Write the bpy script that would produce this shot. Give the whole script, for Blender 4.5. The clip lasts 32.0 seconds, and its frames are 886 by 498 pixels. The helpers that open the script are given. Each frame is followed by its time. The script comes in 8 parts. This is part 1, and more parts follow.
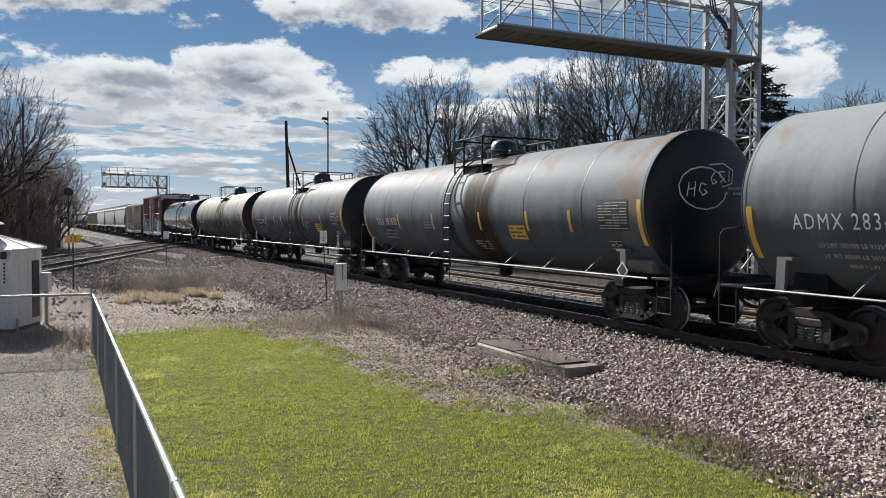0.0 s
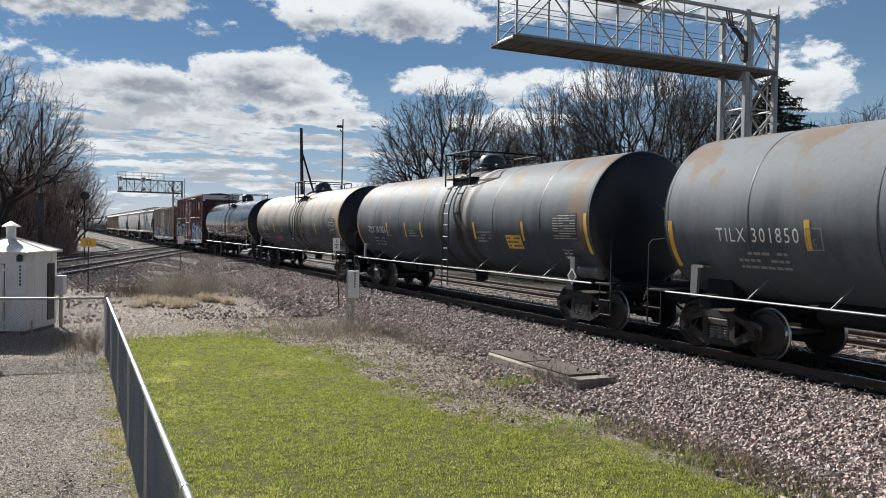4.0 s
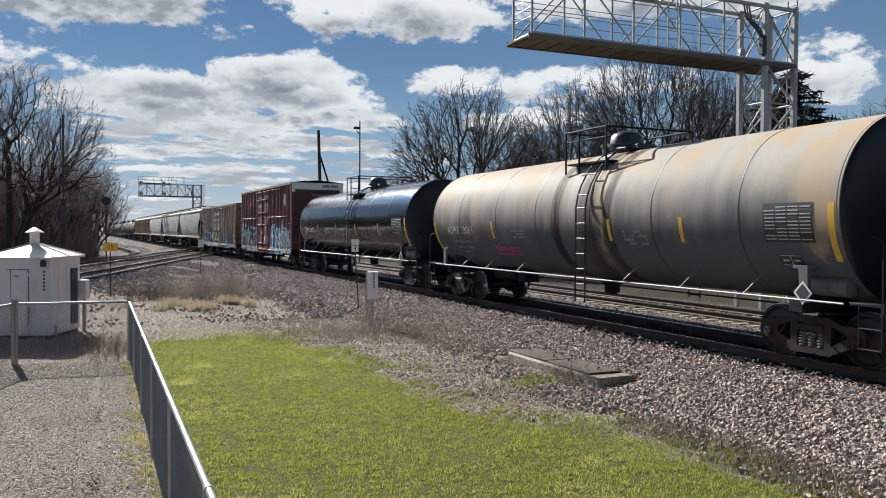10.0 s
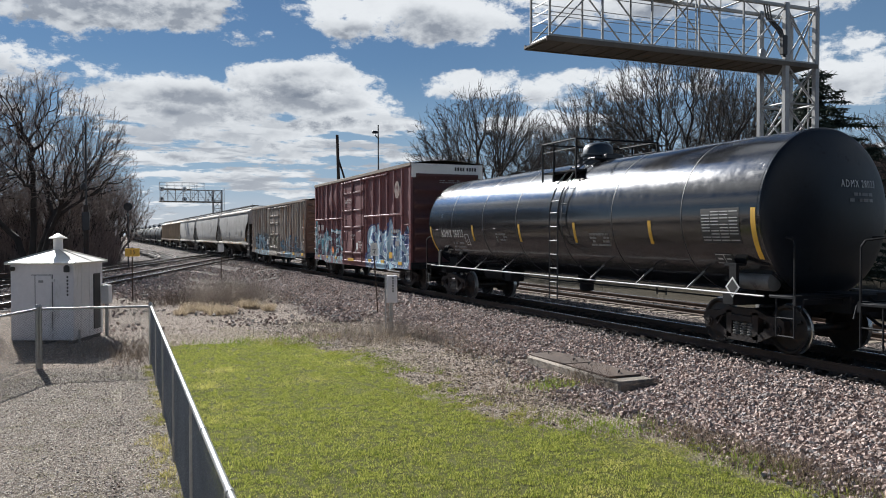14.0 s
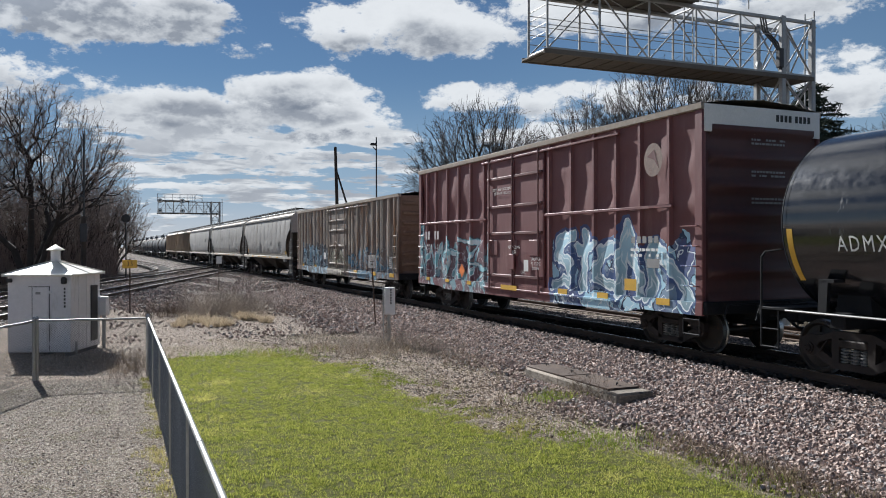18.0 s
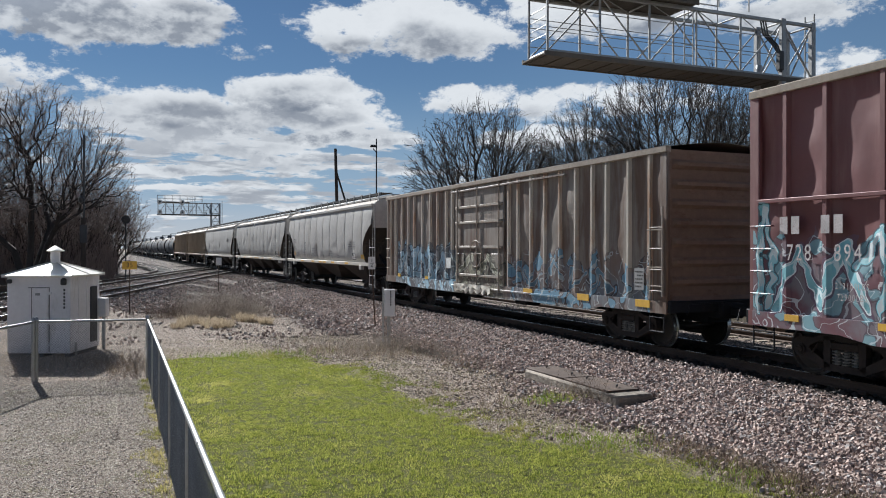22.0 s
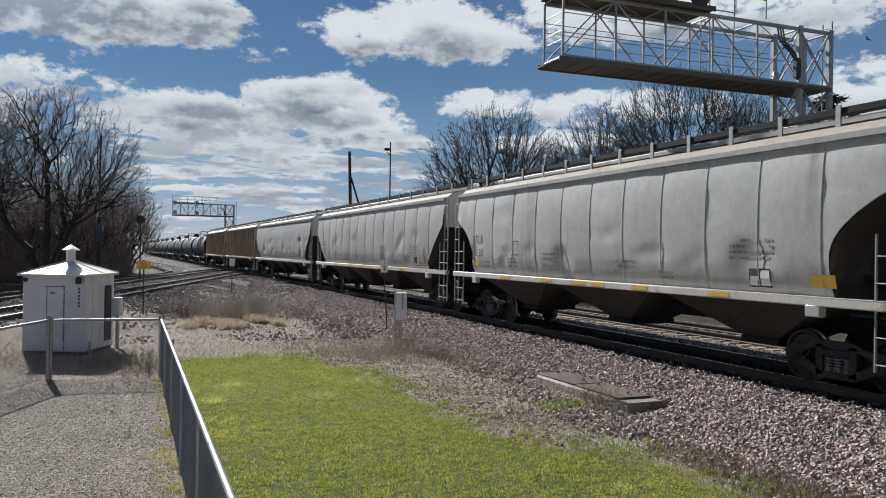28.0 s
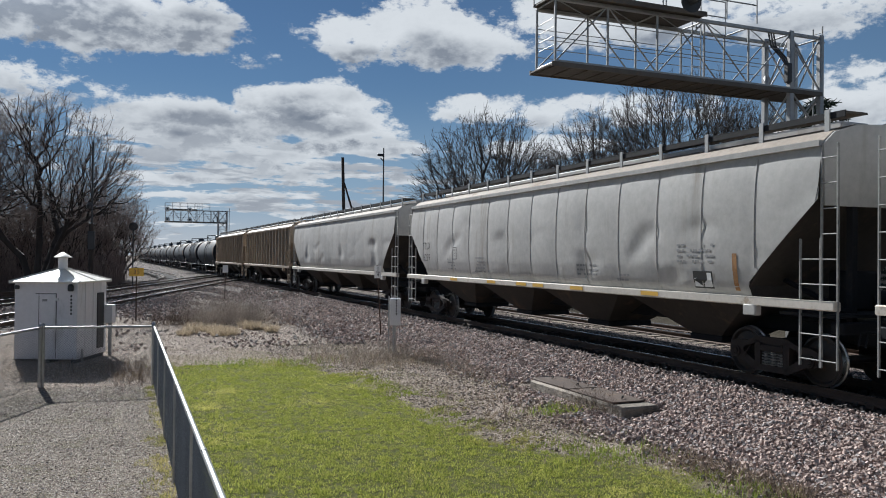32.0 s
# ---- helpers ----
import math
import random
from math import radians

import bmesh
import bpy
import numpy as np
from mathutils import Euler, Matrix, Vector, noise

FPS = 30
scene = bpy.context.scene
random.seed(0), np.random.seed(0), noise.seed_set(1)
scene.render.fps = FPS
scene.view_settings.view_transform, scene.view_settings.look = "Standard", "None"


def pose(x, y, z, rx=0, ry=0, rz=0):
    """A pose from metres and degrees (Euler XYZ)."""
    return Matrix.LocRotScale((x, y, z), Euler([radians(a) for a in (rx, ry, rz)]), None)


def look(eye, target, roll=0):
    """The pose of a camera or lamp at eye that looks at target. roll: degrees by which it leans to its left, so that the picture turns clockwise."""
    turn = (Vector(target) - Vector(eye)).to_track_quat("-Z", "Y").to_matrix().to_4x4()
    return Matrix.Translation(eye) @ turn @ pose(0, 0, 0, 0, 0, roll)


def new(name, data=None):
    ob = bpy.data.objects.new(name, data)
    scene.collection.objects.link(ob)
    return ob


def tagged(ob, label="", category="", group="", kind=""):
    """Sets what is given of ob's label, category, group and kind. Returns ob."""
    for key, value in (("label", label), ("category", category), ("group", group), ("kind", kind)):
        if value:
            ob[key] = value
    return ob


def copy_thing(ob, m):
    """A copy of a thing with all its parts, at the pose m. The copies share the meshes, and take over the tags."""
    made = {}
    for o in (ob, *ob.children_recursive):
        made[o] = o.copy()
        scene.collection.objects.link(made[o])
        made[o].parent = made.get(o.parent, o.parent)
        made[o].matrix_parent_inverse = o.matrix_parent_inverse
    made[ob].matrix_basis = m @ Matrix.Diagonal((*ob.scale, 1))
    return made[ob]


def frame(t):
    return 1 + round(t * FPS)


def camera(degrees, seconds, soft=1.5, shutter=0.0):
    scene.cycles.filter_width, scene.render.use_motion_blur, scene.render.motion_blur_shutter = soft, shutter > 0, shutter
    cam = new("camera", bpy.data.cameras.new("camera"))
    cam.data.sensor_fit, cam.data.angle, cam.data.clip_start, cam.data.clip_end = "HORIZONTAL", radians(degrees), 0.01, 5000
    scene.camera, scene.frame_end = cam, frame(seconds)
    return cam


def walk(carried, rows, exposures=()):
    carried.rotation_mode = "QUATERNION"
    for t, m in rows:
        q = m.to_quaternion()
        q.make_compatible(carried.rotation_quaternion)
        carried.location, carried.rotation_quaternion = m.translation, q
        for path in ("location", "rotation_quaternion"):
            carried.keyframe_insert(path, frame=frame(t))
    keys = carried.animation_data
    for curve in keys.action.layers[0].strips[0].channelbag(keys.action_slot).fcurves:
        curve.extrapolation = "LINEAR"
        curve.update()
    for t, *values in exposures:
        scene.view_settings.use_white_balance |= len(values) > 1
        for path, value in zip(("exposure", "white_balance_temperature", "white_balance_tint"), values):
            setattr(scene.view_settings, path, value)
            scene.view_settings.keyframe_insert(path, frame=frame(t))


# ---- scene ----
# Camera: stands still on a raised spot beside the line and only turns a little.
# World: x across the tracks, y along them away from the camera, z up from the rail top.
EYE = (0.0, 0.0, 2.213)
cam = camera(58.81, 32.0, soft=1.0, shutter=0.0)


def aim(heading, tilt, lean):
    h, p = radians(heading), radians(tilt)
    way = Vector((math.sin(h) * math.cos(p), math.cos(h) * math.cos(p), math.sin(p)))
    return look(EYE, Vector(EYE) + way * 10, lean)


# seconds, heading clockwise from +y, tilt up, lean (degrees)
walk(cam, [(t, aim(a, b, c)) for t, a, b, c in (
    (0, 25.92, -1.91, 0.23), (0.5, 25.85, -1.83, 0.38), (1, 25.85, -1.81, 0.44), (1.5, 25.87, -1.76, 0.56),
    (2, 25.88, -1.74, 0.67), (2.5, 25.80, -1.67, 0.83), (3, 25.60, -1.56, 0.98), (3.5, 25.29, -1.40, 1.08),
    (5.5, 24.34, -1.03, 0.88), (6, 24.19, -1.02, 0.87), (6.5, 24.10, -1.11, 0.84), (7, 24.00, -1.20, 0.82),
    (7.5, 23.92, -1.23, 0.80), (8, 23.81, -1.21, 0.73), (8.5, 23.73, -1.15, 0.65), (9, 23.68, -1.14, 0.53),
    (9.5, 23.67, -1.22, 0.41), (10, 23.65, -1.29, 0.26), (10.5, 23.60, -1.33, 0.14), (11, 23.45, -1.31, 0.04),
    (11.5, 23.18, -1.23, 0.03), (12, 22.88, -1.15, 0.06), (12.5, 22.58, -1.07, 0.11), (13, 22.37, -1.03, 0.16),
    (13.5, 22.27, -1.00, 0.09), (14, 22.28, -1.03, -0.07), (14.5, 22.34, -1.07, -0.29), (16.5, 22.42, -0.72, -0.34),
    (17, 22.42, -0.47, -0.21), (17.5, 22.42, -0.28, -0.09), (18, 22.43, -0.17, -0.05), (18.5, 22.44, -0.10, -0.06),
    (19, 22.46, -0.04, -0.09), (19.5, 22.47, -0.01, -0.08), (20, 22.48, 0.01, -0.09), (20.5, 22.48, -0.02, -0.07),
    (21, 22.46, -0.01, -0.01), (21.5, 22.45, -0.01, 0.03), (22, 22.44, -0.03, 0.08), (22.5, 22.47, -0.07, 0.11),
    (23, 22.47, -0.08, 0.13), (23.5, 22.45, -0.07, 0.18), (24, 22.40, 0.01, 0.24), (24.5, 22.30, 0.09, 0.30),
    (25, 22.22, 0.12, 0.35), (25.5, 22.18, 0.11, 0.42), (27.5, 21.75, 0.12, 0.77), (28, 21.52, 0.25, 0.82),
    (28.5, 21.34, 0.39, 0.76), (29, 21.28, 0.54, 0.68), (29.5, 21.36, 0.63, 0.57), (30, 21.54, 0.68, 0.53),
    (30.5, 21.76, 0.64, 0.51), (31, 21.89, 0.63, 0.57), (31.5, 21.97, 0.63, 0.57), (32, 21.98, 0.65, 0.55))],
     exposures=[(0, 0.99, 6330, 8), (12, 0.93, 6300, 9), (20, 0.84, 6190, 9), (27, 0.74, 6120, 8), (32, 0.68, 6080, 8)])

# ---- light ----
SUN_AZ, SUN_EL = -9.5, 31.5  # degrees, clockwise from +y; height
sun = new("sun", bpy.data.lights.new("sun", "SUN"))
sun.data.energy, sun.data.angle, sun.data.color = 5.0, radians(0.6), (1.0, 0.965, 0.915)
sa, se = radians(SUN_AZ), radians(SUN_EL)
TO_SUN = Vector((math.sin(sa) * math.cos(se), math.cos(sa) * math.cos(se), math.sin(se)))
sun.matrix_world = look((0, 0, 60), Vector((0, 0, 60)) - TO_SUN)


class Nodes:
    """Short spelling for node trees."""

    def __init__(self, tree):
        self.t = tree
        self.t.nodes.clear()

    def __call__(self, kind, ins=None):
        n = self.t.nodes.new(kind)
        for k, v in (ins or {}).items():
            if isinstance(v, bpy.types.NodeSocket):
                self.t.links.new(v, n.inputs[k])
            else:
                n.inputs[k].default_value = v
        return n

    def link(self, n, ins):
        for k, v in ins.items():
            if isinstance(v, bpy.types.NodeSocket):
                self.t.links.new(v, n.inputs[k])
            else:
                n.inputs[k].default_value = v
        return n

    def math(self, op, a, b=0.0, c=0.0, clamp=False):
        n = self.t.nodes.new("ShaderNodeMath")
        n.operation, n.use_clamp = op, clamp
        return self.link(n, {0: a, 1: b, 2: c}).outputs[0]

    def vec(self, op, a, b):
        n = self.t.nodes.new("ShaderNodeVectorMath")
        n.operation = op
        return self.link(n, {0: a, 1: b}).outputs[0]

    def mix(self, f, a, b, blend="MIX"):
        n = self.t.nodes.new("ShaderNodeMix")
        n.data_type, n.blend_type = "RGBA", blend
        return self.link(n, {0: f, 6: a, 7: b}).outputs[2]

    def ramp(self, v, lo, hi):
        n = self.t.nodes.new("ShaderNodeMapRange")
        n.interpolation_type = "SMOOTHSTEP"
        return self.link(n, {0: v, 1: lo, 2: hi}).outputs[0]

    def noise(self, vec, scale, detail=4.0, rough=0.55):
        n = self.t.nodes.new("ShaderNodeTexNoise")
        return self.link(n, {"Vector": vec, "Scale": scale, "Detail": detail, "Roughness": rough}).outputs[0]


def make_world():
    w = bpy.data.worlds.new("world")
    scene.world, w.use_nodes = w, True
    n = Nodes(w.node_tree)
    sky = n("ShaderNodeTexSky")
    sky.sky_type, sky.sun_disc, sky.sun_elevation, sky.sun_rotation = "NISHITA", False, se, sa
    sky.air_density, sky.dust_density, sky.ozone_density = 1.0, 0.0, 2.0
    d = n("ShaderNodeTexCoord").outputs["Generated"]
    s = n("ShaderNodeSeparateXYZ", {0: d})
    x, y, z = s.outputs
    az = n.math("ARCTAN2", x, y)
    el = n.math("ARCSINE", z)
    # cloud forms over azimuth and height
    p = n("ShaderNodeCombineXYZ", {0: n.math("MULTIPLY", az, 1.0), 1: n.math("MULTIPLY", el, 1.7), 2: 1.3}).outputs[0]
    up = n.vec("ADD", p, (-0.004, 0.016, 0.0))
    low_p = n("ShaderNodeCombineXYZ", {0: n.math("MULTIPLY", az, 0.9), 1: n.math("MULTIPLY", el, 5.5), 2: 4.1}).outputs[0]
    # heaps of cloud: azimuth, height, half widths (degrees), weight
    heaps = ((-3.1, 15.8, 7.3, 2.5, 1.00), (4.0, 15.9, 3.6, 1.9, 0.95), (8.6, 13.6, 1.9, 0.7, 0.55), (15.2, 15.3, 3.2, 1.6, 0.90),
             (21.8, 15.7, 6.4, 2.1, 1.00), (20.1, 18.1, 3.9, 2.1, 0.70), (-6.4, 10.7, 4.0, 1.6, 0.85), (-2.5, 10.6, 3.3, 0.9, 0.70),
             (-7.8, 8.9, 2.5, 1.6, 0.70), (3.8, 9.1, 6.7, 1.7, 0.95), (12.0, 10.7, 5.0, 1.7, 1.00), (15.3, 9.2, 4.2, 1.6, 0.95),
             (6.9, 7.0, 7.0, 1.1, 0.80), (24.3, 10.8, 4.0, 1.1, 0.85), (17.7, 10.4, 1.3, 0.5, 0.50), (17.7, 7.9, 3.7, 0.8, 0.70),
             (12.1, 6.1, 8.3, 0.7, 0.60), (5.8, 4.1, 8.3, 0.7, 0.60), (14.5, 3.4, 7.8, 0.6, 0.60), (3.1, 5.4, 5.4, 0.6, 0.50),
             (20.2, 5.1, 3.7, 0.7, 0.50), (34.8, 16.9, 8.6, 2.2, 0.95), (45.7, 16.7, 7.7, 2.3, 0.90), (49.6, 10.7, 2.9, 2.1, 0.90),
             (34.0, 10.4, 8.0, 1.3, 0.78), (29.5, 8.0, 5.0, 0.9, 0.70),
             (-24.0, 18.0, 9.0, 4.0, 0.9), (-45.0, 14.0, 12.0, 4.0, 0.8), (75.0, 15.0, 10.0, 4.0, 0.8), (105.0, 20.0, 16.0, 6.0, 0.8), (-100.0, 25.0, 22.0, 8.0, 0.8), (165.0, 22.0, 28.0, 8.0, 0.8), (-9.0, 32.0, 17.0, 6.5, 1.0), (14.0, 29.0, 11.0, 4.5, 0.9), (-36.0, 27.0, 12.0, 5.0, 0.95), (22.0, 43.0, 15.0, 6.0, 0.85), (-20.0, 50.0, 30.0, 7.0, 0.8), (65.0, 38.0, 20.0, 7.0, 0.85), (150.0, 55.0, 60.0, 9.0, 0.5))
    total, shade = 0.0, 0.0
    for a, e, wa, we, k in heaps:
        u = n.math("DIVIDE", n.math("SUBTRACT", az, radians(a)), radians(wa))
        v = n.math("DIVIDE", n.math("SUBTRACT", el, radians(e)), radians(we))
        q = n.math("ADD", n.math("MULTIPLY", u, u), n.math("MULTIPLY", v, v))
        g = n.math("MULTIPLY", n.math("EXPONENT", n.math("MULTIPLY", n.math("MULTIPLY", q, q), -0.55)), k)
        total = n.math("MAXIMUM", total, g)
        shade = n.math("ADD", shade, n.math("MULTIPLY", g, n.math("SUBTRACT", 0.15 if e < 19 and (a < 14 or a > 60) else -0.55, v)))
    # grey undersides: azimuth, height, half widths (degrees), weight
    bases = ((13.7, 8.0, 4.2, 0.42, 1.0), (7.6, 8.2, 2.4, 0.55, 0.8), (9.6, 6.3, 1.9, 0.36, 0.8), (14.5, 6.4, 1.8, 0.32, 0.8), (5.2, 7.0, 1.3, 0.4, 0.8), (18.1, 6.2, 1.7, 0.32, 0.7), (4.5, 5.4, 2.2, 0.3, 0.7),
             (11.2, 4.9, 2.6, 0.26, 0.7), (16.1, 4.6, 2.2, 0.26, 0.7), (6.4, 4.0, 2.4, 0.25, 0.6), (12.0, 3.4, 3.0, 0.22, 0.5), (11.3, 9.9, 3.4, 0.8, 1.0), (3.6, 8.4, 2.6, 0.75, 0.9), (0.9, 14.8, 4.5, 0.9, 0.9), (19.5, 7.6, 2.0, 0.35, 0.7))
    warp = n("ShaderNodeCombineXYZ", {0: n.math("MULTIPLY", n.math("SUBTRACT", n.noise(p, 16.0, 3.0, 0.5), 0.5), 0.10), 1: n.math("MULTIPLY", n.math("SUBTRACT", n.noise(n.vec("ADD", p, (4.0, 2.0, 0.0)), 22.0, 4.0, 0.6), 0.5), 0.035)}).outputs[0]
    wx, wy, _ = n("ShaderNodeSeparateXYZ", {0: warp}).outputs
    under = 0.0
    for a, e, wa, we, k in bases:
        u = n.math("DIVIDE", n.math("SUBTRACT", n.math("ADD", az, wx), radians(a)), radians(wa))
        v = n.math("DIVIDE", n.math("SUBTRACT", n.math("ADD", el, wy), radians(e)), radians(we))
        q = n.math("ADD", n.math("MULTIPLY", u, u), n.math("MULTIPLY", v, v))
        under = n.math("MAXIMUM", under, n.math("MULTIPLY", n.math("EXPONENT", n.math("MULTIPLY", q, -0.8)), k))
    big, fine = n.noise(p, 13.0, 10.0, 0.62), n.noise(p, 38.0, 8.0, 0.68)
    soft, soft_up = n.noise(p, 12.0, 5.0, 0.55), n.noise(up, 12.0, 5.0, 0.55)
    streak, streak_2 = n.noise(low_p, 17.0, 8.0, 0.62), n.noise(n.vec("ADD", low_p, (2.7, 0.06, 1.0)), 10.0, 5.0, 0.55)
    low = n.math("SUBTRACT", 1.0, n.ramp(el, radians(5.5), radians(10.5)))
    lumps = n.math("ADD", n.math("MULTIPLY", n.math("SUBTRACT", big, 0.5), 1.7), n.math("MULTIPLY", n.math("SUBTRACT", fine, 0.5), 1.35))
    lumps = n.math("MULTIPLY", lumps, n.math("SUBTRACT", 1.0, n.math("MULTIPLY", low, 0.55)))
    sheet = n.math("MULTIPLY", low, n.math("ADD", 0.14, n.math("MULTIPLY", n.math("SUBTRACT", streak, 0.5), 3.6)))
    dens = n.math("ADD", n.math("ADD", n.math("ADD", total, lumps), sheet), n.math("MULTIPLY", under, 0.55))
    mask = n.ramp(dens, 0.42, 0.76)
    relief = n.ramp(n.math("SUBTRACT", soft_up, soft), -0.10, 0.12)
    body = n.math("ADD", total, n.math("MULTIPLY", n.math("SUBTRACT", soft, 0.5), 1.2))
    body = n.math("ADD", body, n.math("MULTIPLY", n.math("SUBTRACT", big, 0.5), 0.8))
    thick = n.ramp(n.math("ADD", body, n.math("MULTIPLY", shade, 0.85)), 0.36, 1.10)
    dark = n.math("MULTIPLY", thick, n.math("ADD", 0.36, n.math("MULTIPLY", relief, 0.86)), clamp=True)
    bars = n.math("MULTIPLY", n.math("MULTIPLY", low, n.ramp(streak_2, 0.44, 0.58)), 0.78)
    dark = n.math("MAXIMUM", n.math("MULTIPLY", dark, n.math("SUBTRACT", 1.0, n.math("MULTIPLY", low, 0.5))), bars)
    dark = n.math("MAXIMUM", n.math("MULTIPLY", dark, 0.85), n.math("MULTIPLY", n.math("MULTIPLY", under, 0.95), n.ramp(n.math("ADD", n.math("MULTIPLY", big, 0.6), n.math("MULTIPLY", fine, 0.4)), 0.36, 0.56)))
    dark = n.math("ADD", dark, n.math("MULTIPLY", n.math("SUBTRACT", fine, 0.5), 0.30), clamp=True)
    cloud = n.mix(dark, (1.34, 1.36, 1.38, 1), (0.33, 0.38, 0.47, 1))
    blue = n.mix(1.0, sky.outputs[0], (0.062, 0.072, 0.083, 1), "MULTIPLY")
    away = n.math("MULTIPLY", n.ramp(az, radians(18), radians(50)), 0.45)
    blue = n.mix(away, blue, n.mix(1.0, blue, (2.0, 1.8, 1.6, 1), "MULTIPLY"))
    # thin cloud and air shine brightly close round the sun
    k = n.t.nodes.new("ShaderNodeVectorMath")
    k.operation = "DOT_PRODUCT"
    off = n.math("ARCCOSINE", n.math("MINIMUM", n.link(k, {0: d, 1: tuple(TO_SUN)}).outputs["Value"], 0.99999))
    off = n.math("POWER", n.math("DIVIDE", off, radians(12.0)), 4.0)
    glare = n.math("ADD", 1.0, n.math("MULTIPLY", n.math("EXPONENT", n.math("MULTIPLY", off, -1.0)), 7.0))
    haze = n.math("MULTIPLY", n.math("SUBTRACT", 1.0, n.ramp(el, 0.02, 0.22)), 0.80)
    veil = n.math("MULTIPLY", n.math("SUBTRACT", 1.0, n.ramp(el, 0.0, 0.075)), 0.8)
    clear = n.mix(veil, n.mix(haze, blue, (0.56, 0.74, 0.98, 1)), (0.98, 1.0, 1.03, 1))
    col = n.mix(mask, clear, cloud)
    bg = n("ShaderNodeBackground", {0: col, 1: n.math("MULTIPLY", glare, 0.325)})
    n("ShaderNodeOutputWorld", {0: bg.outputs[0]})


make_world()

# ---- materials ----
MATS = {}


def mat(name, base, rough=0.6, metal=0.0, vary=0.15, scale=3.0, bump=0.1, dirt=None, dirt_amount=0.0, dirt_scale=1.5, streak=1.0, spec=0.5,
        per_object=0.0):
    """A surface with colour varied at two scales, fine relief, and patches of dirt or rust; streak squeezes the dirt upright."""
    if name in MATS:
        return MATS[name]
    m = bpy.data.materials.new(name)
    m.use_nodes = True
    n = Nodes(m.node_tree)
    co = n("ShaderNodeTexCoord").outputs["Object"]
    c = tuple(base) + (1,)
    lo = tuple(v * (1 - vary * 1.6) for v in base) + (1,)
    hi = tuple(min(1, v * (1 + vary * 1.3)) for v in base) + (1,)
    big = n.noise(co, scale * 0.22, 4)
    small = n.noise(co, scale * 6, 5, 0.65)
    f = n.math("ADD", n.math("MULTIPLY", n.math("SUBTRACT", big, 0.5), 1.6), n.math("MULTIPLY", n.math("SUBTRACT", small, 0.5), 1.2))
    col = n.mix(n.math("ADD", f, 0.5, clamp=True), lo, hi)
    rg = n.math("ADD", rough, n.math("MULTIPLY", n.math("SUBTRACT", small, 0.5), 0.25), clamp=True)
    if per_object:
        r = n("ShaderNodeObjectInfo").outputs["Random"]
        col = n.mix(n.math("MULTIPLY", r, per_object), col, tuple(v * 0.45 for v in base) + (1,))
    if dirt_amount:
        sq = n("ShaderNodeMapping", {0: co, 3: (1.0, 1.0, 1.0 / streak)}).outputs[0]
        dn = n.math("ADD", n.math("MULTIPLY", n.noise(sq, dirt_scale, 6, 0.65), 0.75), n.math("MULTIPLY", n.noise(sq, dirt_scale * 7, 3), 0.25))
        k = n.ramp(dn, 0.66 - 0.3 * dirt_amount, 0.74 - 0.12 * dirt_amount)
        col = n.mix(n.math("MULTIPLY", k, min(1, 0.5 + dirt_amount * 0.5)), col, tuple(dirt) + (1,))
        rg = n.mix(k, rg, (0.9, 0.9, 0.9, 1))
    b = n("ShaderNodeBsdfPrincipled", {"Base Color": col, "Roughness": rg, "Metallic": metal})
    b.inputs["Specular IOR Level"].default_value = spec
    if bump:
        h = n.math("ADD", n.noise(co, scale * 8, 4), n.math("MULTIPLY", n.noise(co, scale * 0.8, 2), 2.0))
        bp = n("ShaderNodeBump", {"Height": h, "Strength": bump, "Distance": 0.02})
        n.t.links.new(bp.outputs[0], b.inputs["Normal"])
    n("ShaderNodeOutputMaterial", {0: b.outputs[0]})
    MATS[name] = m
    return m


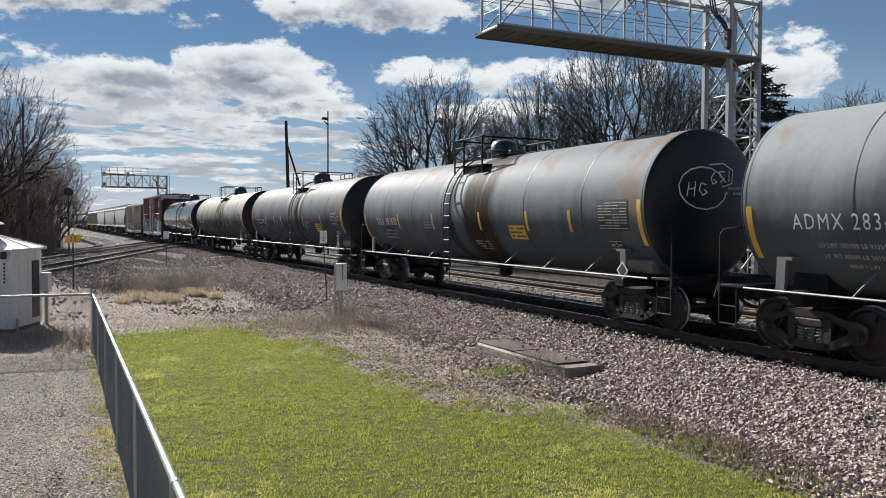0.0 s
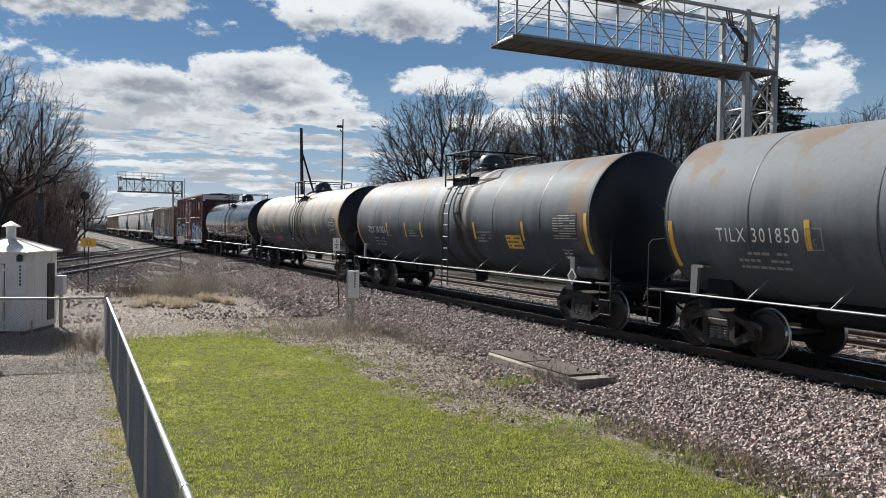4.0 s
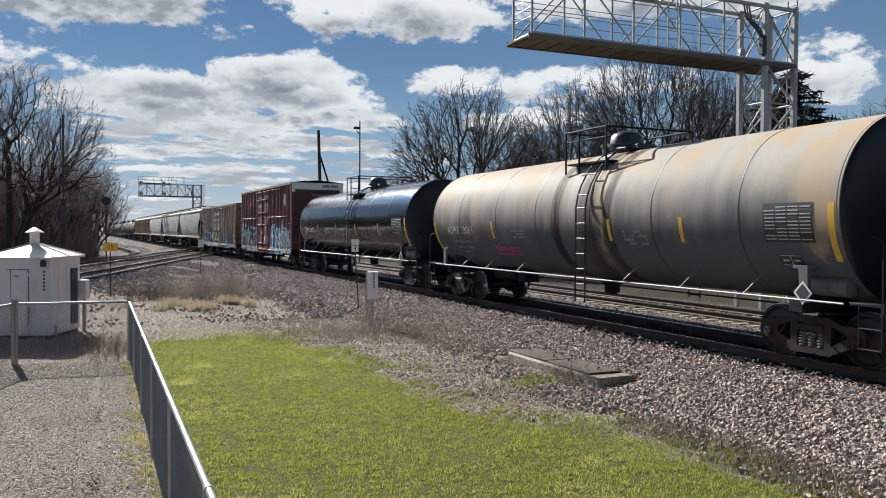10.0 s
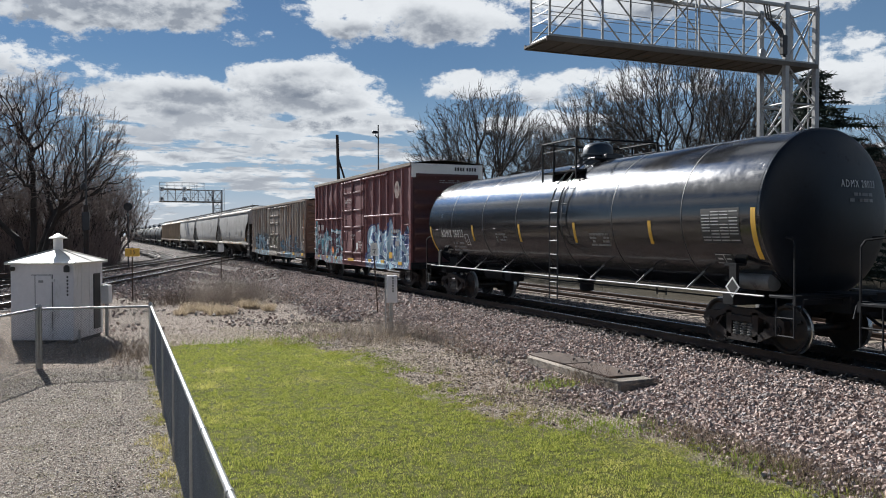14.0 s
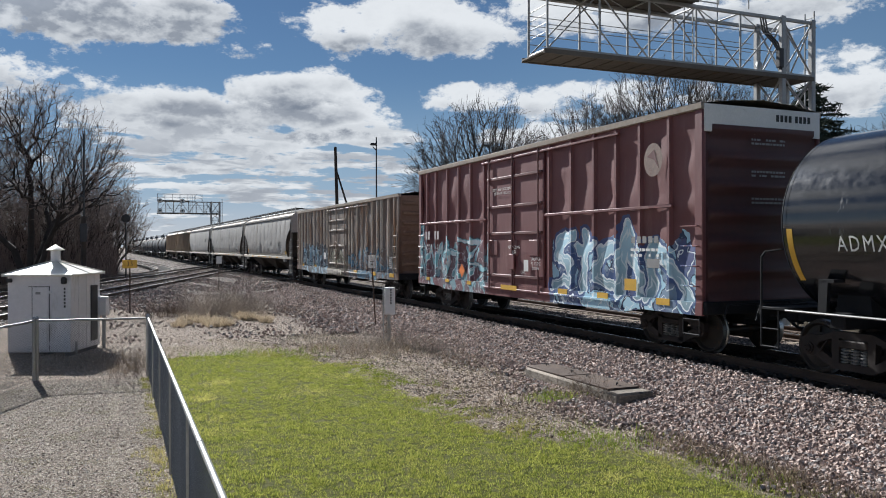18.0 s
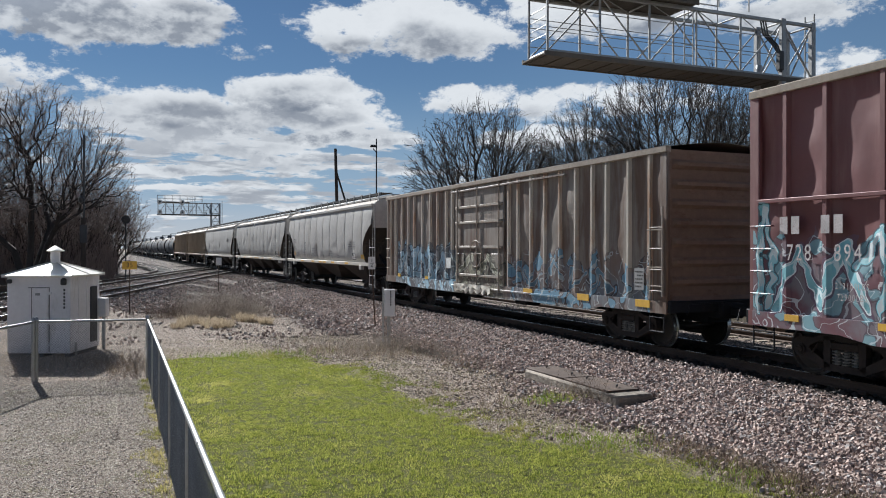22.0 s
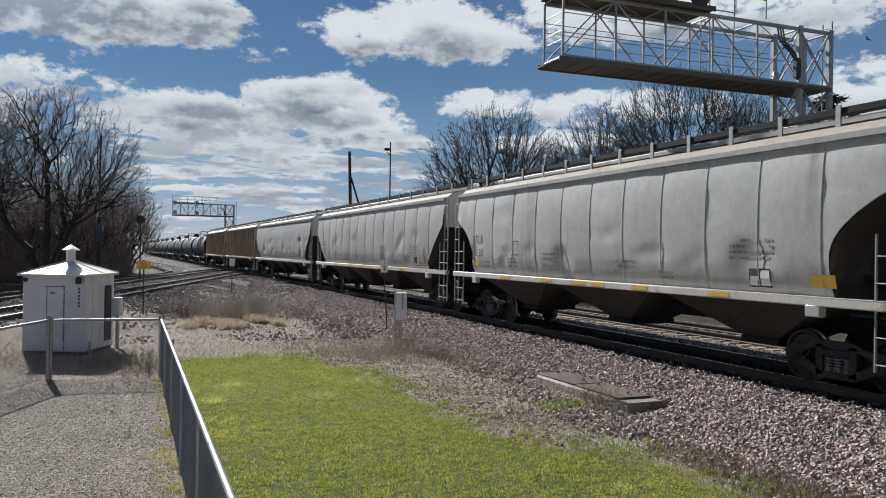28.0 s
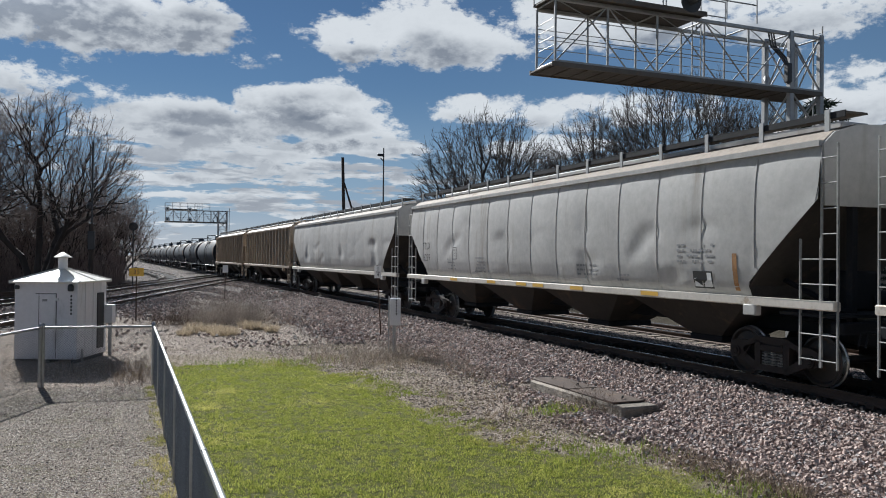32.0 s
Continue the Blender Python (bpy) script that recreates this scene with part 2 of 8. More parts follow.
def tank_paint(name, base, dust, rust, lit_dust_z, rust_share, rough=0.5, bands=()):
    """Weathered tank shell: dark paint, pale road dust and bleaching high on the shell with ragged runs, which also
    paint in its light top and shaded belly, rust patches, and upright spill bands: (middle, half width, colour,
    strength, top, bottom)."""
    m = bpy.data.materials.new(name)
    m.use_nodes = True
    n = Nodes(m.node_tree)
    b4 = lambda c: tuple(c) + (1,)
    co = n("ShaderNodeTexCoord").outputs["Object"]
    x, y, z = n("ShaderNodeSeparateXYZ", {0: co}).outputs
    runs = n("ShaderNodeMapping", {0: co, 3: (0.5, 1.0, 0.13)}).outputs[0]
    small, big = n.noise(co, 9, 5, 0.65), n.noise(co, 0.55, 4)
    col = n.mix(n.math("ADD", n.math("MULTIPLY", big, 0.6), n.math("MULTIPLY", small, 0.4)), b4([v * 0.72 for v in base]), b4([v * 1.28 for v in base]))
    # paler with height: dust plus light from above put into the colour
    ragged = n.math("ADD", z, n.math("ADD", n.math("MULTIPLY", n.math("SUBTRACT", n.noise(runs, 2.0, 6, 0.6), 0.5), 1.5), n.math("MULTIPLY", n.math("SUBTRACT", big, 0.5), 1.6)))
    k = n.ramp(ragged, lit_dust_z - 0.75, lit_dust_z + 0.95)
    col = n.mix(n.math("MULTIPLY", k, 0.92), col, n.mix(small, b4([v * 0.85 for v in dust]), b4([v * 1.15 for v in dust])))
    rn = n.math("ADD", n.noise(n("ShaderNodeMapping", {0: co, 3: (1, 1, 0.5)}).outputs[0], 1.1, 6, 0.62), n.math("MULTIPLY", n.math("SUBTRACT", z, lit_dust_z + 0.4), 0.10))
    col = n.mix(n.math("MULTIPLY", n.ramp(rn, 0.68 - 0.3 * rust_share, 0.80 - 0.2 * rust_share), 0.8), col, b4(rust))
    for mid, half, c, s, hi, lo in bands:
        wob = n.math("ADD", y, n.math("MULTIPLY", n.math("SUBTRACT", n.noise(n("ShaderNodeMapping", {0: co, 3: (0.4, 1.0, 0.3)}).outputs[0], 1.6, 5, 0.6), 0.5), 0.5))
        e = n.math("DIVIDE", n.math("ABSOLUTE", n.math("SUBTRACT", wob, mid)), half)
        q = n.math("SUBTRACT", 1.0, n.ramp(e, 0.55, 1.15))
        q = n.math("MULTIPLY", q, n.math("MULTIPLY", n.ramp(z, lo - 0.4, lo + 0.4), n.math("SUBTRACT", 1.0, n.ramp(z, hi - 0.3, hi + 0.3))))
        fine = n.ramp(n.noise(n("ShaderNodeMapping", {0: co, 3: (0.4, 1.0, 0.06)}).outputs[0], 7.0, 5, 0.65), 0.30, 0.58)
        col = n.mix(n.math("MULTIPLY", n.math("MULTIPLY", q, s), n.math("ADD", 0.5, n.math("MULTIPLY", fine, 0.5)), clamp=True), col, b4(c))
    rg = n.math("ADD", rough, n.math("MULTIPLY", n.math("SUBTRACT", small, 0.45), 0.3), clamp=True)
    b = n("ShaderNodeBsdfPrincipled", {"Base Color": col, "Roughness": rg})
    b.inputs["Specular IOR Level"].default_value = 0.04
    bp = n("ShaderNodeBump", {"Height": n.math("ADD", n.noise(co, 0.9, 3), n.math("MULTIPLY", small, 0.05)), "Strength": 0.12, "Distance": 0.05})
    n.t.links.new(bp.outputs[0], b.inputs["Normal"])
    n("ShaderNodeOutputMaterial", {0: b.outputs[0]})
    return m


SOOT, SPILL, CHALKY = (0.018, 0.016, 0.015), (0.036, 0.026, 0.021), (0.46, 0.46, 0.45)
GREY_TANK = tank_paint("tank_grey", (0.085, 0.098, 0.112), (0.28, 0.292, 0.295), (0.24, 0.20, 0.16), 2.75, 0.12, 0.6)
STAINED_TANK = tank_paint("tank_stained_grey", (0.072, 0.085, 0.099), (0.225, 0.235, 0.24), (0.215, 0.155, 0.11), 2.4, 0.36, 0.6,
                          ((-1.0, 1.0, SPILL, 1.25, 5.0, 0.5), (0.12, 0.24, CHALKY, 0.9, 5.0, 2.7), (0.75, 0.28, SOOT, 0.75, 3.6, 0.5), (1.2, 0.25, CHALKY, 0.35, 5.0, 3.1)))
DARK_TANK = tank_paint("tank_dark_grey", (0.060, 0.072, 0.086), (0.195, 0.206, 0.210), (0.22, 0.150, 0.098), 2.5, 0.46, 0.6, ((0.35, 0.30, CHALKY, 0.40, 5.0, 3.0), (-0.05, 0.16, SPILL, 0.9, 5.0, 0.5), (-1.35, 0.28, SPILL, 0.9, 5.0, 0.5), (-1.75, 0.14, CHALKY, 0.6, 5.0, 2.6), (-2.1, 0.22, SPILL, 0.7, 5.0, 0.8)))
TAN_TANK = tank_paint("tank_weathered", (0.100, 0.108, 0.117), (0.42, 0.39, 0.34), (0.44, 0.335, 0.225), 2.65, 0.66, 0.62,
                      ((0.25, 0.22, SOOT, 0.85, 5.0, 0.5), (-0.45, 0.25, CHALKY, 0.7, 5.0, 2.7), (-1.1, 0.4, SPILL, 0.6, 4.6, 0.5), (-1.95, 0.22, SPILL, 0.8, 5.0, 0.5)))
BLACK_TANK = mat("tank_black", (0.011, 0.012, 0.015), 0.15, 0, 0.2, 1.0, 0.0, (0.03, 0.03, 0.03), 0.12, 0.9, 4.0, 1.0)
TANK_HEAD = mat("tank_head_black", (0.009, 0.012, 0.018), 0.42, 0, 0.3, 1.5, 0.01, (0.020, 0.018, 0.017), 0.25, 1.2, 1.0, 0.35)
MANWAY_BLUE = mat("manway_blue_black", (0.022, 0.036, 0.052), 0.4, 0, 0.25, 3.0, 0.05)
MAGENTA = mat("magenta_spray", (0.30, 0.05, 0.14), 0.6, 0, 0.2, 5.0, 0.0)
FRAME_BLACK = mat("underframe_black", (0.013, 0.014, 0.017), 0.75, 0, 0.3, 3.0, 0.15, (0.05, 0.038, 0.030), 0.35, 2.5, 1.0, 0.2)
TRUCK_BROWN = mat("truck_grime", (0.034, 0.027, 0.025), 0.62, 0, 0.3, 4.0, 0.25, (0.04, 0.030, 0.024), 0.35, 4.0, 1.0, 0.25)
GEAR_GREY = mat("greasy_grey_steel", (0.17, 0.17, 0.168), 0.5, 0.3, 0.2, 3.0, 0.05, (0.07, 0.06, 0.05), 0.4, 3.0)
WHEEL_STEEL = mat("wheel_steel", (0.032, 0.026, 0.023), 0.55, 0.2, 0.3, 4.0, 0.1, (0.15, 0.08, 0.045), 0.4, 5.0)
TREAD_STEEL = mat("tread_steel", (0.42, 0.41, 0.40), 0.3, 0.9, 0.1, 4.0, 0.0)
RAIL_TOP = mat("rail_head_steel", (0.58, 0.57, 0.56), 0.24, 1.0, 0.12, 3.0, 0.0)
RAIL_RUST = mat("rail_rust", (0.085, 0.055, 0.040), 0.8, 0.1, 0.3, 4.0, 0.2)
TIE_WOOD = mat("creosote_wood", (0.034, 0.028, 0.024), 0.88, 0, 0.35, 2.0, 0.5, (0.075, 0.064, 0.055), 0.45, 3.0, 1.0, 0.3, 0.5)
TIE_PALE = mat("weathered_tie_wood", (0.32, 0.265, 0.205), 0.9, 0, 0.35, 2.0, 0.5, (0.07, 0.055, 0.045), 0.45, 3.0, 1.0, 0.3, 0.5)
WHITE_PAINT = mat("white_paint", (0.72, 0.72, 0.70), 0.55, 0, 0.08, 4.0, 0.05, (0.35, 0.30, 0.24), 0.3, 3.0)
YELLOW_PAINT = mat("yellow_reflective", (0.66, 0.39, 0.05), 0.5, 0, 0.12, 5.0, 0.02, (0.25, 0.16, 0.05), 0.3, 4.0)
ORANGE_PAINT = mat("orange_paint", (0.78, 0.22, 0.05), 0.5, 0, 0.1, 5.0, 0.02)
GALV = mat("galvanized_steel", (0.36, 0.36, 0.355), 0.42, 0.75, 0.18, 3.0, 0.05, (0.30, 0.29, 0.27), 0.3, 2.0)
FENCE_WIRE = mat("fence_wire", (0.20, 0.205, 0.21), 0.45, 0.75, 0.15, 6.0, 0.0)
ALU = mat("painted_gantry_steel", (0.36, 0.36, 0.355), 0.5, 0.3, 0.15, 2.0, 0.05, (0.32, 0.26, 0.20), 0.3, 2.5)
WALK_EDGE = mat("walkway_edge_steel", (0.135, 0.118, 0.10), 0.75, 0.2, 0.25, 4.0, 0.1, (0.26, 0.17, 0.10), 0.35, 2.0)
GRATING = mat("grating_steel", (0.080, 0.068, 0.057), 0.7, 0.3, 0.25, 6.0, 0.3, (0.20, 0.12, 0.07), 0.4, 2.0)
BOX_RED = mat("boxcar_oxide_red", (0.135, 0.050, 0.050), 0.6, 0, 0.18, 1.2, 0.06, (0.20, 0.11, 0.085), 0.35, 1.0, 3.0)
# End walls take darker versions of the side paints, their shade put into the colour.
BOX_RED_SHADED = mat("boxcar_shaded_end_red", (0.070, 0.026, 0.026), 0.6, 0, 0.2, 1.2, 0.06, (0.12, 0.07, 0.06), 0.3, 1.0, 2.0)
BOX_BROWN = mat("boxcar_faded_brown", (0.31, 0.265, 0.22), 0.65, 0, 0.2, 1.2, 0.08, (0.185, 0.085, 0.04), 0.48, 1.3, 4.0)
BOX_BROWN_SHADED = mat("boxcar_shaded_end_brown", (0.20, 0.130, 0.095), 0.8, 0, 0.22, 1.2, 0.08, (0.13, 0.065, 0.04), 0.4, 1.2, 0.4)
ROOF_PALE = mat("weathered_roof", (0.33, 0.285, 0.24), 0.75, 0, 0.2, 1.5, 0.05, (0.20, 0.135, 0.09), 0.45, 1.0, 1.0, 0.15)
HOPPER_GREY = mat("hopper_grey", (0.45, 0.44, 0.42), 0.65, 0, 0.14, 1.0, 0.03, (0.29, 0.255, 0.21), 0.46, 0.8, 7.0, 0.2)
SILL_PALE = mat("dusty_sill", (0.56, 0.52, 0.46), 0.7, 0, 0.12, 2.0, 0.05, (0.27, 0.19, 0.12), 0.4, 2.0, 1.0, 0.2)
LADDER_GREY = mat("ladder_grey", (0.27, 0.27, 0.26), 0.6, 0, 0.2, 3.0, 0.0, (0.12, 0.09, 0.07), 0.4, 4.0)
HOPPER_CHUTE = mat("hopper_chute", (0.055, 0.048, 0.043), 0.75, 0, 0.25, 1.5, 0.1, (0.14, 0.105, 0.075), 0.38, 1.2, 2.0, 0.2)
HOPPER_TAN = mat("hopper_tan", (0.345, 0.275, 0.20), 0.65, 0, 0.2, 1.2, 0.06, (0.20, 0.12, 0.07), 0.4, 1.0, 4.0)
SHED_WHITE = mat("shed_white_paint", (0.68, 0.66, 0.67), 0.5, 0, 0.08, 1.5, 0.04, (0.42, 0.40, 0.36), 0.3, 1.5, 4.0)
SHED_ROOF = mat("shed_roof_metal", (0.70, 0.66, 0.58), 0.45, 0.1, 0.1, 2.0, 0.04, (0.45, 0.42, 0.38), 0.25, 2.0)
DARK_METAL = mat("dark_metal", (0.05, 0.05, 0.052), 0.55, 0.3, 0.2, 4.0, 0.1)
CONCRETE = mat("weathered_concrete", (0.25, 0.215, 0.175), 0.92, 0, 0.3, 3.0, 0.9, (0.10, 0.085, 0.07), 0.55, 3.5)
LID_STEEL = mat("rusted_lid", (0.095, 0.072, 0.060), 0.85, 0, 0.25, 4.0, 0.2, (0.19, 0.12, 0.08), 0.4, 3.0, 1.0, 0.2)
BRUSH_STEM = mat("brush_stems", (0.22, 0.17, 0.15), 0.9, 0, 0.3, 5.0, 0.0)
BARK = mat("bark_grey_brown", (0.042, 0.035, 0.031), 0.9, 0, 0.3, 5.0, 0.4)
TWIG = mat("bare_twigs", (0.046, 0.035, 0.029), 0.9, 0, 0.3, 5.0, 0.0)
TWIG_DARK = mat("dark_bare_twigs", (0.16, 0.122, 0.108), 0.9, 0, 0.3, 5.0, 0.0)
NEEDLE = mat("conifer_needles", (0.022, 0.034, 0.020), 0.85, 0, 0.4, 2.0, 0.0)
POLE_WOOD = mat("pole_wood", (0.055, 0.042, 0.034), 0.85, 0, 0.3, 3.0, 0.3)
INK_WHITE = mat("stencil_white", (0.75, 0.75, 0.73), 0.6, 0, 0.1, 8.0, 0.0)
INK_WORN = mat("worn_stencil", (0.50, 0.46, 0.46), 0.7, 0, 0.25, 8.0, 0.0, (0.19, 0.085, 0.078), 0.45, 6.0)
INK_GREY = mat("stencil_grey", (0.25, 0.25, 0.25), 0.6, 0, 0.1, 8.0, 0.0)
INK_PALE = mat("stencil_pale_grey", (0.45, 0.45, 0.44), 0.6, 0, 0.1, 8.0, 0.0)
INK_DARK = mat("stencil_black", (0.03, 0.03, 0.03), 0.6, 0, 0.1, 8.0, 0.0)
CANVAS = mat("torn_canvas", (0.62, 0.58, 0.50), 0.9, 0, 0.12, 4.0, 0.3)
BRICK_ROOF = mat("far_roof_brown", (0.16, 0.09, 0.06), 0.85, 0, 0.2, 2.0, 0.1)

# ---- building helpers ----


class Build:
    """Gathers corners and faces; made into one mesh at the end."""

    def __init__(self):
        self.v, self.f = [], []

    def add(self, verts, faces):
        o = len(self.v)
        self.v.extend(verts)
        self.f.extend([tuple(i + o for i in q) for q in faces])
        return self

    def box(self, x0, x1, y0, y1, z0, z1, b=0.0):
        x0, x1, y0, y1, z0, z1 = min(x0, x1), max(x0, x1), min(y0, y1), max(y0, y1), min(z0, z1), max(z0, z1)
        b = min(b, (x1 - x0) * 0.4, (y1 - y0) * 0.4, (z1 - z0) * 0.4)
        if b <= 0:
            v = [(x, y, z) for z in (z0, z1) for y in (y0, y1) for x in (x0, x1)]
            return self.add(v, [(0, 2, 3, 1), (4, 5, 7, 6), (0, 1, 5, 4), (2, 6, 7, 3), (0, 4, 6, 2), (1, 3, 7, 5)])
        def ring(i, z):
            return [(x0 + i, y0 + b, z), (x0 + b, y0 + i, z), (x1 - b, y0 + i, z), (x1 - i, y0 + b, z),
                    (x1 - i, y1 - b, z), (x1 - b, y1 - i, z), (x0 + b, y1 - i, z), (x0 + i, y1 - b, z)]
        v = [(x0 + b, y0 + b, z0), (x1 - b, y0 + b, z0), (x1 - b, y1 - b, z0), (x0 + b, y1 - b, z0)]
        v += ring(0, z0 + b) + ring(0, z1 - b)
        v += [(x0 + b, y0 + b, z1), (x1 - b, y0 + b, z1), (x1 - b, y1 - b, z1), (x0 + b, y1 - b, z1)]
        f = [(3, 2, 1, 0), (20, 21, 22, 23)]
        for i in range(8):
            j = (i + 1) % 8
            f.append((4 + i, 4 + j, 12 + j, 12 + i))
        lo, hi = (0, 1, 2, 3), (20, 21, 22, 23)
        pair = ((1, 2), (3, 4), (5, 6), (7, 0))
        for k, (a, c) in enumerate(pair):
            k2 = (k + 1) % 4
            f.append((lo[k], lo[k2], 4 + c, 4 + a))
            f.append((hi[k2], hi[k], 12 + a, 12 + c))
        for k in range(4):
            a, c = ((0, 1), (2, 3), (4, 5), (6, 7))[k]
            f.append((lo[k], 4 + c, 4 + a))
            f.append((hi[k], 12 + a, 12 + c))
        return self.add(v, f)

    def cyl(self, p, q, r, n=10, r2=None, caps=True):
        p, q = Vector(p), Vector(q)
        w = q - p
        if w.length < 1e-6:
            return self
        w.normalize()
        a = w.cross(Vector((0, 0, 1)) if abs(w.z) < 0.9 else Vector((1, 0, 0))).normalized()
        c = w.cross(a)
        r2 = r if r2 is None else r2
        v = []
        for base, rad in ((p, r), (q, r2)):
            for i in range(n):
                t = 2 * math.pi * i / n
                v.append(tuple(base + (a * math.cos(t) + c * math.sin(t)) * rad))
        f = [(i, (i + 1) % n, n + (i + 1) % n, n + i) for i in range(n)]
        if caps:
            f += [tuple(range(n - 1, -1, -1)), tuple(range(n, 2 * n))]
        return self.add(v, f)

    def tube(self, pts, r, n=6):
        for a, c in zip(pts, pts[1:]):
            self.cyl(a, c, r, n)
        return self

    def lathe(self, prof, centre=(0, 0, 0), n=48, axis="y"):
        """prof: (along, radius) pairs."""
        v = []
        for s, r in prof:
            for i in range(n):
                t = 2 * math.pi * i / n
                c, d = r * math.cos(t), r * math.sin(t)
                p = {"y": (c, s, d), "z": (c, d, s), "x": (s, c, d)}[axis]
                v.append((p[0] + centre[0], p[1] + centre[1], p[2] + centre[2]))
        f = []
        for k in range(len(prof) - 1):
            for i in range(n):
                j = (i + 1) % n
                f.append((k * n + i, (k + 1) * n + i, (k + 1) * n + j, k * n + j))
        f += [tuple(range(n)), tuple(range(len(prof) * n - 1, (len(prof) - 1) * n - 1, -1))]
        return self.add(v, f)

    def prism(self, outline, x0, x1):
        """An outline in (y, z), drawn out from x0 to x1."""
        n = len(outline)
        v = [(x0, y, z) for y, z in outline] + [(x1, y, z) for y, z in outline]
        f = [tuple(range(n)), tuple(range(2 * n - 1, n - 1, -1))]
        f += [(i, n + i, n + (i + 1) % n, (i + 1) % n) for i in range(n)]
        return self.add(v, f)

    def grid(self, rows):
        m = len(rows[0])
        v = [p for r in rows for p in r]
        f = [(i * m + j, i * m + j + 1, (i + 1) * m + j + 1, (i + 1) * m + j) for i in range(len(rows) - 1) for j in range(m - 1)]
        return self.add(v, f)

    def mesh(self, name, material, smooth=40):
        me = bpy.data.meshes.new(name)
        me.from_pydata(self.v, [], self.f)
        bm = bmesh.new()
        bm.from_mesh(me)
        bmesh.ops.recalc_face_normals(bm, faces=bm.faces)
        bm.to_mesh(me)
        bm.free()
        if material:
            me.materials.append(material)
        if smooth:
            me.polygons.foreach_set("use_smooth", [True] * len(me.polygons))
            me.set_sharp_from_angle(angle=radians(smooth))
        me.update()
        return me


def part(name, build, material, parent, label="", smooth=40):
    """One mesh under a thing or a part; build may be a ready mesh."""
    me = build.mesh(name, material, smooth) if isinstance(build, Build) else build
    ob = new(name, me)
    ob.parent = parent
    if name in ("small_print", "number_bars", "data_print", "notice_print", "joists", "valves", "head_print", "marking"):
        ob["kind"] = "stuff"
    if label:
        ob["label"] = label
    return ob


def root(name, m, label, category, group="", kind=""):
    ob = new(name)
    ob.empty_display_size = 0.2
    ob.matrix_basis = m
    return tagged(ob, label, category, group, kind)


def lettering(text, size):
    """Flat letters, centred, as corners (u, v) and faces."""
    cu = bpy.data.curves.new("lettering", "FONT")
    cu.body, cu.size, cu.align_x, cu.align_y, cu.resolution_u = text, size, "CENTER", "CENTER", 2
    cu.space_character = 1.24
    ob = bpy.data.objects.new("lettering", cu)
    scene.collection.objects.link(ob)
    bpy.context.view_layer.update()
    me = bpy.data.meshes.new_from_object(ob.evaluated_get(bpy.context.evaluated_depsgraph_get()))
    v, f = [tuple(p.co) for p in me.vertices], [tuple(p.vertices) for p in me.polygons]
    bpy.data.objects.remove(ob)
    bpy.data.curves.remove(cu)
    bpy.data.meshes.remove(me)
    return [(p[0] * 0.76, p[1]) for p in v], f


def words_in_row(size, *words):
    """Words side by side, centred together, each as corners and faces of its own."""
    row = [lettering(t, size) for t in words]
    wide = [max(p[0] for p in v) - min(p[0] for p in v) for v, f in row]
    out, u = [], -(sum(wide) + size * 0.42 * (len(row) - 1)) / 2
    for (v, f), k in zip(row, wide):
        lo = min(p[0] for p in v)
        out.append(([(p[0] - lo + u, p[1]) for p in v], f))
        u += k + size * 0.42
    return out


def on_side(b, v, f, y, z, w):
    """Letters on a flat side that faces -x; they read towards -y... to +y on the right."""
    return b.add([(-w, y - p[0], z + p[1]) for p in v], f)


def on_tank(b, v, f, y, z, r, zc):
    a0 = math.asin(max(-1, min(1, (z - zc) / r)))
    out = []
    for p in v:
        a = a0 + p[1] / r
        out.append((-r * math.cos(a), y - p[0], zc + r * math.sin(a)))
    return b.add(out, f)


def on_end(b, v, f, x, y, z):
    """Letters on an end that faces -y."""
    return b.add([(x + p[0], y, z + p[1]) for p in v], f)


def rects(list_of):
    v, f = [], []
    for u0, u1, w0, w1 in list_of:
        nseg = max(1, int((w1 - w0) / 0.12))
        for k in range(nseg):
            a, c = w0 + (w1 - w0) * k / nseg, w0 + (w1 - w0) * (k + 1) / nseg
            o = len(v)
            v += [(u0, a), (u1, a), (u1, c), (u0, c)]
            f.append((o, o + 1, o + 2, o + 3))
    return v, f


def text_bars(width, lines, pitch, height, rnd, gap=0.25):
    """Rows of small bars that stand for lines too fine to read."""
    out = []
    for i in range(lines):
        u, z = -width / 2, (lines / 2 - i) * pitch
        while u < width / 2:
            k = rnd.uniform(0.5, 1.6) * height * 2
            if rnd.random() > gap:
                out.append((u, min(u + k, width / 2), z - height / 2, z + height / 2))
            u += k + height * 0.5
    return rects(out)


# ---- the lines of track ----
D = 12.296  # from the camera to the middle of the near track
TRACK_GAP = 4.35


def bend(y):
    return 0.012 * ((y - 35) + math.sqrt((y - 35) ** 2 + 400)) - 0.0


def track_x(y):
    return D - bend(y)


def line_1(y):
    return (track_x(y), y)


def line_2(y):
    return (track_x(y) + TRACK_GAP, y)


def cross_1(y):
    return (-12.55 + 0.2805 * y, y)


def cross_2(y):
    return (-16.85 + 0.2805 * y, y)


def spur(s):
    """A connecting curve from the far main line round to the crossing line; s from 0 to 1."""
    pts = ((-13, 36), (-5, 53), (0.5, 66), (3.6, 78), (4.6, 90), (4.2, 106), (2.2, 135), (-1, 175))
    k = s * (len(pts) - 1)
    i = min(int(k), len(pts) - 2)
    t = k - i
    p0, p1, p2, p3 = (pts[max(0, min(len(pts) - 1, i + j))] for j in (-1, 0, 1, 2))
    return tuple(0.5 * (2 * b + (c - a) * t + (2 * a - 5 * b + 4 * c - d) * t * t + (3 * b - a - 3 * c + d) * t ** 3) for a, b, c, d in zip(p0, p1, p2, p3))


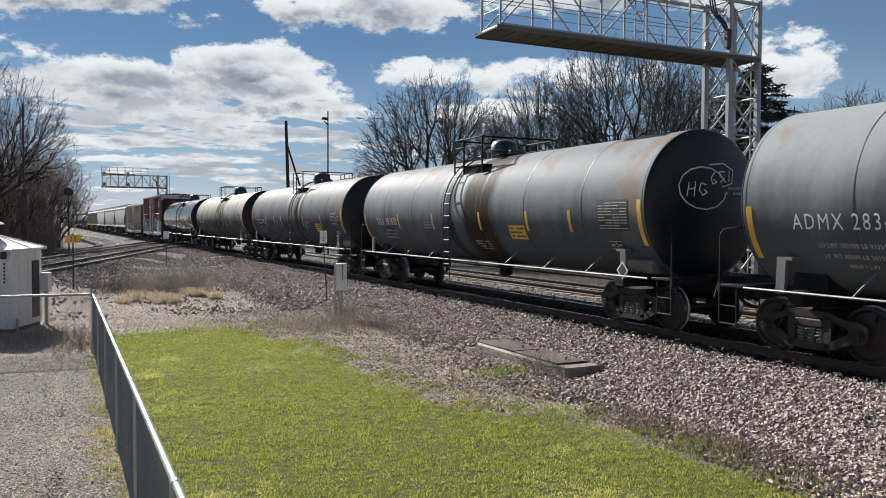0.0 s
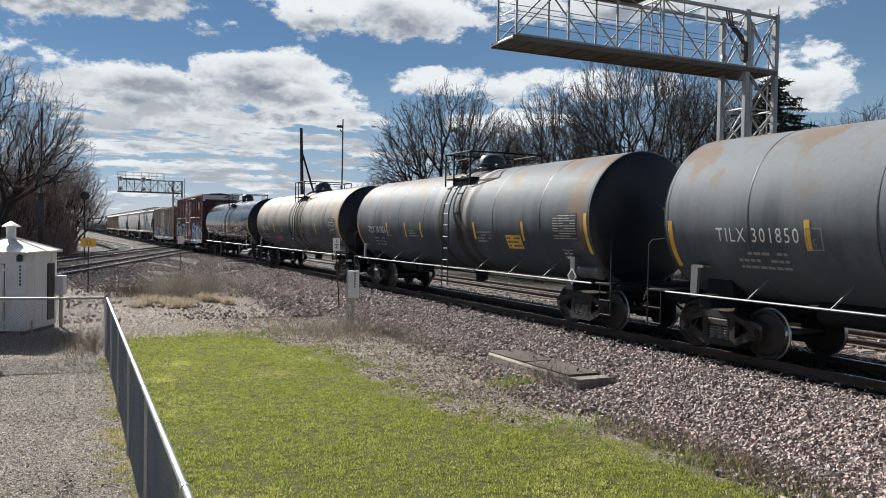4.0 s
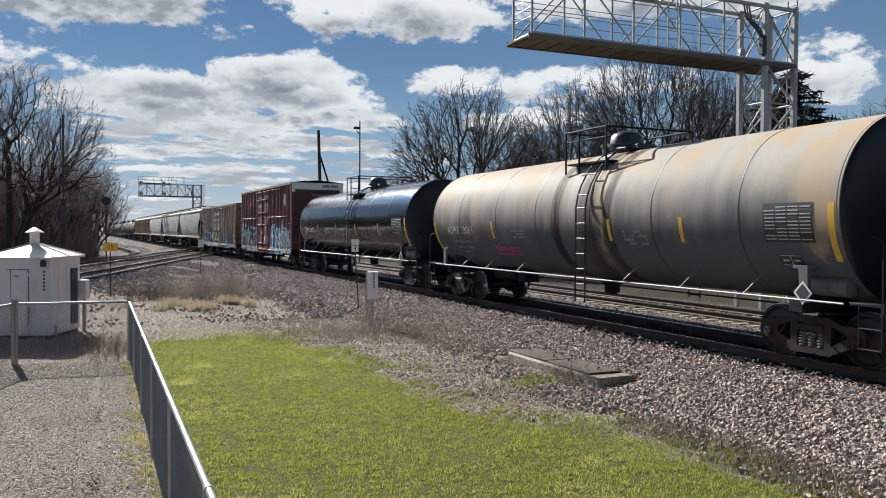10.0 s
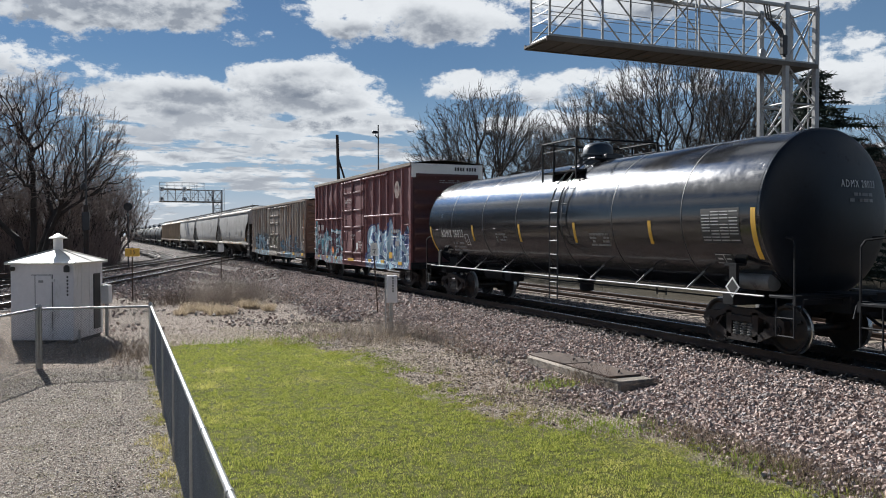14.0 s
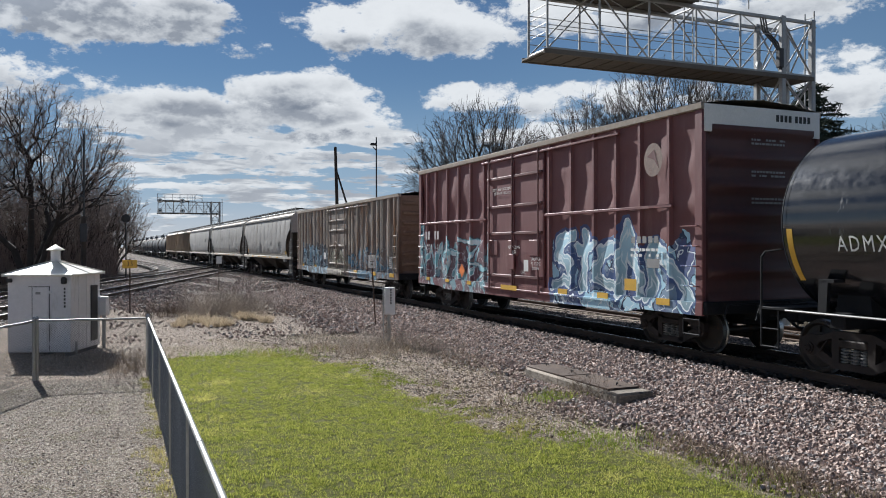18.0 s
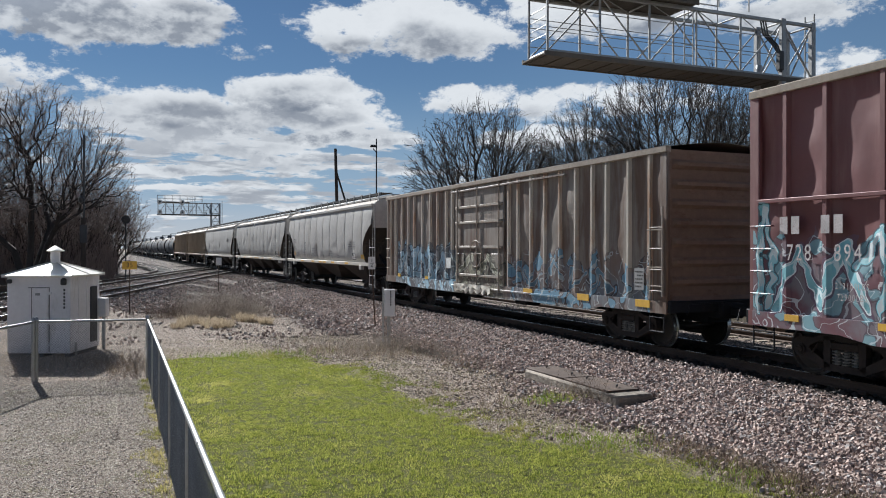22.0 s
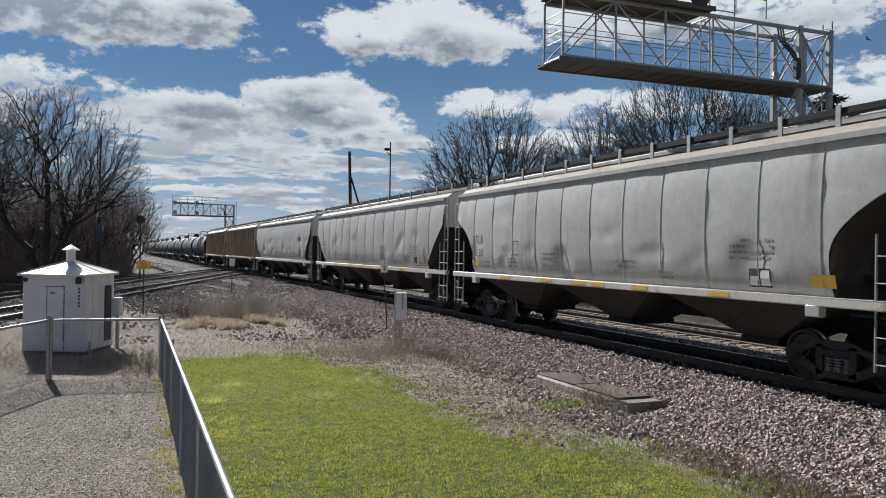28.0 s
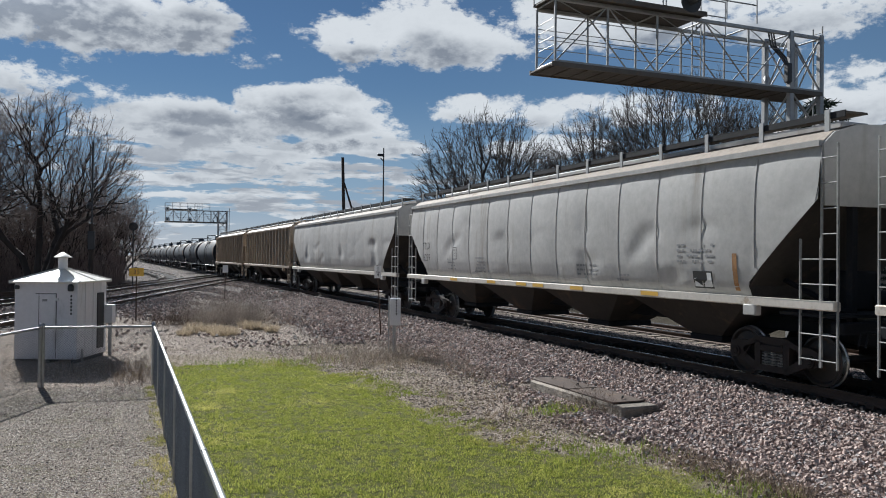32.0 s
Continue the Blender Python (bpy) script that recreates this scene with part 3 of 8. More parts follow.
def near_track(x, y):
    """How far a place lies from the nearest middle of a track."""
    d = min(abs(x - track_x(y)), abs(x - track_x(y) - TRACK_GAP))
    if track_x(y) < x < track_x(y) + TRACK_GAP:
        d = 0.0
    if 15 < y < 420:
        d = min(d, abs(x + 12.55 - 0.2805 * y) * 0.963, abs(x + 16.85 - 0.2805 * y) * 0.963)
        if 0.2805 * y - 16.85 < x < 0.2805 * y - 12.55:
            d = 0.0
    return d


GROUND = -0.52


def ground_z(x, y):
    d = near_track(x, y)
    t = max(0.0, min(1.0, (d - 1.75) / 3.0))
    t = t * t * (3 - 2 * t)
    z = -0.19 + (GROUND + 0.19) * t
    if 0 < x < 12 and y < 30:
        z += 0.02 * noise.noise((x * 0.5, y * 0.5, 0.3))
    return z


def lawn_edge(y):
    """Where the lawn gives way to stones, for a place along the line."""
    pts = ((-6, 7.2), (4, 6.9), (6.4, 6.7), (7.1, 6.55), (8.7, 6.5), (9.4, 5.75), (10.3, 5.1), (11.6, 4.85), (14.3, 4.85), (17.0, 4.75), (18.4, 4.4), (19.4, 3.9), (20.3, 2.6), (20.6, -9))
    for (a, u), (b, v) in zip(pts, pts[1:]):
        if a <= y <= b:
            return u + (v - u) * (y - a) / (b - a)
    return 7.2 if y < 0 else -9


FENCE_X = 0.62


def lawn_amount(x, y):
    if x < FENCE_X or y > 20.6:
        return 0.0
    e = lawn_edge(y) + 0.35 * noise.noise((x * 0.9, y * 0.9, 7.0)) + 0.15 * noise.noise((x * 3.1, y * 3.1, 2.0))
    return max(0.0, min(1.0, (e - x) / 0.5 + 0.5))


def lot_amount(x, y):
    """The packed stone-dust yard beside the fence."""
    e = FENCE_X + 0.03 - x
    s = 17.6 + 0.3 * noise.noise((x, y, 3.0)) - y
    return max(0.0, min(1.0, e / 0.1)) * max(0.0, min(1.0, s / 0.5 + 0.5)) * max(0.0, min(1.0, (x + 14) / 2))


def make_ground():
    def steps(lo, hi, fine_lo, fine_hi, fine):
        out, p = [], fine_lo
        while p < fine_hi:
            out.append(p)
            p += fine
        k = fine
        while p < hi:
            out.append(p)
            k *= 1.25
            p += k
        out.append(hi)
        p, k = fine_lo, fine
        while p > lo:
            k *= 1.25
            p -= k
            out.insert(0, max(p, lo))
        return out
    xs, ys = steps(-2600, 2600, -4, 20, 0.2), steps(-400, 4200, 2, 60, 0.28)
    b = Build().grid([[(x, y, ground_z(x, y) if abs(x) < 300 and y < 500 else GROUND) for x in xs] for y in ys])
    me = bpy.data.meshes.new("ground")
    me.from_pydata(b.v, [], b.f)
    me.polygons.foreach_set("use_smooth", [True] * len(me.polygons))
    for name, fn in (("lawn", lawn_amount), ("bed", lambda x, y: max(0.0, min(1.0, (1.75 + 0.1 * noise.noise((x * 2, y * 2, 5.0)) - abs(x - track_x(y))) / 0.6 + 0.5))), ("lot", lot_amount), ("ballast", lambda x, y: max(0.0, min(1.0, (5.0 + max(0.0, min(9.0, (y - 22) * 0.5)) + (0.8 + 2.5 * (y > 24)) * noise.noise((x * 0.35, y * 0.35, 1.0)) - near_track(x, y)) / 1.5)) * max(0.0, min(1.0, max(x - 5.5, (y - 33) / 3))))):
        at = me.attributes.new(name, "FLOAT", "POINT")
        at.data.foreach_set("value", [fn(p[0], p[1]) if abs(p[0]) < 120 and -30 < p[1] < 400 else 0.0 for p in b.v])
    m = bpy.data.materials.new("ground_cover")
    m.use_nodes = True
    n = Nodes(m.node_tree)
    co = n("ShaderNodeTexCoord").outputs["Object"]

    def share(name):
        a = n("ShaderNodeAttribute")
        a.attribute_name = name
        return a.outputs["Fac"]
    big, mid, small, grit = n.noise(co, 0.35, 4), n.noise(co, 2.5, 5, 0.6), n.noise(co, 16, 6, 0.75), n.noise(co, 24, 5, 0.8)
    vor = n("ShaderNodeTexVoronoi", {"Vector": co, "Scale": 19.0})
    stone_c = n.mix(n.ramp(vor.outputs["Distance"], 0.15, 0.62), n.mix(vor.outputs["Color"], (0.54, 0.455, 0.405, 1), (0.29, 0.242, 0.218, 1)), (0.04, 0.034, 0.031, 1))
    peb = n("ShaderNodeTexVoronoi", {"Vector": co, "Scale": 42.0})
    peb_tone = n.math("MULTIPLY", n("ShaderNodeSeparateXYZ", {0: peb.outputs["Color"]}).outputs[0], n.math("SUBTRACT", 1.0, n.ramp(peb.outputs["Distance"], 0.30, 0.62)))
    dirt = n.mix(n.ramp(small, 0.3, 0.7), n.mix(n.ramp(mid, 0.35, 0.65), (0.37, 0.315, 0.265, 1), (0.52, 0.45, 0.38, 1)), n.mix(n.ramp(grit, 0.42, 0.58), (0.11, 0.092, 0.078, 1), (0.66, 0.57, 0.49, 1)))
    lot = n.mix(n.ramp(small, 0.38, 0.62), n.mix(n.ramp(big, 0.35, 0.65), (0.26, 0.228, 0.192, 1), (0.385, 0.338, 0.285, 1)), n.mix(n.ramp(grit, 0.42, 0.58), (0.07, 0.058, 0.048, 1), (0.58, 0.53, 0.45, 1)))
    lot = n.mix(n.math("MULTIPLY", n.ramp(mid, 0.52, 0.66), 0.45), lot, (0.20, 0.185, 0.095, 1))
    lawn = n.mix(n.ramp(small, 0.3, 0.7), n.mix(n.ramp(mid, 0.3, 0.7), (0.045, 0.062, 0.014, 1), (0.09, 0.105, 0.030, 1)), (0.15, 0.14, 0.060, 1))
    lot = n.mix(n.ramp(peb_tone, 0.50, 0.85), n.mix(n.ramp(peb_tone, 0.0, 0.30), n.mix(1.0, lot, (0.62, 0.58, 0.55, 1), "MULTIPLY"), lot), (0.52, 0.475, 0.42, 1))
    dirt = n.mix(n.ramp(peb_tone, 0.55, 0.95), n.mix(n.ramp(peb_tone, 0.0, 0.25), n.mix(1.0, dirt, (0.52, 0.48, 0.45, 1), "MULTIPLY"), dirt), (0.56, 0.49, 0.43, 1))
    col = n.mix(share("ballast"), dirt, stone_c)
    east = n.ramp(n("ShaderNodeSeparateXYZ", {0: co}).outputs[0], 19.0, 22.5)
    col = n.mix(east, col, n.mix(small, (0.035, 0.030, 0.022, 1), (0.085, 0.072, 0.050, 1)))
    # near-black ground along the near track bed
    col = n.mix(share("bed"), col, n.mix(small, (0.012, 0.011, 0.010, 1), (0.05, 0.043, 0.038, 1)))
    col = n.mix(share("lot"), col, lot)
    col = n.mix(share("lawn"), col, lawn)
    bs = n("ShaderNodeBsdfPrincipled", {"Base Color": col, "Roughness": 0.92})
    bs.inputs["Specular IOR Level"].default_value = 0.06
    h = n.math("ADD", n.math("MULTIPLY", n.math("SUBTRACT", 1.0, vor.outputs["Distance"]), n.math("MULTIPLY", share("ballast"), 1.4)), n.math("MULTIPLY", small, 1.6))
    bp = n("ShaderNodeBump", {"Height": n.math("ADD", h, n.math("ADD", n.math("MULTIPLY", grit, 0.8), n.math("MULTIPLY", peb_tone, n.math("MULTIPLY", n.math("SUBTRACT", 1.0, share("lawn")), 0.7)))), "Strength": 0.9, "Distance": 0.03})
    n.t.links.new(bp.outputs[0], bs.inputs["Normal"])
    n("ShaderNodeOutputMaterial", {0: bs.outputs[0]})
    me.materials.append(m)
    tagged(new("ground", me), "trackside ground of stone dust, mown lawn and crushed stone", "ground", kind="structure")


make_ground()


def sweep_rail(fn, params, offset):
    """A rail along a middle line: head, web and foot in one outline."""
    prof = ((-0.07, -0.165), (-0.07, -0.145), (-0.012, -0.125), (-0.012, -0.045), (-0.037, -0.035), (-0.037, -0.004), (-0.03, 0.0),
            (0.03, 0.0), (0.037, -0.004), (0.037, -0.035), (0.012, -0.045), (0.012, -0.125), (0.07, -0.145), (0.07, -0.165))
    pts = [fn(p) for p in params]
    rows = []
    for i, (x, y) in enumerate(pts):
        x0, y0 = pts[max(0, i - 1)]
        x1, y1 = pts[min(len(pts) - 1, i + 1)]
        l = math.hypot(x1 - x0, y1 - y0)
        nx, ny = (y1 - y0) / l, -(x1 - x0) / l
        rows.append([(x + nx * (offset + u), y + ny * (offset + u), z) for u, z in prof])
    return Build().grid(rows)


def make_track(name, fn, params, label, tie_span, tie_mat, tie_step=0.53, singles=0, sink=0.0):
    tr = root(name, Matrix(), label, "railway track", "tracks", "structure")
    for off in (-0.755, 0.755):
        rail = part("rail", sweep_rail(fn, params, off), RAIL_RUST, tr)
        rail.data.materials.append(RAIL_TOP)
        z = [sum(rail.data.vertices[i].co.z for i in p.vertices) / len(p.vertices) for p in rail.data.polygons]
        rail.data.polygons.foreach_set("material_index", [1 if q > -0.003 and tie_step * tie_span[2] > 0.1 else 0 for q in z])
    tie = Build().box(-1.3, 1.3, -0.115, 0.115, -0.18, 0.0, 0.012).mesh("tie", tie_mat, 0)
    rnd = random.Random(len(name) * 7 + 3)
    lo, hi, scale = tie_span
    rest, k, p = Build(), 0, lo
    plate = Build()
    while p < hi:
        x, y = fn(p)
        x2, y2 = fn(p + 0.01 * scale)
        turn = math.atan2(y2 - y, x2 - x) - math.pi / 2 + rnd.uniform(-0.012, 0.012)
        m = Matrix.Translation((x + rnd.uniform(-0.05, 0.05), y, -0.168 - sink + rnd.uniform(-0.012, 0.004))) @ Matrix.Rotation(turn, 4, "Z")
        if k < singles:
            o = part("tie", tie, None, tr)
            o.matrix_basis = m
        else:
            rest.add([tuple(m @ v.co) for v in tie.vertices], [tuple(q.vertices) for q in tie.polygons])
        for s in (-0.755, 0.755):
            for dx in (-0.11, 0.11):
                q = m @ Vector((s + dx, 0, 0.0))
                plate.box(q.x - 0.035, q.x + 0.035, q.y - 0.08, q.y + 0.08, q.z - 0.005, q.z + 0.03 + sink)
        k += 1
        p += tie_step * scale
    part("tie_plates", plate, RAIL_RUST, tr)["kind"] = "stuff"
    if rest.v:
        part("far_ties", rest, tie_mat, tr, smooth=0)["kind"] = "stuff"
    return tr


def span(lo, hi, step):
    return [lo + step * i for i in range(int((hi - lo) / step) + 1)]


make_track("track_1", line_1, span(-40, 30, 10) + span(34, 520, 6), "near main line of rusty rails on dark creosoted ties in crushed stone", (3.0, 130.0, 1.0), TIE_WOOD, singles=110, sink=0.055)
make_track("track_2", line_2, span(-40, 30, 10) + span(34, 520, 6), "far main line of rusty rails on weathered pale ties", (3.0, 130.0, 1.0), TIE_PALE, singles=110)
make_track("track_3", cross_1, span(-20, 240, 10), "crossing line of worn bright rails that cuts the main line", (24.0, 140.0, 0.963), TIE_WOOD, singles=60)
make_track("track_4", cross_2, span(-20, 240, 10), "second crossing line of worn bright rails", (30.0, 140.0, 0.963), TIE_WOOD, singles=40)
make_track("track_5", spur, [i / 60 for i in range(61)], "curved connecting track of dull rusty rails", (0.05, 0.9, 0.0068), TIE_WOOD, 0.53, singles=0)

# ---- rolling stock: local y runs back along the train, -x is the side towards the camera, z from the rail top ----
CARS = []  # thing, place of its middle at 18 s, wheelsets
WHEEL_R = 0.457


def wheelset_mesh():
    b = Build()
    for s in (-1, 1):
        prof = [(0.69, 0.12), (0.70, 0.20), (0.715, 0.36), (0.685, 0.40), (0.685, 0.482), (0.71, 0.484), (0.722, 0.459), (0.815, 0.456), (0.824, 0.438), (0.824, 0.41), (0.775, 0.37), (0.79, 0.22), (0.845, 0.13), (0.87, 0.10), (0.87, 0.03)]
        b.lathe([(s * a, r) for a, r in prof], n=28, axis="x")
    b.lathe([(-0.98, 0.05), (-0.98, 0.075), (0.98, 0.075), (0.98, 0.05)], n=12, axis="x")
    # balance marks and hub bolts make the turning show
    for s in (-1, 1):
        for k in range(3):
            a = k * 2.1
            b.cyl((s * 0.87, 0.085 * math.cos(a), 0.085 * math.sin(a)), (s * 1.005, 0.085 * math.cos(a), 0.085 * math.sin(a)), 0.018, 6)
        b.box(s * 0.80, s * 0.835, -0.02, 0.02, 0.25, 0.36)
    me = b.mesh("wheelset", WHEEL_STEEL, 35)
    me.materials.append(TREAD_STEEL)
    for p in me.polygons:
        rs = [math.hypot(me.vertices[i].co.y, me.vertices[i].co.z) for i in p.vertices]
        if min(rs) > 0.452:
            p.material_index = 1
    return me


def truck_mesh():
    b = Build()

    def bar_yz(x0, x1, p, q, wp, wq):
        """A flat cast member in the side plane from p to q with its half widths."""
        d = Vector((q[0] - p[0], q[1] - p[1])).normalized()
        nx, nz = -d.y, d.x
        b.prism([(p[0] + nx * wp, p[1] + nz * wp), (q[0] + nx * wq, q[1] + nz * wq), (q[0] - nx * wq, q[1] - nz * wq), (p[0] - nx * wp, p[1] - nz * wp)], x0, x1)
    for s in (-1, 1):
        x0, x1 = s * 0.94, s * 1.07
        # arched top member, pedestals, bottom member and columns
        b.prism([(-1.06, 0.50), (-1.05, 0.62), (-0.90, 0.685), (-0.62, 0.69), (-0.36, 0.79), (0.36, 0.79), (0.62, 0.69), (0.90, 0.685), (1.05, 0.62), (1.06, 0.50),
                 (0.74, 0.50), (0.66, 0.575), (0.36, 0.675), (-0.36, 0.675), (-0.66, 0.575), (-0.74, 0.50)], x0, x1)
        for d in (-1, 1):
            b.prism([(d * 1.05, 0.54), (d * 1.06, 0.44), (d * 1.0, 0.34), (d * 0.80, 0.32), (d * 0.70, 0.40), (d * 0.72, 0.54)], s * 0.945, s * 1.06)
            bar_yz(x0, x1, (d * 0.80, 0.43), (d * 0.36, 0.215), 0.085, 0.065)
            bar_yz(x0, x1, (d * 0.345, 0.20), (d * 0.345, 0.72), 0.065, 0.075)
            b.cyl((s * 0.93, d * 0.89, 0.457), (s * 1.10, d * 0.89, 0.457), 0.105, 14)
            b.cyl((s * 1.09, d * 0.89, 0.457), (s * 1.125, d * 0.89, 0.457), 0.075, 8)
            for k in range(3):
                a = 0.5 + k * 2.1
                b.cyl((s * 1.12, d * 0.89 + 0.045 * math.cos(a), 0.457 + 0.045 * math.sin(a)), (s * 1.14, d * 0.89 + 0.045 * math.cos(a), 0.457 + 0.045 * math.sin(a)), 0.014, 6)
        b.prism([(-0.42, 0.15), (-0.36, 0.265), (0.36, 0.265), (0.42, 0.15)], x0, x1)
        b.box(s * 0.80, s * 1.09, -0.27, 0.27, 0.52, 0.655, 0.02)
        b.tube([(s * 1.085, 0.50, 0.62), (s * 1.085, 0.66, 0.40)], 0.014, 5)
    b.box(-1.06, 1.06, -0.22, 0.22, 0.58, 0.76, 0.03)
    for yy in (-0.42, 0.42):
        b.box(-0.85, 0.85, yy - 0.05, yy + 0.05, 0.30, 0.40, 0.02)
        for s in (-1, 1):
            b.box(s * 0.70, s * 0.85, yy * 1.07 - 0.06, yy * 1.07 + 0.06, 0.28, 0.60)
    b.lathe([(0.74, 0.2), (0.9, 0.2)], (0, 0, 0), 16, "z")
    return b.mesh("truck", TRUCK_BROWN, 35)


def spring_mesh():
    b = Build()
    for k in range(5):
        z = 0.268 + k * 0.051
        b.lathe([(z, 0.05), (z + 0.008, 0.083), (z + 0.026, 0.083), (z + 0.034, 0.05)], (0, 0, 0), 10, "z")
    b.cyl((0, 0, 0.266), (0, 0, 0.52), 0.045, 8)
    return b.mesh("spring", GEAR_GREY, 35)


SPRING = spring_mesh()
WHEELSET, TRUCK = wheelset_mesh(), truck_mesh()


def add_trucks(car, centre):
    sets = []
    for y in (-centre, centre):
        t = part("truck", TRUCK, None, car, "grimy cast steel truck side frames")
        t.matrix_basis = pose(0, y, 0)
        for yy in (-0.19, 0.0, 0.19):
            part("spring", SPRING, None, t, "greasy coil spring").matrix_basis = pose(-1.0, yy, 0)
        for a in (-0.89, 0.89):
            w = part("wheelset", WHEELSET, None, t, "rusty steel wheels on an axle")
            w.matrix_basis = pose(0, a, WHEEL_R)
            sets.append(w)
    return sets


def coupler(b, y, s):
    b.box(-0.10, 0.10, y - s * 0.75, y - s * 0.15, 0.80, 0.96, 0.02)
    b.box(-0.16, 0.16, y - s * 0.22, y + s * 0.02, 0.74, 1.02, 0.05)
    b.cyl((0.1, y - s * 0.1, 0.70), (0.1, y - s * 0.1, 1.06), 0.05, 8)
    b.tube([(0.35, y - s * 0.7, 0.78), (0.33, y - s * 0.4, 0.6), (0.25, y - s * 0.05, 0.55)], 0.03, 6)
    b.tube([(0.12, y - s * 0.3, 1.02), (0.15, y - s * 0.45, 1.12), (-1.35, y - s * 0.5, 1.08), (-1.42, y - s * 0.5, 0.86)], 0.018, 5)


def ladder(b, x, y0, y1, z0, z1, step=0.38, r=0.012):
    for y in (y0, y1):
        b.box(x - 0.010, x + 0.03, y - 0.013, y + 0.013, z0, z1)
    z = z0 + 0.12
    while z < z1 - 0.05:
        b.cyl((x, y0, z), (x, y1, z), r, 6)
        z += step


TANK_R, TANK_Z, TANK_H = 1.60, 2.61, 8.08


def head_profile(half, r):
    pr = [(-half - 0.035 - 0.30 * (1 - f * f), r * f) for f in (0.03, 0.25, 0.45, 0.63, 0.78, 0.89, 0.965)] + [(-half - 0.030, r * 0.988), (-half, r)]
    return pr + [(-half * 0.5, r), (0.0, r), (half * 0.5, r)] + [(-a, c) for a, c in reversed(pr)]


def tank_car(name, yc, material, marks, label, stripes=(-4.4, -2.2, 3.9), sheen=False, panel=True, far=False, gear=0.0, climb=0.0, weights=()):
    r, zc, hl = TANK_R, TANK_Z, TANK_H
    car = root(name, pose(track_x(yc), yc, 0), label, "tank car", "freight train")
    rnd = random.Random(int(abs(yc) * 10))
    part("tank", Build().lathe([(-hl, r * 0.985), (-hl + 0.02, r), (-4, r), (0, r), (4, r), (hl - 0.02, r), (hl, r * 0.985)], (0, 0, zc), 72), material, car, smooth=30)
    front = head_profile(hl, r)[:9]
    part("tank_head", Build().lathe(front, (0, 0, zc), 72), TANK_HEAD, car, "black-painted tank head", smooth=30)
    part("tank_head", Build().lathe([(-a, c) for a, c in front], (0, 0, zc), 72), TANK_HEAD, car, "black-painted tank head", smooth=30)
    for y in (-8.0, -5.95, -3.5, -1.25, 1.25, 3.5, 5.95, 8.0):
        part("weld_seam", Build().lathe([(y - 0.012, r - 0.004), (y - 0.01, r + 0.005), (y + 0.01, r + 0.005), (y + 0.012, r - 0.004)], (0, 0, zc), 72), DARK_METAL if abs(y) < 7 else material, car)
    # stub sills, saddles, end decks and rails
    for s in (-1, 1):
        b = Build()
        b.box(-0.33, 0.33, s * 6.2, s * 8.95, 0.80, 1.16, 0.03)
        b.box(-1.42, 1.42, s * 6.95, s * 7.25, 0.86, 1.12, 0.02)
        b.prism([(s * 6.75, 1.1), (s * 7.45, 1.1), (s * 7.35, 1.75), (s * 6.85, 1.75)], -1.05, 1.05)
        part("saddle", b, FRAME_BLACK, car)
        b = Build()
        coupler(b, s * 9.35, s)
        part("coupler", b, FRAME_BLACK, car)
        b = Build()
        b.box(-1.45, 1.45, s * 8.15, s * 8.75, 1.08, 1.13, 0.01)
        b.box(-1.45, 1.45, s * 8.70, s * 8.76, 0.98, 1.15)
        part("end_deck", b, FRAME_BLACK, car)
        for x in (-1.43, 1.43):
            b = Build()
            b.tube([(x, s * 8.72, 0.55), (x, s * 8.72, 2.02), (x * 0.98, s * 8.66, 2.12), (x * 0.9, s * 8.4, 2.16), (x * 0.62, s * 8.2, 2.16)], 0.02, 6)
            part("grab_rail", b, FRAME_BLACK, car)
            b = Build()
            for z in (0.42, 0.74):
                b.tube([(x, s * 8.32, z), (x, s * 8.72, z)], 0.016, 6)
            b.tube([(x, s * 8.32, 0.40), (x, s * 8.32, 1.1)], 0.016, 6)
            b.tube([(x, s * 8.72, 0.40), (x, s * 8.72, 1.1)], 0.016, 6)
            part("step", b, FRAME_BLACK, car)
            sx = 1 if x > 0 else -1
            b = Build()
            b.prism([(s * 7.25, 1.06), (s * 7.42, 1.06), (s * 7.40, 1.62), (s * 7.30, 1.66), (s * 7.22, 1.62)], sx * 1.43, sx * 1.50)
            b.prism([(s * 7.10, 1.62), (s * 7.40, 1.62), (s * 7.40, 1.67), (s * 7.10, 1.67)], sx * 1.20, sx * 1.50)
            part("bolster_post", b, GEAR_GREY if not sheen else FRAME_BLACK, car)
    # long side rails with brackets
    for sx in (-1, 1):
        b = Build()
        b.tube([(sx * 1.50, -8.1, 1.10), (sx * 1.50, 8.1, 1.10)], 0.020, 8)
        part("side_rail", b, GALV, car)
        for y in (-6.0, -4.3, -2.4, 2.4, 4.3, 6.0):
            a = -0.80
            b = Build().tube([(sx * 1.50, y, 1.10), (sx * (r - 0.01) * math.cos(a), y - 0.10, zc + (r - 0.01) * math.sin(a))], 0.018, 6)
            part("rail_bracket", b, GEAR_GREY, car)
    # under gear
    b = Build()
    b.cyl((-0.5, 5.2, 0.95), (-0.5, 3.9, 0.95), 0.22, 16)
    b.box(-0.7, -0.2, 3.3, 3.75, 0.72, 1.1, 0.03)
    b.tube([(-0.35, 6.3, 0.9), (-0.35, -6.3, 0.88)], 0.02, 6)
    b.tube([(0.35, 6.3, 0.92), (0.35, -6.3, 0.9)], 0.02, 6)
    part("brake_gear", b, FRAME_BLACK, car)
    b = Build().lathe([(0.62, 0.10), (0.66, 0.20), (0.86, 0.20), (0.90, 0.26), (1.2, 0.26)], (0, 0, 0), 16, "z")
    part("bottom_outlet", b, FRAME_BLACK, car)
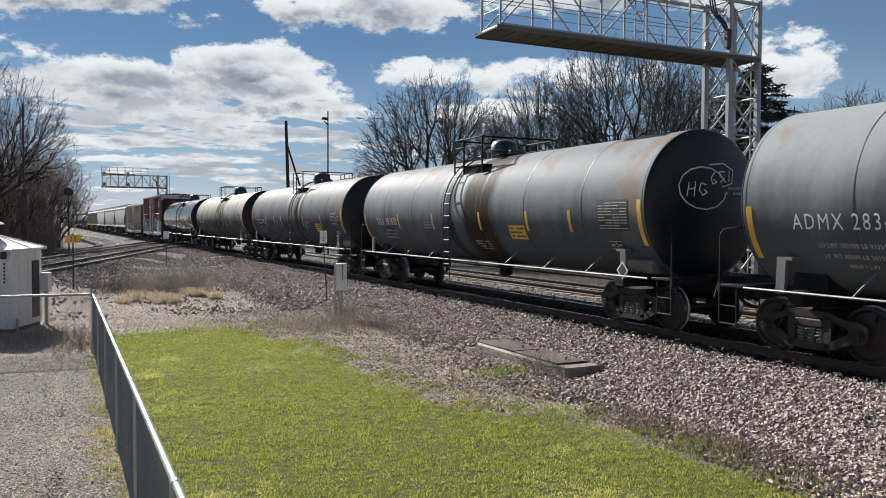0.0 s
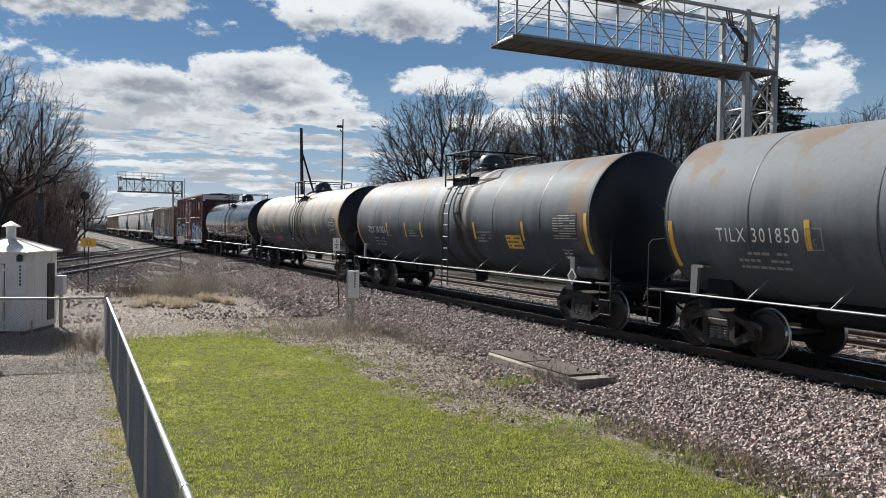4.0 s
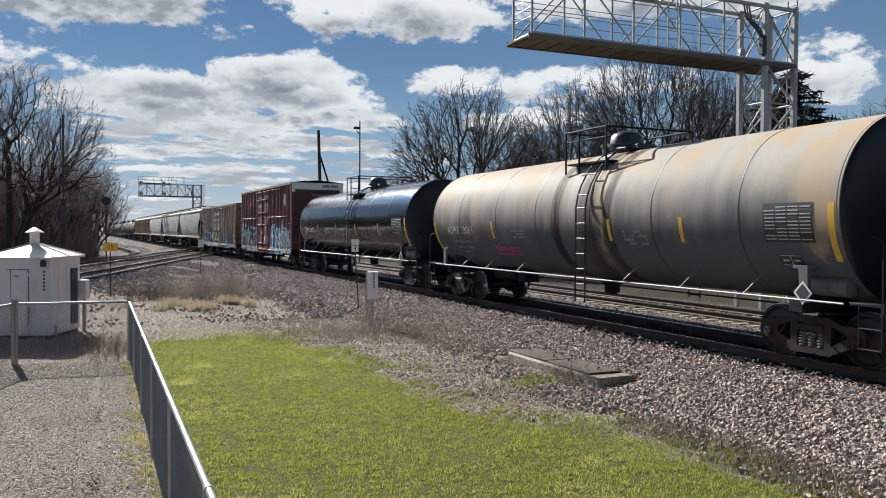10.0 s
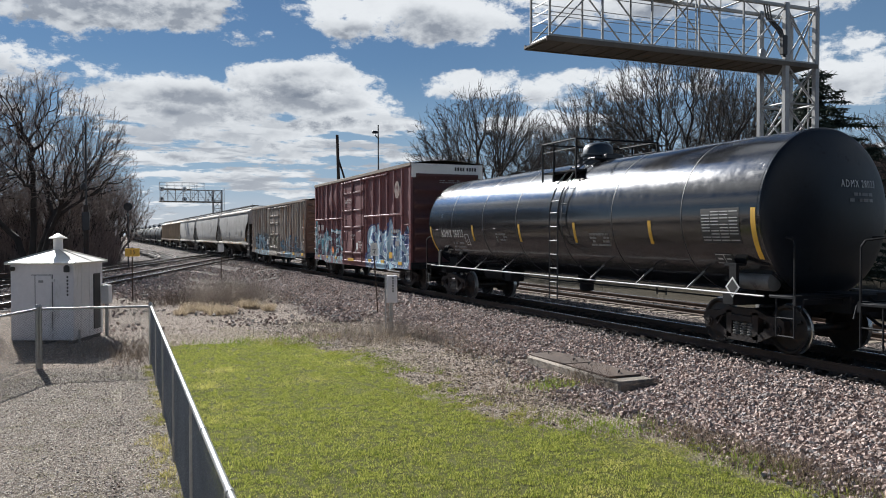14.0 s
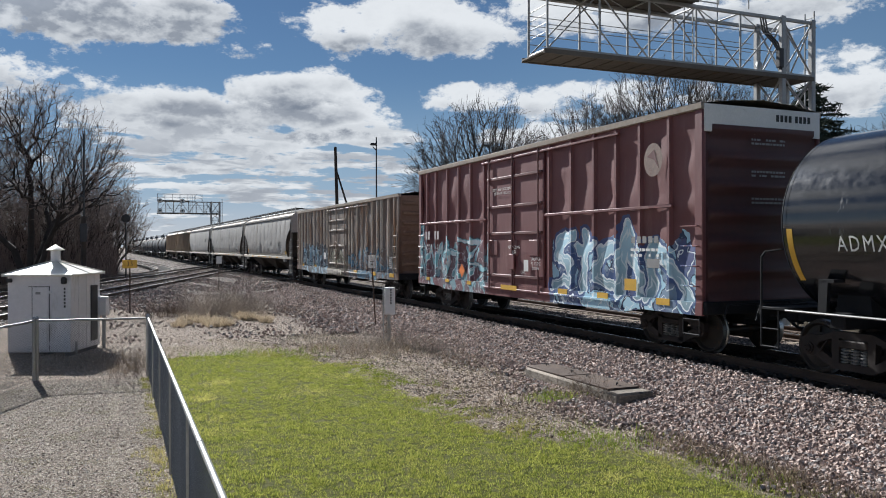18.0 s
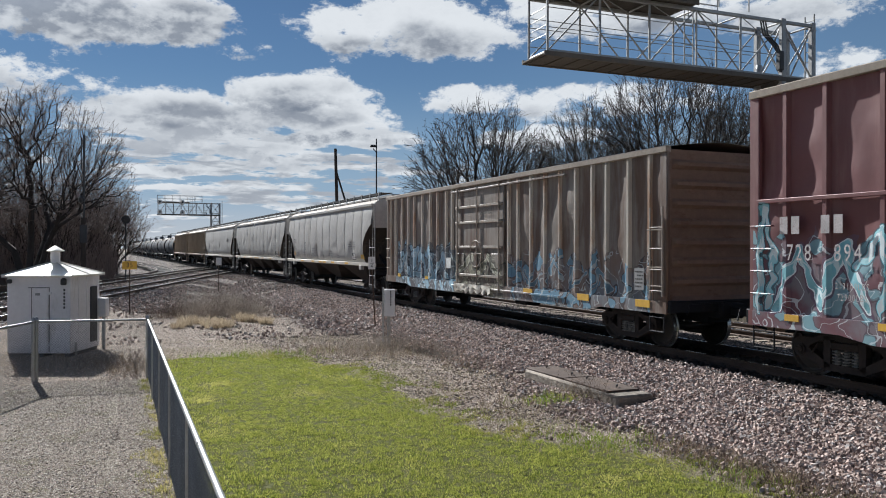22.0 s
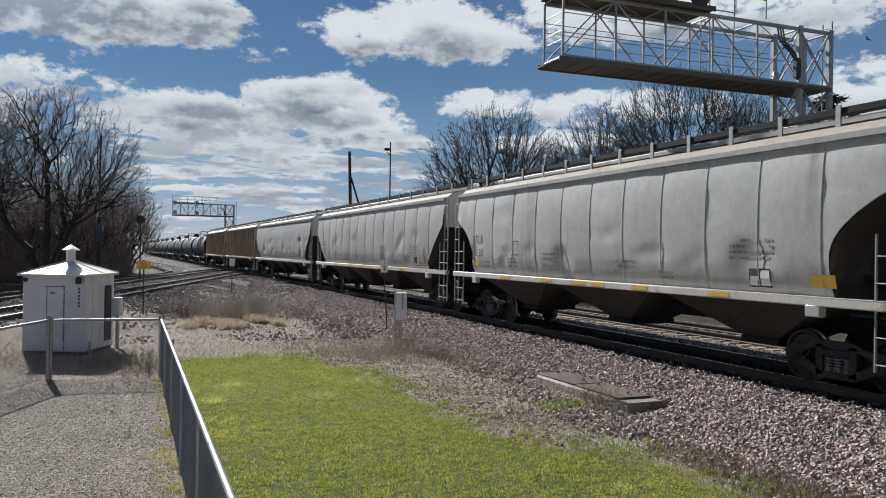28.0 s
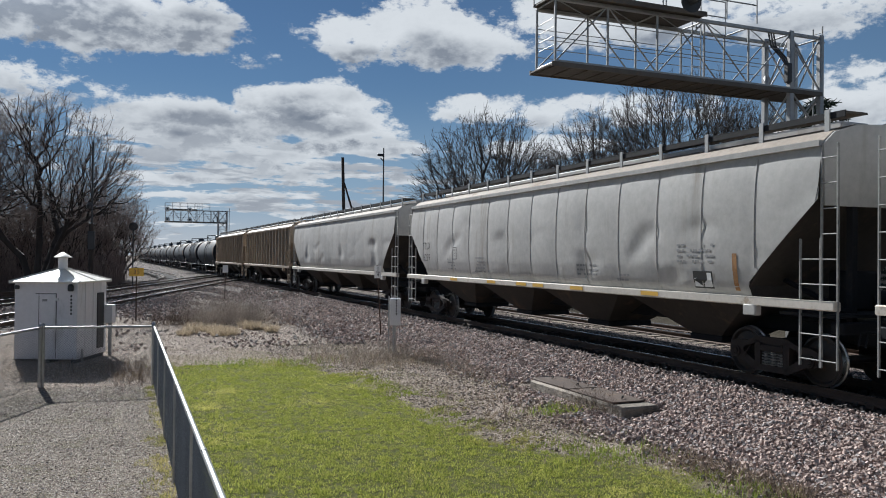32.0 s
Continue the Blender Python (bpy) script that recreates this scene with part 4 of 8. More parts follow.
    part("air_reservoir", Build().lathe([(-7.95, 0.06), (-7.9, 0.17), (-7.1, 0.17), (-7.05, 0.06)], (-1.05, 0, 1.33), 16, "y"), GEAR_GREY, car)
    # platform, rails, manway and valves on top, and the ladders up to them
    before = set(car.children)
    top = zc + r
    b = Build()
    for x in (-0.98, 0.98):
        b.box(x - 0.28, x + 0.26, -1.45, 0.22, top - 0.33, top - 0.29)
    b.box(-0.7, 0.7, -1.45, -1.15, top - 0.02, top + 0.02)
    part("platform", b, FRAME_BLACK, car)
    for y0, y1 in ((-1.47, -0.35), (-0.35, 0.25)):
        for x in (-1.28, 1.28):
            b = Build()
            for y in (y0, y1):
                b.tube([(x, y, top - 0.55), (x, y, top + 0.49)], 0.026, 6)
            b.tube([(x, y0, top + 0.49), (x, y1, top + 0.49)], 0.026, 6)
            b.tube([(x, y0, top + 0.25), (x, y1, top + 0.25)], 0.018, 6)
            part("guard_rail", b, FRAME_BLACK, car)
    for y in (-1.47, 0.25):
        part("guard_rail", Build().tube([(-1.28, y, top + 0.49), (1.28, y, top + 0.49)], 0.026, 6), FRAME_BLACK, car)
    part("manway", Build().lathe([(top - 0.1, 0.40), (top + 0.14, 0.40), (top + 0.15, 0.47), (top + 0.20, 0.47), (top + 0.21, 0.42), (top + 0.38, 0.40), (top + 0.47, 0.33), (top + 0.52, 0.20), (top + 0.54, 0.05)], (0.0, -0.55, 0), 24, "z"), MANWAY_BLUE, car, "dark blue domed manway cover")
    for y in (0.15, 0.42):
        part("valve", Build().lathe([(top - 0.1, 0.12), (top + 0.2, 0.12), (top + 0.22, 0.16), (top + 0.30, 0.16), (top + 0.33, 0.05)], (0.1, y, 0), 12, "z"), DARK_METAL, car)
    part("vent_box", Build().box(-0.25, 0.3, -1.35, -1.08, top - 0.05, top + 0.16, 0.04), DARK_METAL, car)
    for sx in (-1, 1):
        b = Build()
        for y in (-1.30, -0.90):
            pts = [(sx * 1.73, y, 0.55), (sx * 1.73, y, zc + 0.2)]
            for k in range(1, 8):
                a = 0.12 + k * 0.16
                pts.append((sx * (r + 0.14) * math.cos(a), y, zc + (r + 0.14) * math.sin(a)))
            b.tube(pts, 0.022, 5)
        z = 0.62
        while z < zc + 0.2:
            b.cyl((sx * 1.73, -1.30, z), (sx * 1.73, -0.90, z), 0.016, 6)
            z += 0.36
        for k in range(1, 8, 2):
            a = 0.12 + k * 0.16
            b.cyl((sx * (r + 0.14) * math.cos(a), -1.30, zc + (r + 0.14) * math.sin(a)), (sx * (r + 0.14) * math.cos(a), -0.90, zc + (r + 0.14) * math.sin(a)), 0.016, 6)
        part("ladder", b, DARK_METAL, car)
    if gear:
        for o in car.children:
            if o not in before:
                o.location.y += gear
    for o in car.children:
        if climb and o.name.startswith("ladder"):
            o.location.y += climb
    if not far:
        # writing, panels and reflectors on the side towards the camera and the front head
        ro = r + 0.005
        for y in stripes:
            part("reflector", on_tank(Build(), *rects([(-0.055, 0.055, -0.26, 0.26)]), y, 2.26, ro, zc), YELLOW_PAINT, car)
        rows = []
        for i in range(13):
            a = 0.06 - 0.62 * i / 12
            rows.append([(-(ro + 0.002) * math.cos(a), -7.98, zc + ro * math.sin(a)), (-(ro + 0.002) * math.cos(a), -7.86, zc + ro * math.sin(a))])
        part("reflector", Build().grid(rows), YELLOW_PAINT, car, "yellow reflective stripe at the end of the shell")
        rows = []
        for i in range(13):
            a = -0.06 - 0.60 * i / 12
            rows.append([(-(ro + 0.002) * math.cos(a), 7.86, zc + ro * math.sin(a)), (-(ro + 0.002) * math.cos(a), 7.98, zc + ro * math.sin(a))])
        part("reflector", Build().grid(rows), YELLOW_PAINT, car)
        code, num = marks
        for v, f in words_in_row(0.37, code, num):
            part("lettering", on_tank(Build(), v, f, (6.2 if num == "2834" else 6.05) if code == "ADMX" else 5.8, 2.24, ro, zc), INK_WHITE, car, "white stencilled car letters")
        if weights:
            for line, z in zip(weights, (1.88, 1.71, 1.56)):
                for v, f in words_in_row(0.115, *line.split()):
                    part("weight_lettering", on_tank(Build(), v, f, 6.0, z, ro, zc), INK_PALE, car)
        else:
            part("small_print", on_tank(Build(), *text_bars(1.1, 3, 0.14, 0.055, rnd), 5.75, 1.75, ro, zc), INK_GREY, car)
        y = 4.85 if code == "ADMX" else 4.6
        part("plate_frame", on_tank(Build(), *rects([(-0.15, 0.15, 0.17, 0.19), (-0.15, 0.15, -0.19, -0.17), (-0.15, -0.13, -0.18, 0.18), (0.13, 0.15, -0.18, 0.18)]), y, 2.05 if sheen else 2.2, ro, zc), INK_GREY if not sheen else INK_WHITE, car)
        part("lettering", on_tank(Build(), *lettering("C", 0.16), y, 2.0 if sheen else 2.15, ro, zc), INK_GREY if not sheen else INK_WHITE, car)
        part("small_print", on_tank(Build(), *text_bars(0.8, 4, 0.09, 0.05, rnd), -0.9 if gear else -2.9, 1.55 if gear else 2.05, ro, zc), INK_GREY, car)
        part("small_print", on_tank(Build(), *text_bars(0.7, 3, 0.09, 0.05, rnd), 2.3, 2.1, ro, zc), INK_GREY, car)
        if panel:
            part("data_panel", on_tank(Build(), *rects([(-0.52, 0.52, -0.34, 0.34)]), -7.05, 2.38, ro, zc), INK_DARK, car)
            part("data_print", on_tank(Build(), *rects([(-0.49 + c * 0.25, -0.49 + c * 0.25 + 0.22, 0.265 - k * 0.062, 0.285 - k * 0.062) for k in range(10) for c in range(4) if (k * 5 + c * 3) % 7]), -7.05, 2.38, ro + 0.003, zc), INK_PALE, car)
            part("data_panel", on_tank(Build(), *rects([(-0.24, 0.24, -0.12, 0.12)]), -6.95, 1.74, ro, zc), INK_DARK, car)
            part("data_print", on_tank(Build(), *rects([(-0.22, 0.22, 0.09, 0.105), (-0.22, 0.22, -0.105, -0.09), (-0.01, 0.01, -0.10, 0.10), (-0.18, -0.05, -0.02, 0.02), (0.05, 0.18, -0.02, 0.02)]), -6.95, 1.74, ro + 0.003, zc), INK_PALE, car)
        b = Build()
        b.add([(-1.508, -7.32 + 0.0, 1.42), (-1.508, -7.32 - 0.19, 1.22), (-1.508, -7.32, 1.02), (-1.508, -7.32 + 0.19, 1.22)], [(0, 1, 2, 3)])
        part("placard", b, WHITE_PAINT, car, "white diamond hazard placard")
        b = Build()
        b.add([(-1.512, -7.32, 1.37), (-1.512, -7.32 - 0.14, 1.22), (-1.512, -7.32, 1.07), (-1.512, -7.32 + 0.14, 1.22)], [(0, 1, 2, 3)])
        part("placard_face", b, INK_DARK, car)
        if code != "TILX":
            for v, f in words_in_row(0.20, code, num):
                part("head_lettering", on_head((v, f), 0.55, 3.15), INK_WHITE, car)
        part("head_print", on_head(text_bars(0.7, 2, 0.11, 0.06, random.Random(4), 0.15), 0.6, 2.85), INK_GREY, car)
    CARS.append((car, yc, add_trucks(car, 7.1), not far))
    return car


def on_head(shape, x, z):
    """Letters or bars laid on the front head."""
    v, f = shape
    prof = head_profile(TANK_H, TANK_R)[:9]
    out = []
    for p in v:
        px, pz = x + p[0], z + p[1]
        rr = math.hypot(px, pz - TANK_Z)
        y = prof[-1][0]
        for (a, c), (a2, c2) in zip(prof, prof[1:]):
            if c <= rr <= c2:
                y = a + (a2 - a) * (rr - c) / (c2 - c)
        if rr < prof[0][1]:
            y = prof[0][0]
        out.append((px, y - 0.012, pz))
    return Build().add(out, f)


def chalk(car):
    """A chalked ring and scrawl on the front head."""
    def line(pts):
        b = Build()
        prof = head_profile(TANK_H, TANK_R)[:9]
        out = []
        for px, pz in pts:
            rr = math.hypot(px, pz - TANK_Z)
            y = prof[-1][0]
            for (a, c), (a2, c2) in zip(prof, prof[1:]):
                if c <= rr <= c2:
                    y = a + (a2 - a) * (rr - c) / (c2 - c)
            out.append((px, y - 0.012, pz))
        return b.tube(out, 0.014, 4)
    ring = [(-0.28 + 0.62 * math.cos(a / 14 * 6.28 + 0.3), 2.95 + 0.44 * math.sin(a / 14 * 6.28 + 0.3)) for a in range(14)]
    scrawl = [[(-0.72, 2.78), (-0.66, 3.06)], [(-0.70, 2.92), (-0.52, 2.94)], [(-0.55, 2.78), (-0.50, 3.08)],
              [(-0.24, 3.02), (-0.36, 3.06), (-0.42, 2.92), (-0.34, 2.80), (-0.22, 2.86), (-0.30, 2.92)],
              [(0.02, 3.28), (-0.10, 3.16), (-0.06, 3.04), (0.06, 3.08), (-0.04, 3.14)], [(0.30, 3.30), (0.16, 3.30), (0.16, 3.20), (0.28, 3.16), (0.16, 3.08)],
              [(0.42, 3.10), (0.46, 3.34)], [(-0.1, 3.44), (0.3, 3.48), (0.58, 3.34), (0.5, 3.06), (0.2, 2.98)]]
    for k in [ring] + scrawl:
        part("chalk_mark", line(k), INK_WHITE, car)


def paint_scrawl(name, base, dirt_c, tags, rust=(0.50, 0.68)):
    """A weathered side with spray-painted strokes. tags: (strokes, half width, haze, fill, outline, edge, (u0, u1), top);
    strokes are (u, z, u2, z2) with u = -y; haze is how much the colour spreads round them below top."""
    m = bpy.data.materials.new(name)
    m.use_nodes = True
    n = Nodes(m.node_tree)
    co = n("ShaderNodeTexCoord").outputs["Object"]
    s = n("ShaderNodeSeparateXYZ", {0: co})
    y, z = s.outputs[1], s.outputs[2]
    b4 = lambda c: tuple(c) + (1,)
    big, small = n.noise(co, 0.5, 4), n.noise(co, 8, 5, 0.65)
    col = n.mix(n.math("ADD", n.math("MULTIPLY", big, 0.7), n.math("MULTIPLY", small, 0.3)), b4([v * 0.70 for v in base]), b4([v * 1.3 for v in base]))
    sq = n("ShaderNodeMapping", {0: co, 3: (1, 1, 0.16)}).outputs[0]
    col = n.mix(n.math("MULTIPLY", n.ramp(n.math("ADD", n.math("MULTIPLY", n.noise(sq, 2.4, 6, 0.65), 0.7), n.math("MULTIPLY", n.noise(n("ShaderNodeMapping", {0: co, 3: (1, 1, 0.03)}).outputs[0], 1.1, 2), 0.3)), *rust), 0.85), col, b4(dirt_c))
    flat = n("ShaderNodeCombineXYZ", {0: n.math("MULTIPLY", y, -1.0), 1: z, 2: 0.0}).outputs[0]
    shift = n("ShaderNodeCombineXYZ", {0: n.noise(flat, 1.7, 2), 1: n.noise(n.vec("ADD", flat, (5, 9, 0)), 1.7, 2), 2: 0.5}).outputs[0]
    p = n.vec("ADD", flat, n.vec("MULTIPLY", n.vec("SUBTRACT", shift, (0.5, 0.5, 0.5)), (0.55, 0.55, 0.0)))
    worn = n.math("SUBTRACT", 1.0, n.math("MULTIPLY", n.ramp(small, 0.56, 0.74), 0.6))

    def length(v):
        k = n.t.nodes.new("ShaderNodeVectorMath")
        k.operation = "LENGTH"
        return n.link(k, {0: v}).outputs["Value"]

    def dot(v, w):
        k = n.t.nodes.new("ShaderNodeVectorMath")
        k.operation = "DOT_PRODUCT"
        return n.link(k, {0: v, 1: w}).outputs["Value"]
    for strokes, half, haze, fill, outline, edge, (u0, u1), top in tags:
        d = None
        for a, c, a2, c2 in strokes:
            w = (a2 - a, c2 - c, 0.0)
            pa = n.vec("SUBTRACT", p, (a, c, 0.0))
            h = n.math("DIVIDE", dot(pa, w), w[0] ** 2 + w[1] ** 2, clamp=True)
            hv = n("ShaderNodeCombineXYZ", {0: n.math("MULTIPLY", h, w[0]), 1: n.math("MULTIPLY", h, w[1])}).outputs[0]
            e = length(n.vec("SUBTRACT", pa, hv))
            d = e if d is None else n.math("MINIMUM", d, e)
        jag = n.math("ADD", z, n.math("ADD", n.math("MULTIPLY", n.math("PINGPONG", n.math("ADD", y, n.math("MULTIPLY", big, 2.0)), 0.45), 1.1), n.math("MULTIPLY", n.noise(flat, 2.6, 3), 0.6)))
        zone = n.math("MULTIPLY", n.math("LESS_THAN", jag, top + 0.5), n.math("MULTIPLY", n.math("GREATER_THAN", n.math("MULTIPLY", y, -1.0), u0), n.math("LESS_THAN", n.math("MULTIPLY", y, -1.0), u1)))
        wash = n.mix(n.ramp(n.noise(flat, 1.3, 4), 0.40, 0.62), b4(edge), b4([0.5 * (g + k) for g, k in zip(edge, fill)]))
        col = n.mix(n.math("MULTIPLY", n.math("MULTIPLY", zone, haze), worn), col, wash)
        # loose curls of paint that fill the piece
        curl = n.noise(n.vec("MULTIPLY", p, (1.0, 0.75, 1.0)), 2.3, 1.5, 0.4)
        inside = n.math("MULTIPLY", n.math("MULTIPLY", zone, min(1.0, haze * 1.5)), worn)
        col = n.mix(n.math("MULTIPLY", inside, n.math("GREATER_THAN", curl, 0.56)), col, b4(fill))
        near = n.math("ABSOLUTE", n.math("SUBTRACT", curl, 0.56))
        col = n.mix(n.math("MULTIPLY", inside, n.math("LESS_THAN", near, 0.016)), col, b4([v * 0.35 for v in edge]))
        second = n.math("ABSOLUTE", n.math("SUBTRACT", n.noise(n.vec("ADD", p, (3, 7, 1)), 2.9, 1.0, 0.4), 0.5))
        col = n.mix(n.math("MULTIPLY", inside, n.math("LESS_THAN", second, 0.013)), col, b4(outline))
        k1 = n.math("LESS_THAN", d, half * 1.95)
        k2 = n.math("LESS_THAN", d, half * 1.32)
        k3 = n.math("LESS_THAN", d, half)
        tone = n.mix(n.ramp(n.math("ADD", z, n.noise(flat, 2.2, 3)), 1.4, 3.0), b4([v * 0.55 for v in fill]), b4(fill))
        tone = n.mix(n.math("MULTIPLY", n.math("LESS_THAN", n.math("PINGPONG", n.math("ADD", d, n.math("MULTIPLY", z, 0.35)), 0.09), 0.022), 0.7), tone, b4(outline))
        col = n.mix(n.math("MULTIPLY", k1, n.math("MULTIPLY", worn, 0.85)), col, b4(edge))
        col = n.mix(n.math("MULTIPLY", k2, n.math("MULTIPLY", worn, 0.95)), col, b4(outline))
        col = n.mix(n.math("MULTIPLY", k3, n.math("MULTIPLY", worn, 0.95)), col, tone)
    bs = n("ShaderNodeBsdfPrincipled", {"Base Color": col, "Roughness": 0.55})
    bp = n("ShaderNodeBump", {"Height": n.noise(co, 1.3, 3), "Strength": 0.25, "Distance": 0.05})
    n.t.links.new(bp.outputs[0], bs.inputs["Normal"])
    n("ShaderNodeOutputMaterial", {0: bs.outputs[0]})
    return m


def box_car(name, yc, half, z_top, side_mat, end_mat, rib_mat, roof_mat, door, label, ribs_front, ribs_rear, truck_at, width=1.58, belt=None, cap=None, end_ribs=9, thin=False, post_mat=None):
    """door: (front edge, rear edge, number of upright rods)."""
    car = root(name, pose(track_x(yc), yc, 0), label, "boxcar", "freight train")
    zb = 0.98
    w = width
    # side sheets, bowed in a little between the posts
    marks = sorted([-half] + list(ribs_front) + [door[0], door[1]] + list(ribs_rear) + [half])
    for sx in (-1, 1):
        rows = []
        nz = 30
        for iz in range(nz + 1):
            z = zb + (z_top - 0.12 - zb) * iz / nz
            edge = min(1.0, 6.0 * iz / nz, 6.0 * (nz - iz) / nz)
            if belt:
                edge *= min(1.0, abs(z - belt) / 0.35)
            row = []
            for a, c in zip(marks, marks[1:]):
                for k in range(8):
                    y = a + (c - a) * k / 8
                    u = math.sin(math.pi * k / 8)
                    d = 0.012 + 0.052 * u * edge * (0.40 + 1.6 * noise.noise((a * 3.1, z * 0.85, yc))) + 0.024 * u * edge * noise.noise((y * 1.9, z * 1.7, yc + 4))
                    row.append((sx * (w - 0.058 - max(-0.02, d)), y, z))
            row.append((sx * (w - 0.07), half, z))
            rows.append(row)
        part("side_sheet", Build().grid(rows), side_mat if sx < 0 else rib_mat, car, smooth=60)
        for y in list(ribs_front) + list(ribs_rear):
            d = 0.08 if not thin else 0.07
            k, b = d * 0.5, Build()
            b.add([(sx * (w - (0.075 if i in (0, 3) else 0.0)), y + o, h) for h in (zb, z_top - 0.16) for i, o in enumerate((-d, -k, k, d))],
                  [(0, 1, 5, 4), (1, 2, 6, 5), (2, 3, 7, 6), (3, 0, 4, 7), (3, 2, 1, 0), (4, 5, 6, 7)])
            part("side_post", b, (post_mat or side_mat) if sx < 0 else rib_mat, car, smooth=0)
        for y in (-half, half):
            s = -1 if y < 0 else 1
            part("corner_post", Build().box(sx * (w - 0.10), sx * (w - 0.005), y - s * 0.24, y, 0.92, z_top - 0.16, 0.02), side_mat if sx < 0 else rib_mat, car)
        part("top_chord", Build().box(sx * (w - 0.12), sx * (w + 0.02), -half, half, z_top - 0.17, z_top - 0.03, 0.015), roof_mat, car)
        # sill, deeper between the trucks
        t = truck_at - 1.25
        part("side_sill", Build().prism([(-half, 0.84), (-half, 1.10), (half, 1.10), (half, 0.84), (t + 0.9, 0.84), (t + 0.3, 0.74), (-t - 0.3, 0.74), (-t - 0.9, 0.84)], sx * (w - 0.05), sx * (w + 0.012)), side_mat if sx < 0 else rib_mat, car)
        if belt:
            for a, c in ((-half + 0.9, door[0]), (door[1], half - 0.2)):
                part("belt_rail", Build().box(sx * (w - 0.05), sx * (w + 0.02), a, c, belt - 0.035, belt + 0.035, 0.01), side_mat if sx < 0 else rib_mat, car)
    # roof
    rows = []
    ny = int(half * 2 / 0.6)
    for i in range(ny + 1):
        y = -half + 2 * half * i / ny
        u = 0.02 if i % 2 else 0.0
        rows.append([(-w + 0.02, y, z_top - 0.05 + u), (-0.8, y, z_top + 0.05 + u), (0, y, z_top + 0.10 + u), (0.8, y, z_top + 0.05 + u), (w - 0.02, y, z_top - 0.05 + u)])
    part("roof", Build().grid(rows), roof_mat, car)
    part("roof_lip", Build().box(-w - 0.015, -w + 0.05, -half, half, z_top - 0.08, z_top - 0.03, 0.01), roof_mat, car)
    # pressed ends
    for s in (-1, 1):
        rows = []
        steps_n = end_ribs * 6
        for i in range(steps_n + 1):
            z = 1.0 + (z_top - 0.1 - 1.0) * i / steps_n
            bulge = 0.12 * max(0.0, math.sin(2 * math.pi * i / 6)) ** 0.7
            rows.append([(x, s * (half - 0.06 + (bulge if abs(x) < w - 0.2 else 0.0)), z) for x in (-w + 0.03, -w + 0.19, -w + 0.24, 0.0, w - 0.24, w - 0.19, w - 0.03)])
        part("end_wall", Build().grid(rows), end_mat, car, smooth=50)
        if cap:
            part("end_cap", Build().box(-w + 0.04, w - 0.04, s * (half - 0.02), s * (half + 0.02), z_top - cap - 0.06, z_top - 0.06, 0.01), WHITE_PAINT, car, "white excess-height band")
        part("end_sill", Build().box(-w + 0.02, w - 0.02, s * (half - 0.15), s * (half + 0.10), 0.86, 1.12, 0.02), FRAME_BLACK, car)
        b = Build()
        coupler(b, s * (half + 0.95), s)
        b.box(-0.3, 0.3, s * (half - 0.4), s * (half + 0.25), 0.72, 1.05, 0.03)
        part("coupler", b, FRAME_BLACK, car)
        for sx in (-1, 1):
            y0 = s * (half - 0.10)
            y1 = s * (half - 0.58)
            for z in (1.42, 1.82, 2.22, 2.62):
                b = Build().tube([(sx * (w - 0.01), y0, z), (sx * (w + 0.055), y0, z), (sx * (w + 0.055), y1, z), (sx * (w - 0.01), y1, z)], 0.014, 5)
                part("grab_iron", b, rib_mat if not cap else side_mat, car)
            b = Build()
            for z in (0.45, 0.75):
                b.cyl((sx * (w - 0.02), y0, z), (sx * (w - 0.02), y1, z), 0.016, 6)
            for y in (y0, y1):
                b.cyl((sx * (w - 0.02), y, 0.43), (sx * (w - 0.02), y, 1.0), 0.016, 6)
            part("step", b, FRAME_BLACK, car)
    part("floor_frame", Build().box(-1.35, 1.35, -half + 0.1, half - 0.1, 0.92, 1.06), FRAME_BLACK, car)
    b = Build().box(-0.3, 0.3, -half + 0.2, half - 0.2, 0.60, 0.95, 0.02)
    b.cyl((-0.8, 1.5, 0.75), (-0.8, 2.6, 0.75), 0.2, 14)
    b.box(-1.1, -0.6, -2.2, -1.5, 0.55, 0.9, 0.03)
    part("centre_sill", b, FRAME_BLACK, car)
    # plug doors
    a, c, rods = door
    for sx in (-1, 1):
        dm = side_mat if sx < 0 else rib_mat
        b = Build().box(sx * (w - 0.075), sx * (w - 0.005), a + 0.04, c - 0.04, 0.98, z_top - 0.32, 0.015)
        dr = part("door", b, dm, car, "sliding plug door with locking rods")
        for k in range(rods):
            y = a + 0.28 + (c - a - 0.56) * k / (rods - 1)
            part("rod", Build().cyl((sx * (w + 0.045), y, 0.9), (sx * (w + 0.045), y, z_top - 0.2), 0.024, 6), rib_mat, dr)
        for z in (z_top - 0.85, (z_top + 1) / 2 + 0.35, (z_top + 1) / 2 - 0.45, 1.35):
            part("door_bar", Build().box(sx * (w - 0.01), sx * (w + 0.04), a + 0.1, c - 0.1, z - 0.04, z + 0.04, 0.01), rib_mat, dr)
        for y in (a + 0.55, (a + c) / 2, c - 0.5):
            part("door_panel", Build().box(sx * (w - 0.02), sx * (w + 0.018), y - 0.30, y + 0.30, (z_top + 1) / 2 - 1.1, (z_top + 1) / 2 - 0.65, 0.015), dm, dr)
        if cap:
            part("centre_post", Build().box(sx * (w - 0.01), sx * (w + 0.03), (a + c) / 2 - 0.09, (a + c) / 2 + 0.09, 1.05, z_top - 0.4, 0.012), dm, dr)
            part("lock_box", Build().box(sx * (w + 0.02), sx * (w + 0.075), (a + c) / 2 - 0.16, (a + c) / 2 + 0.16, 1.55, 2.0, 0.015), dm, dr)
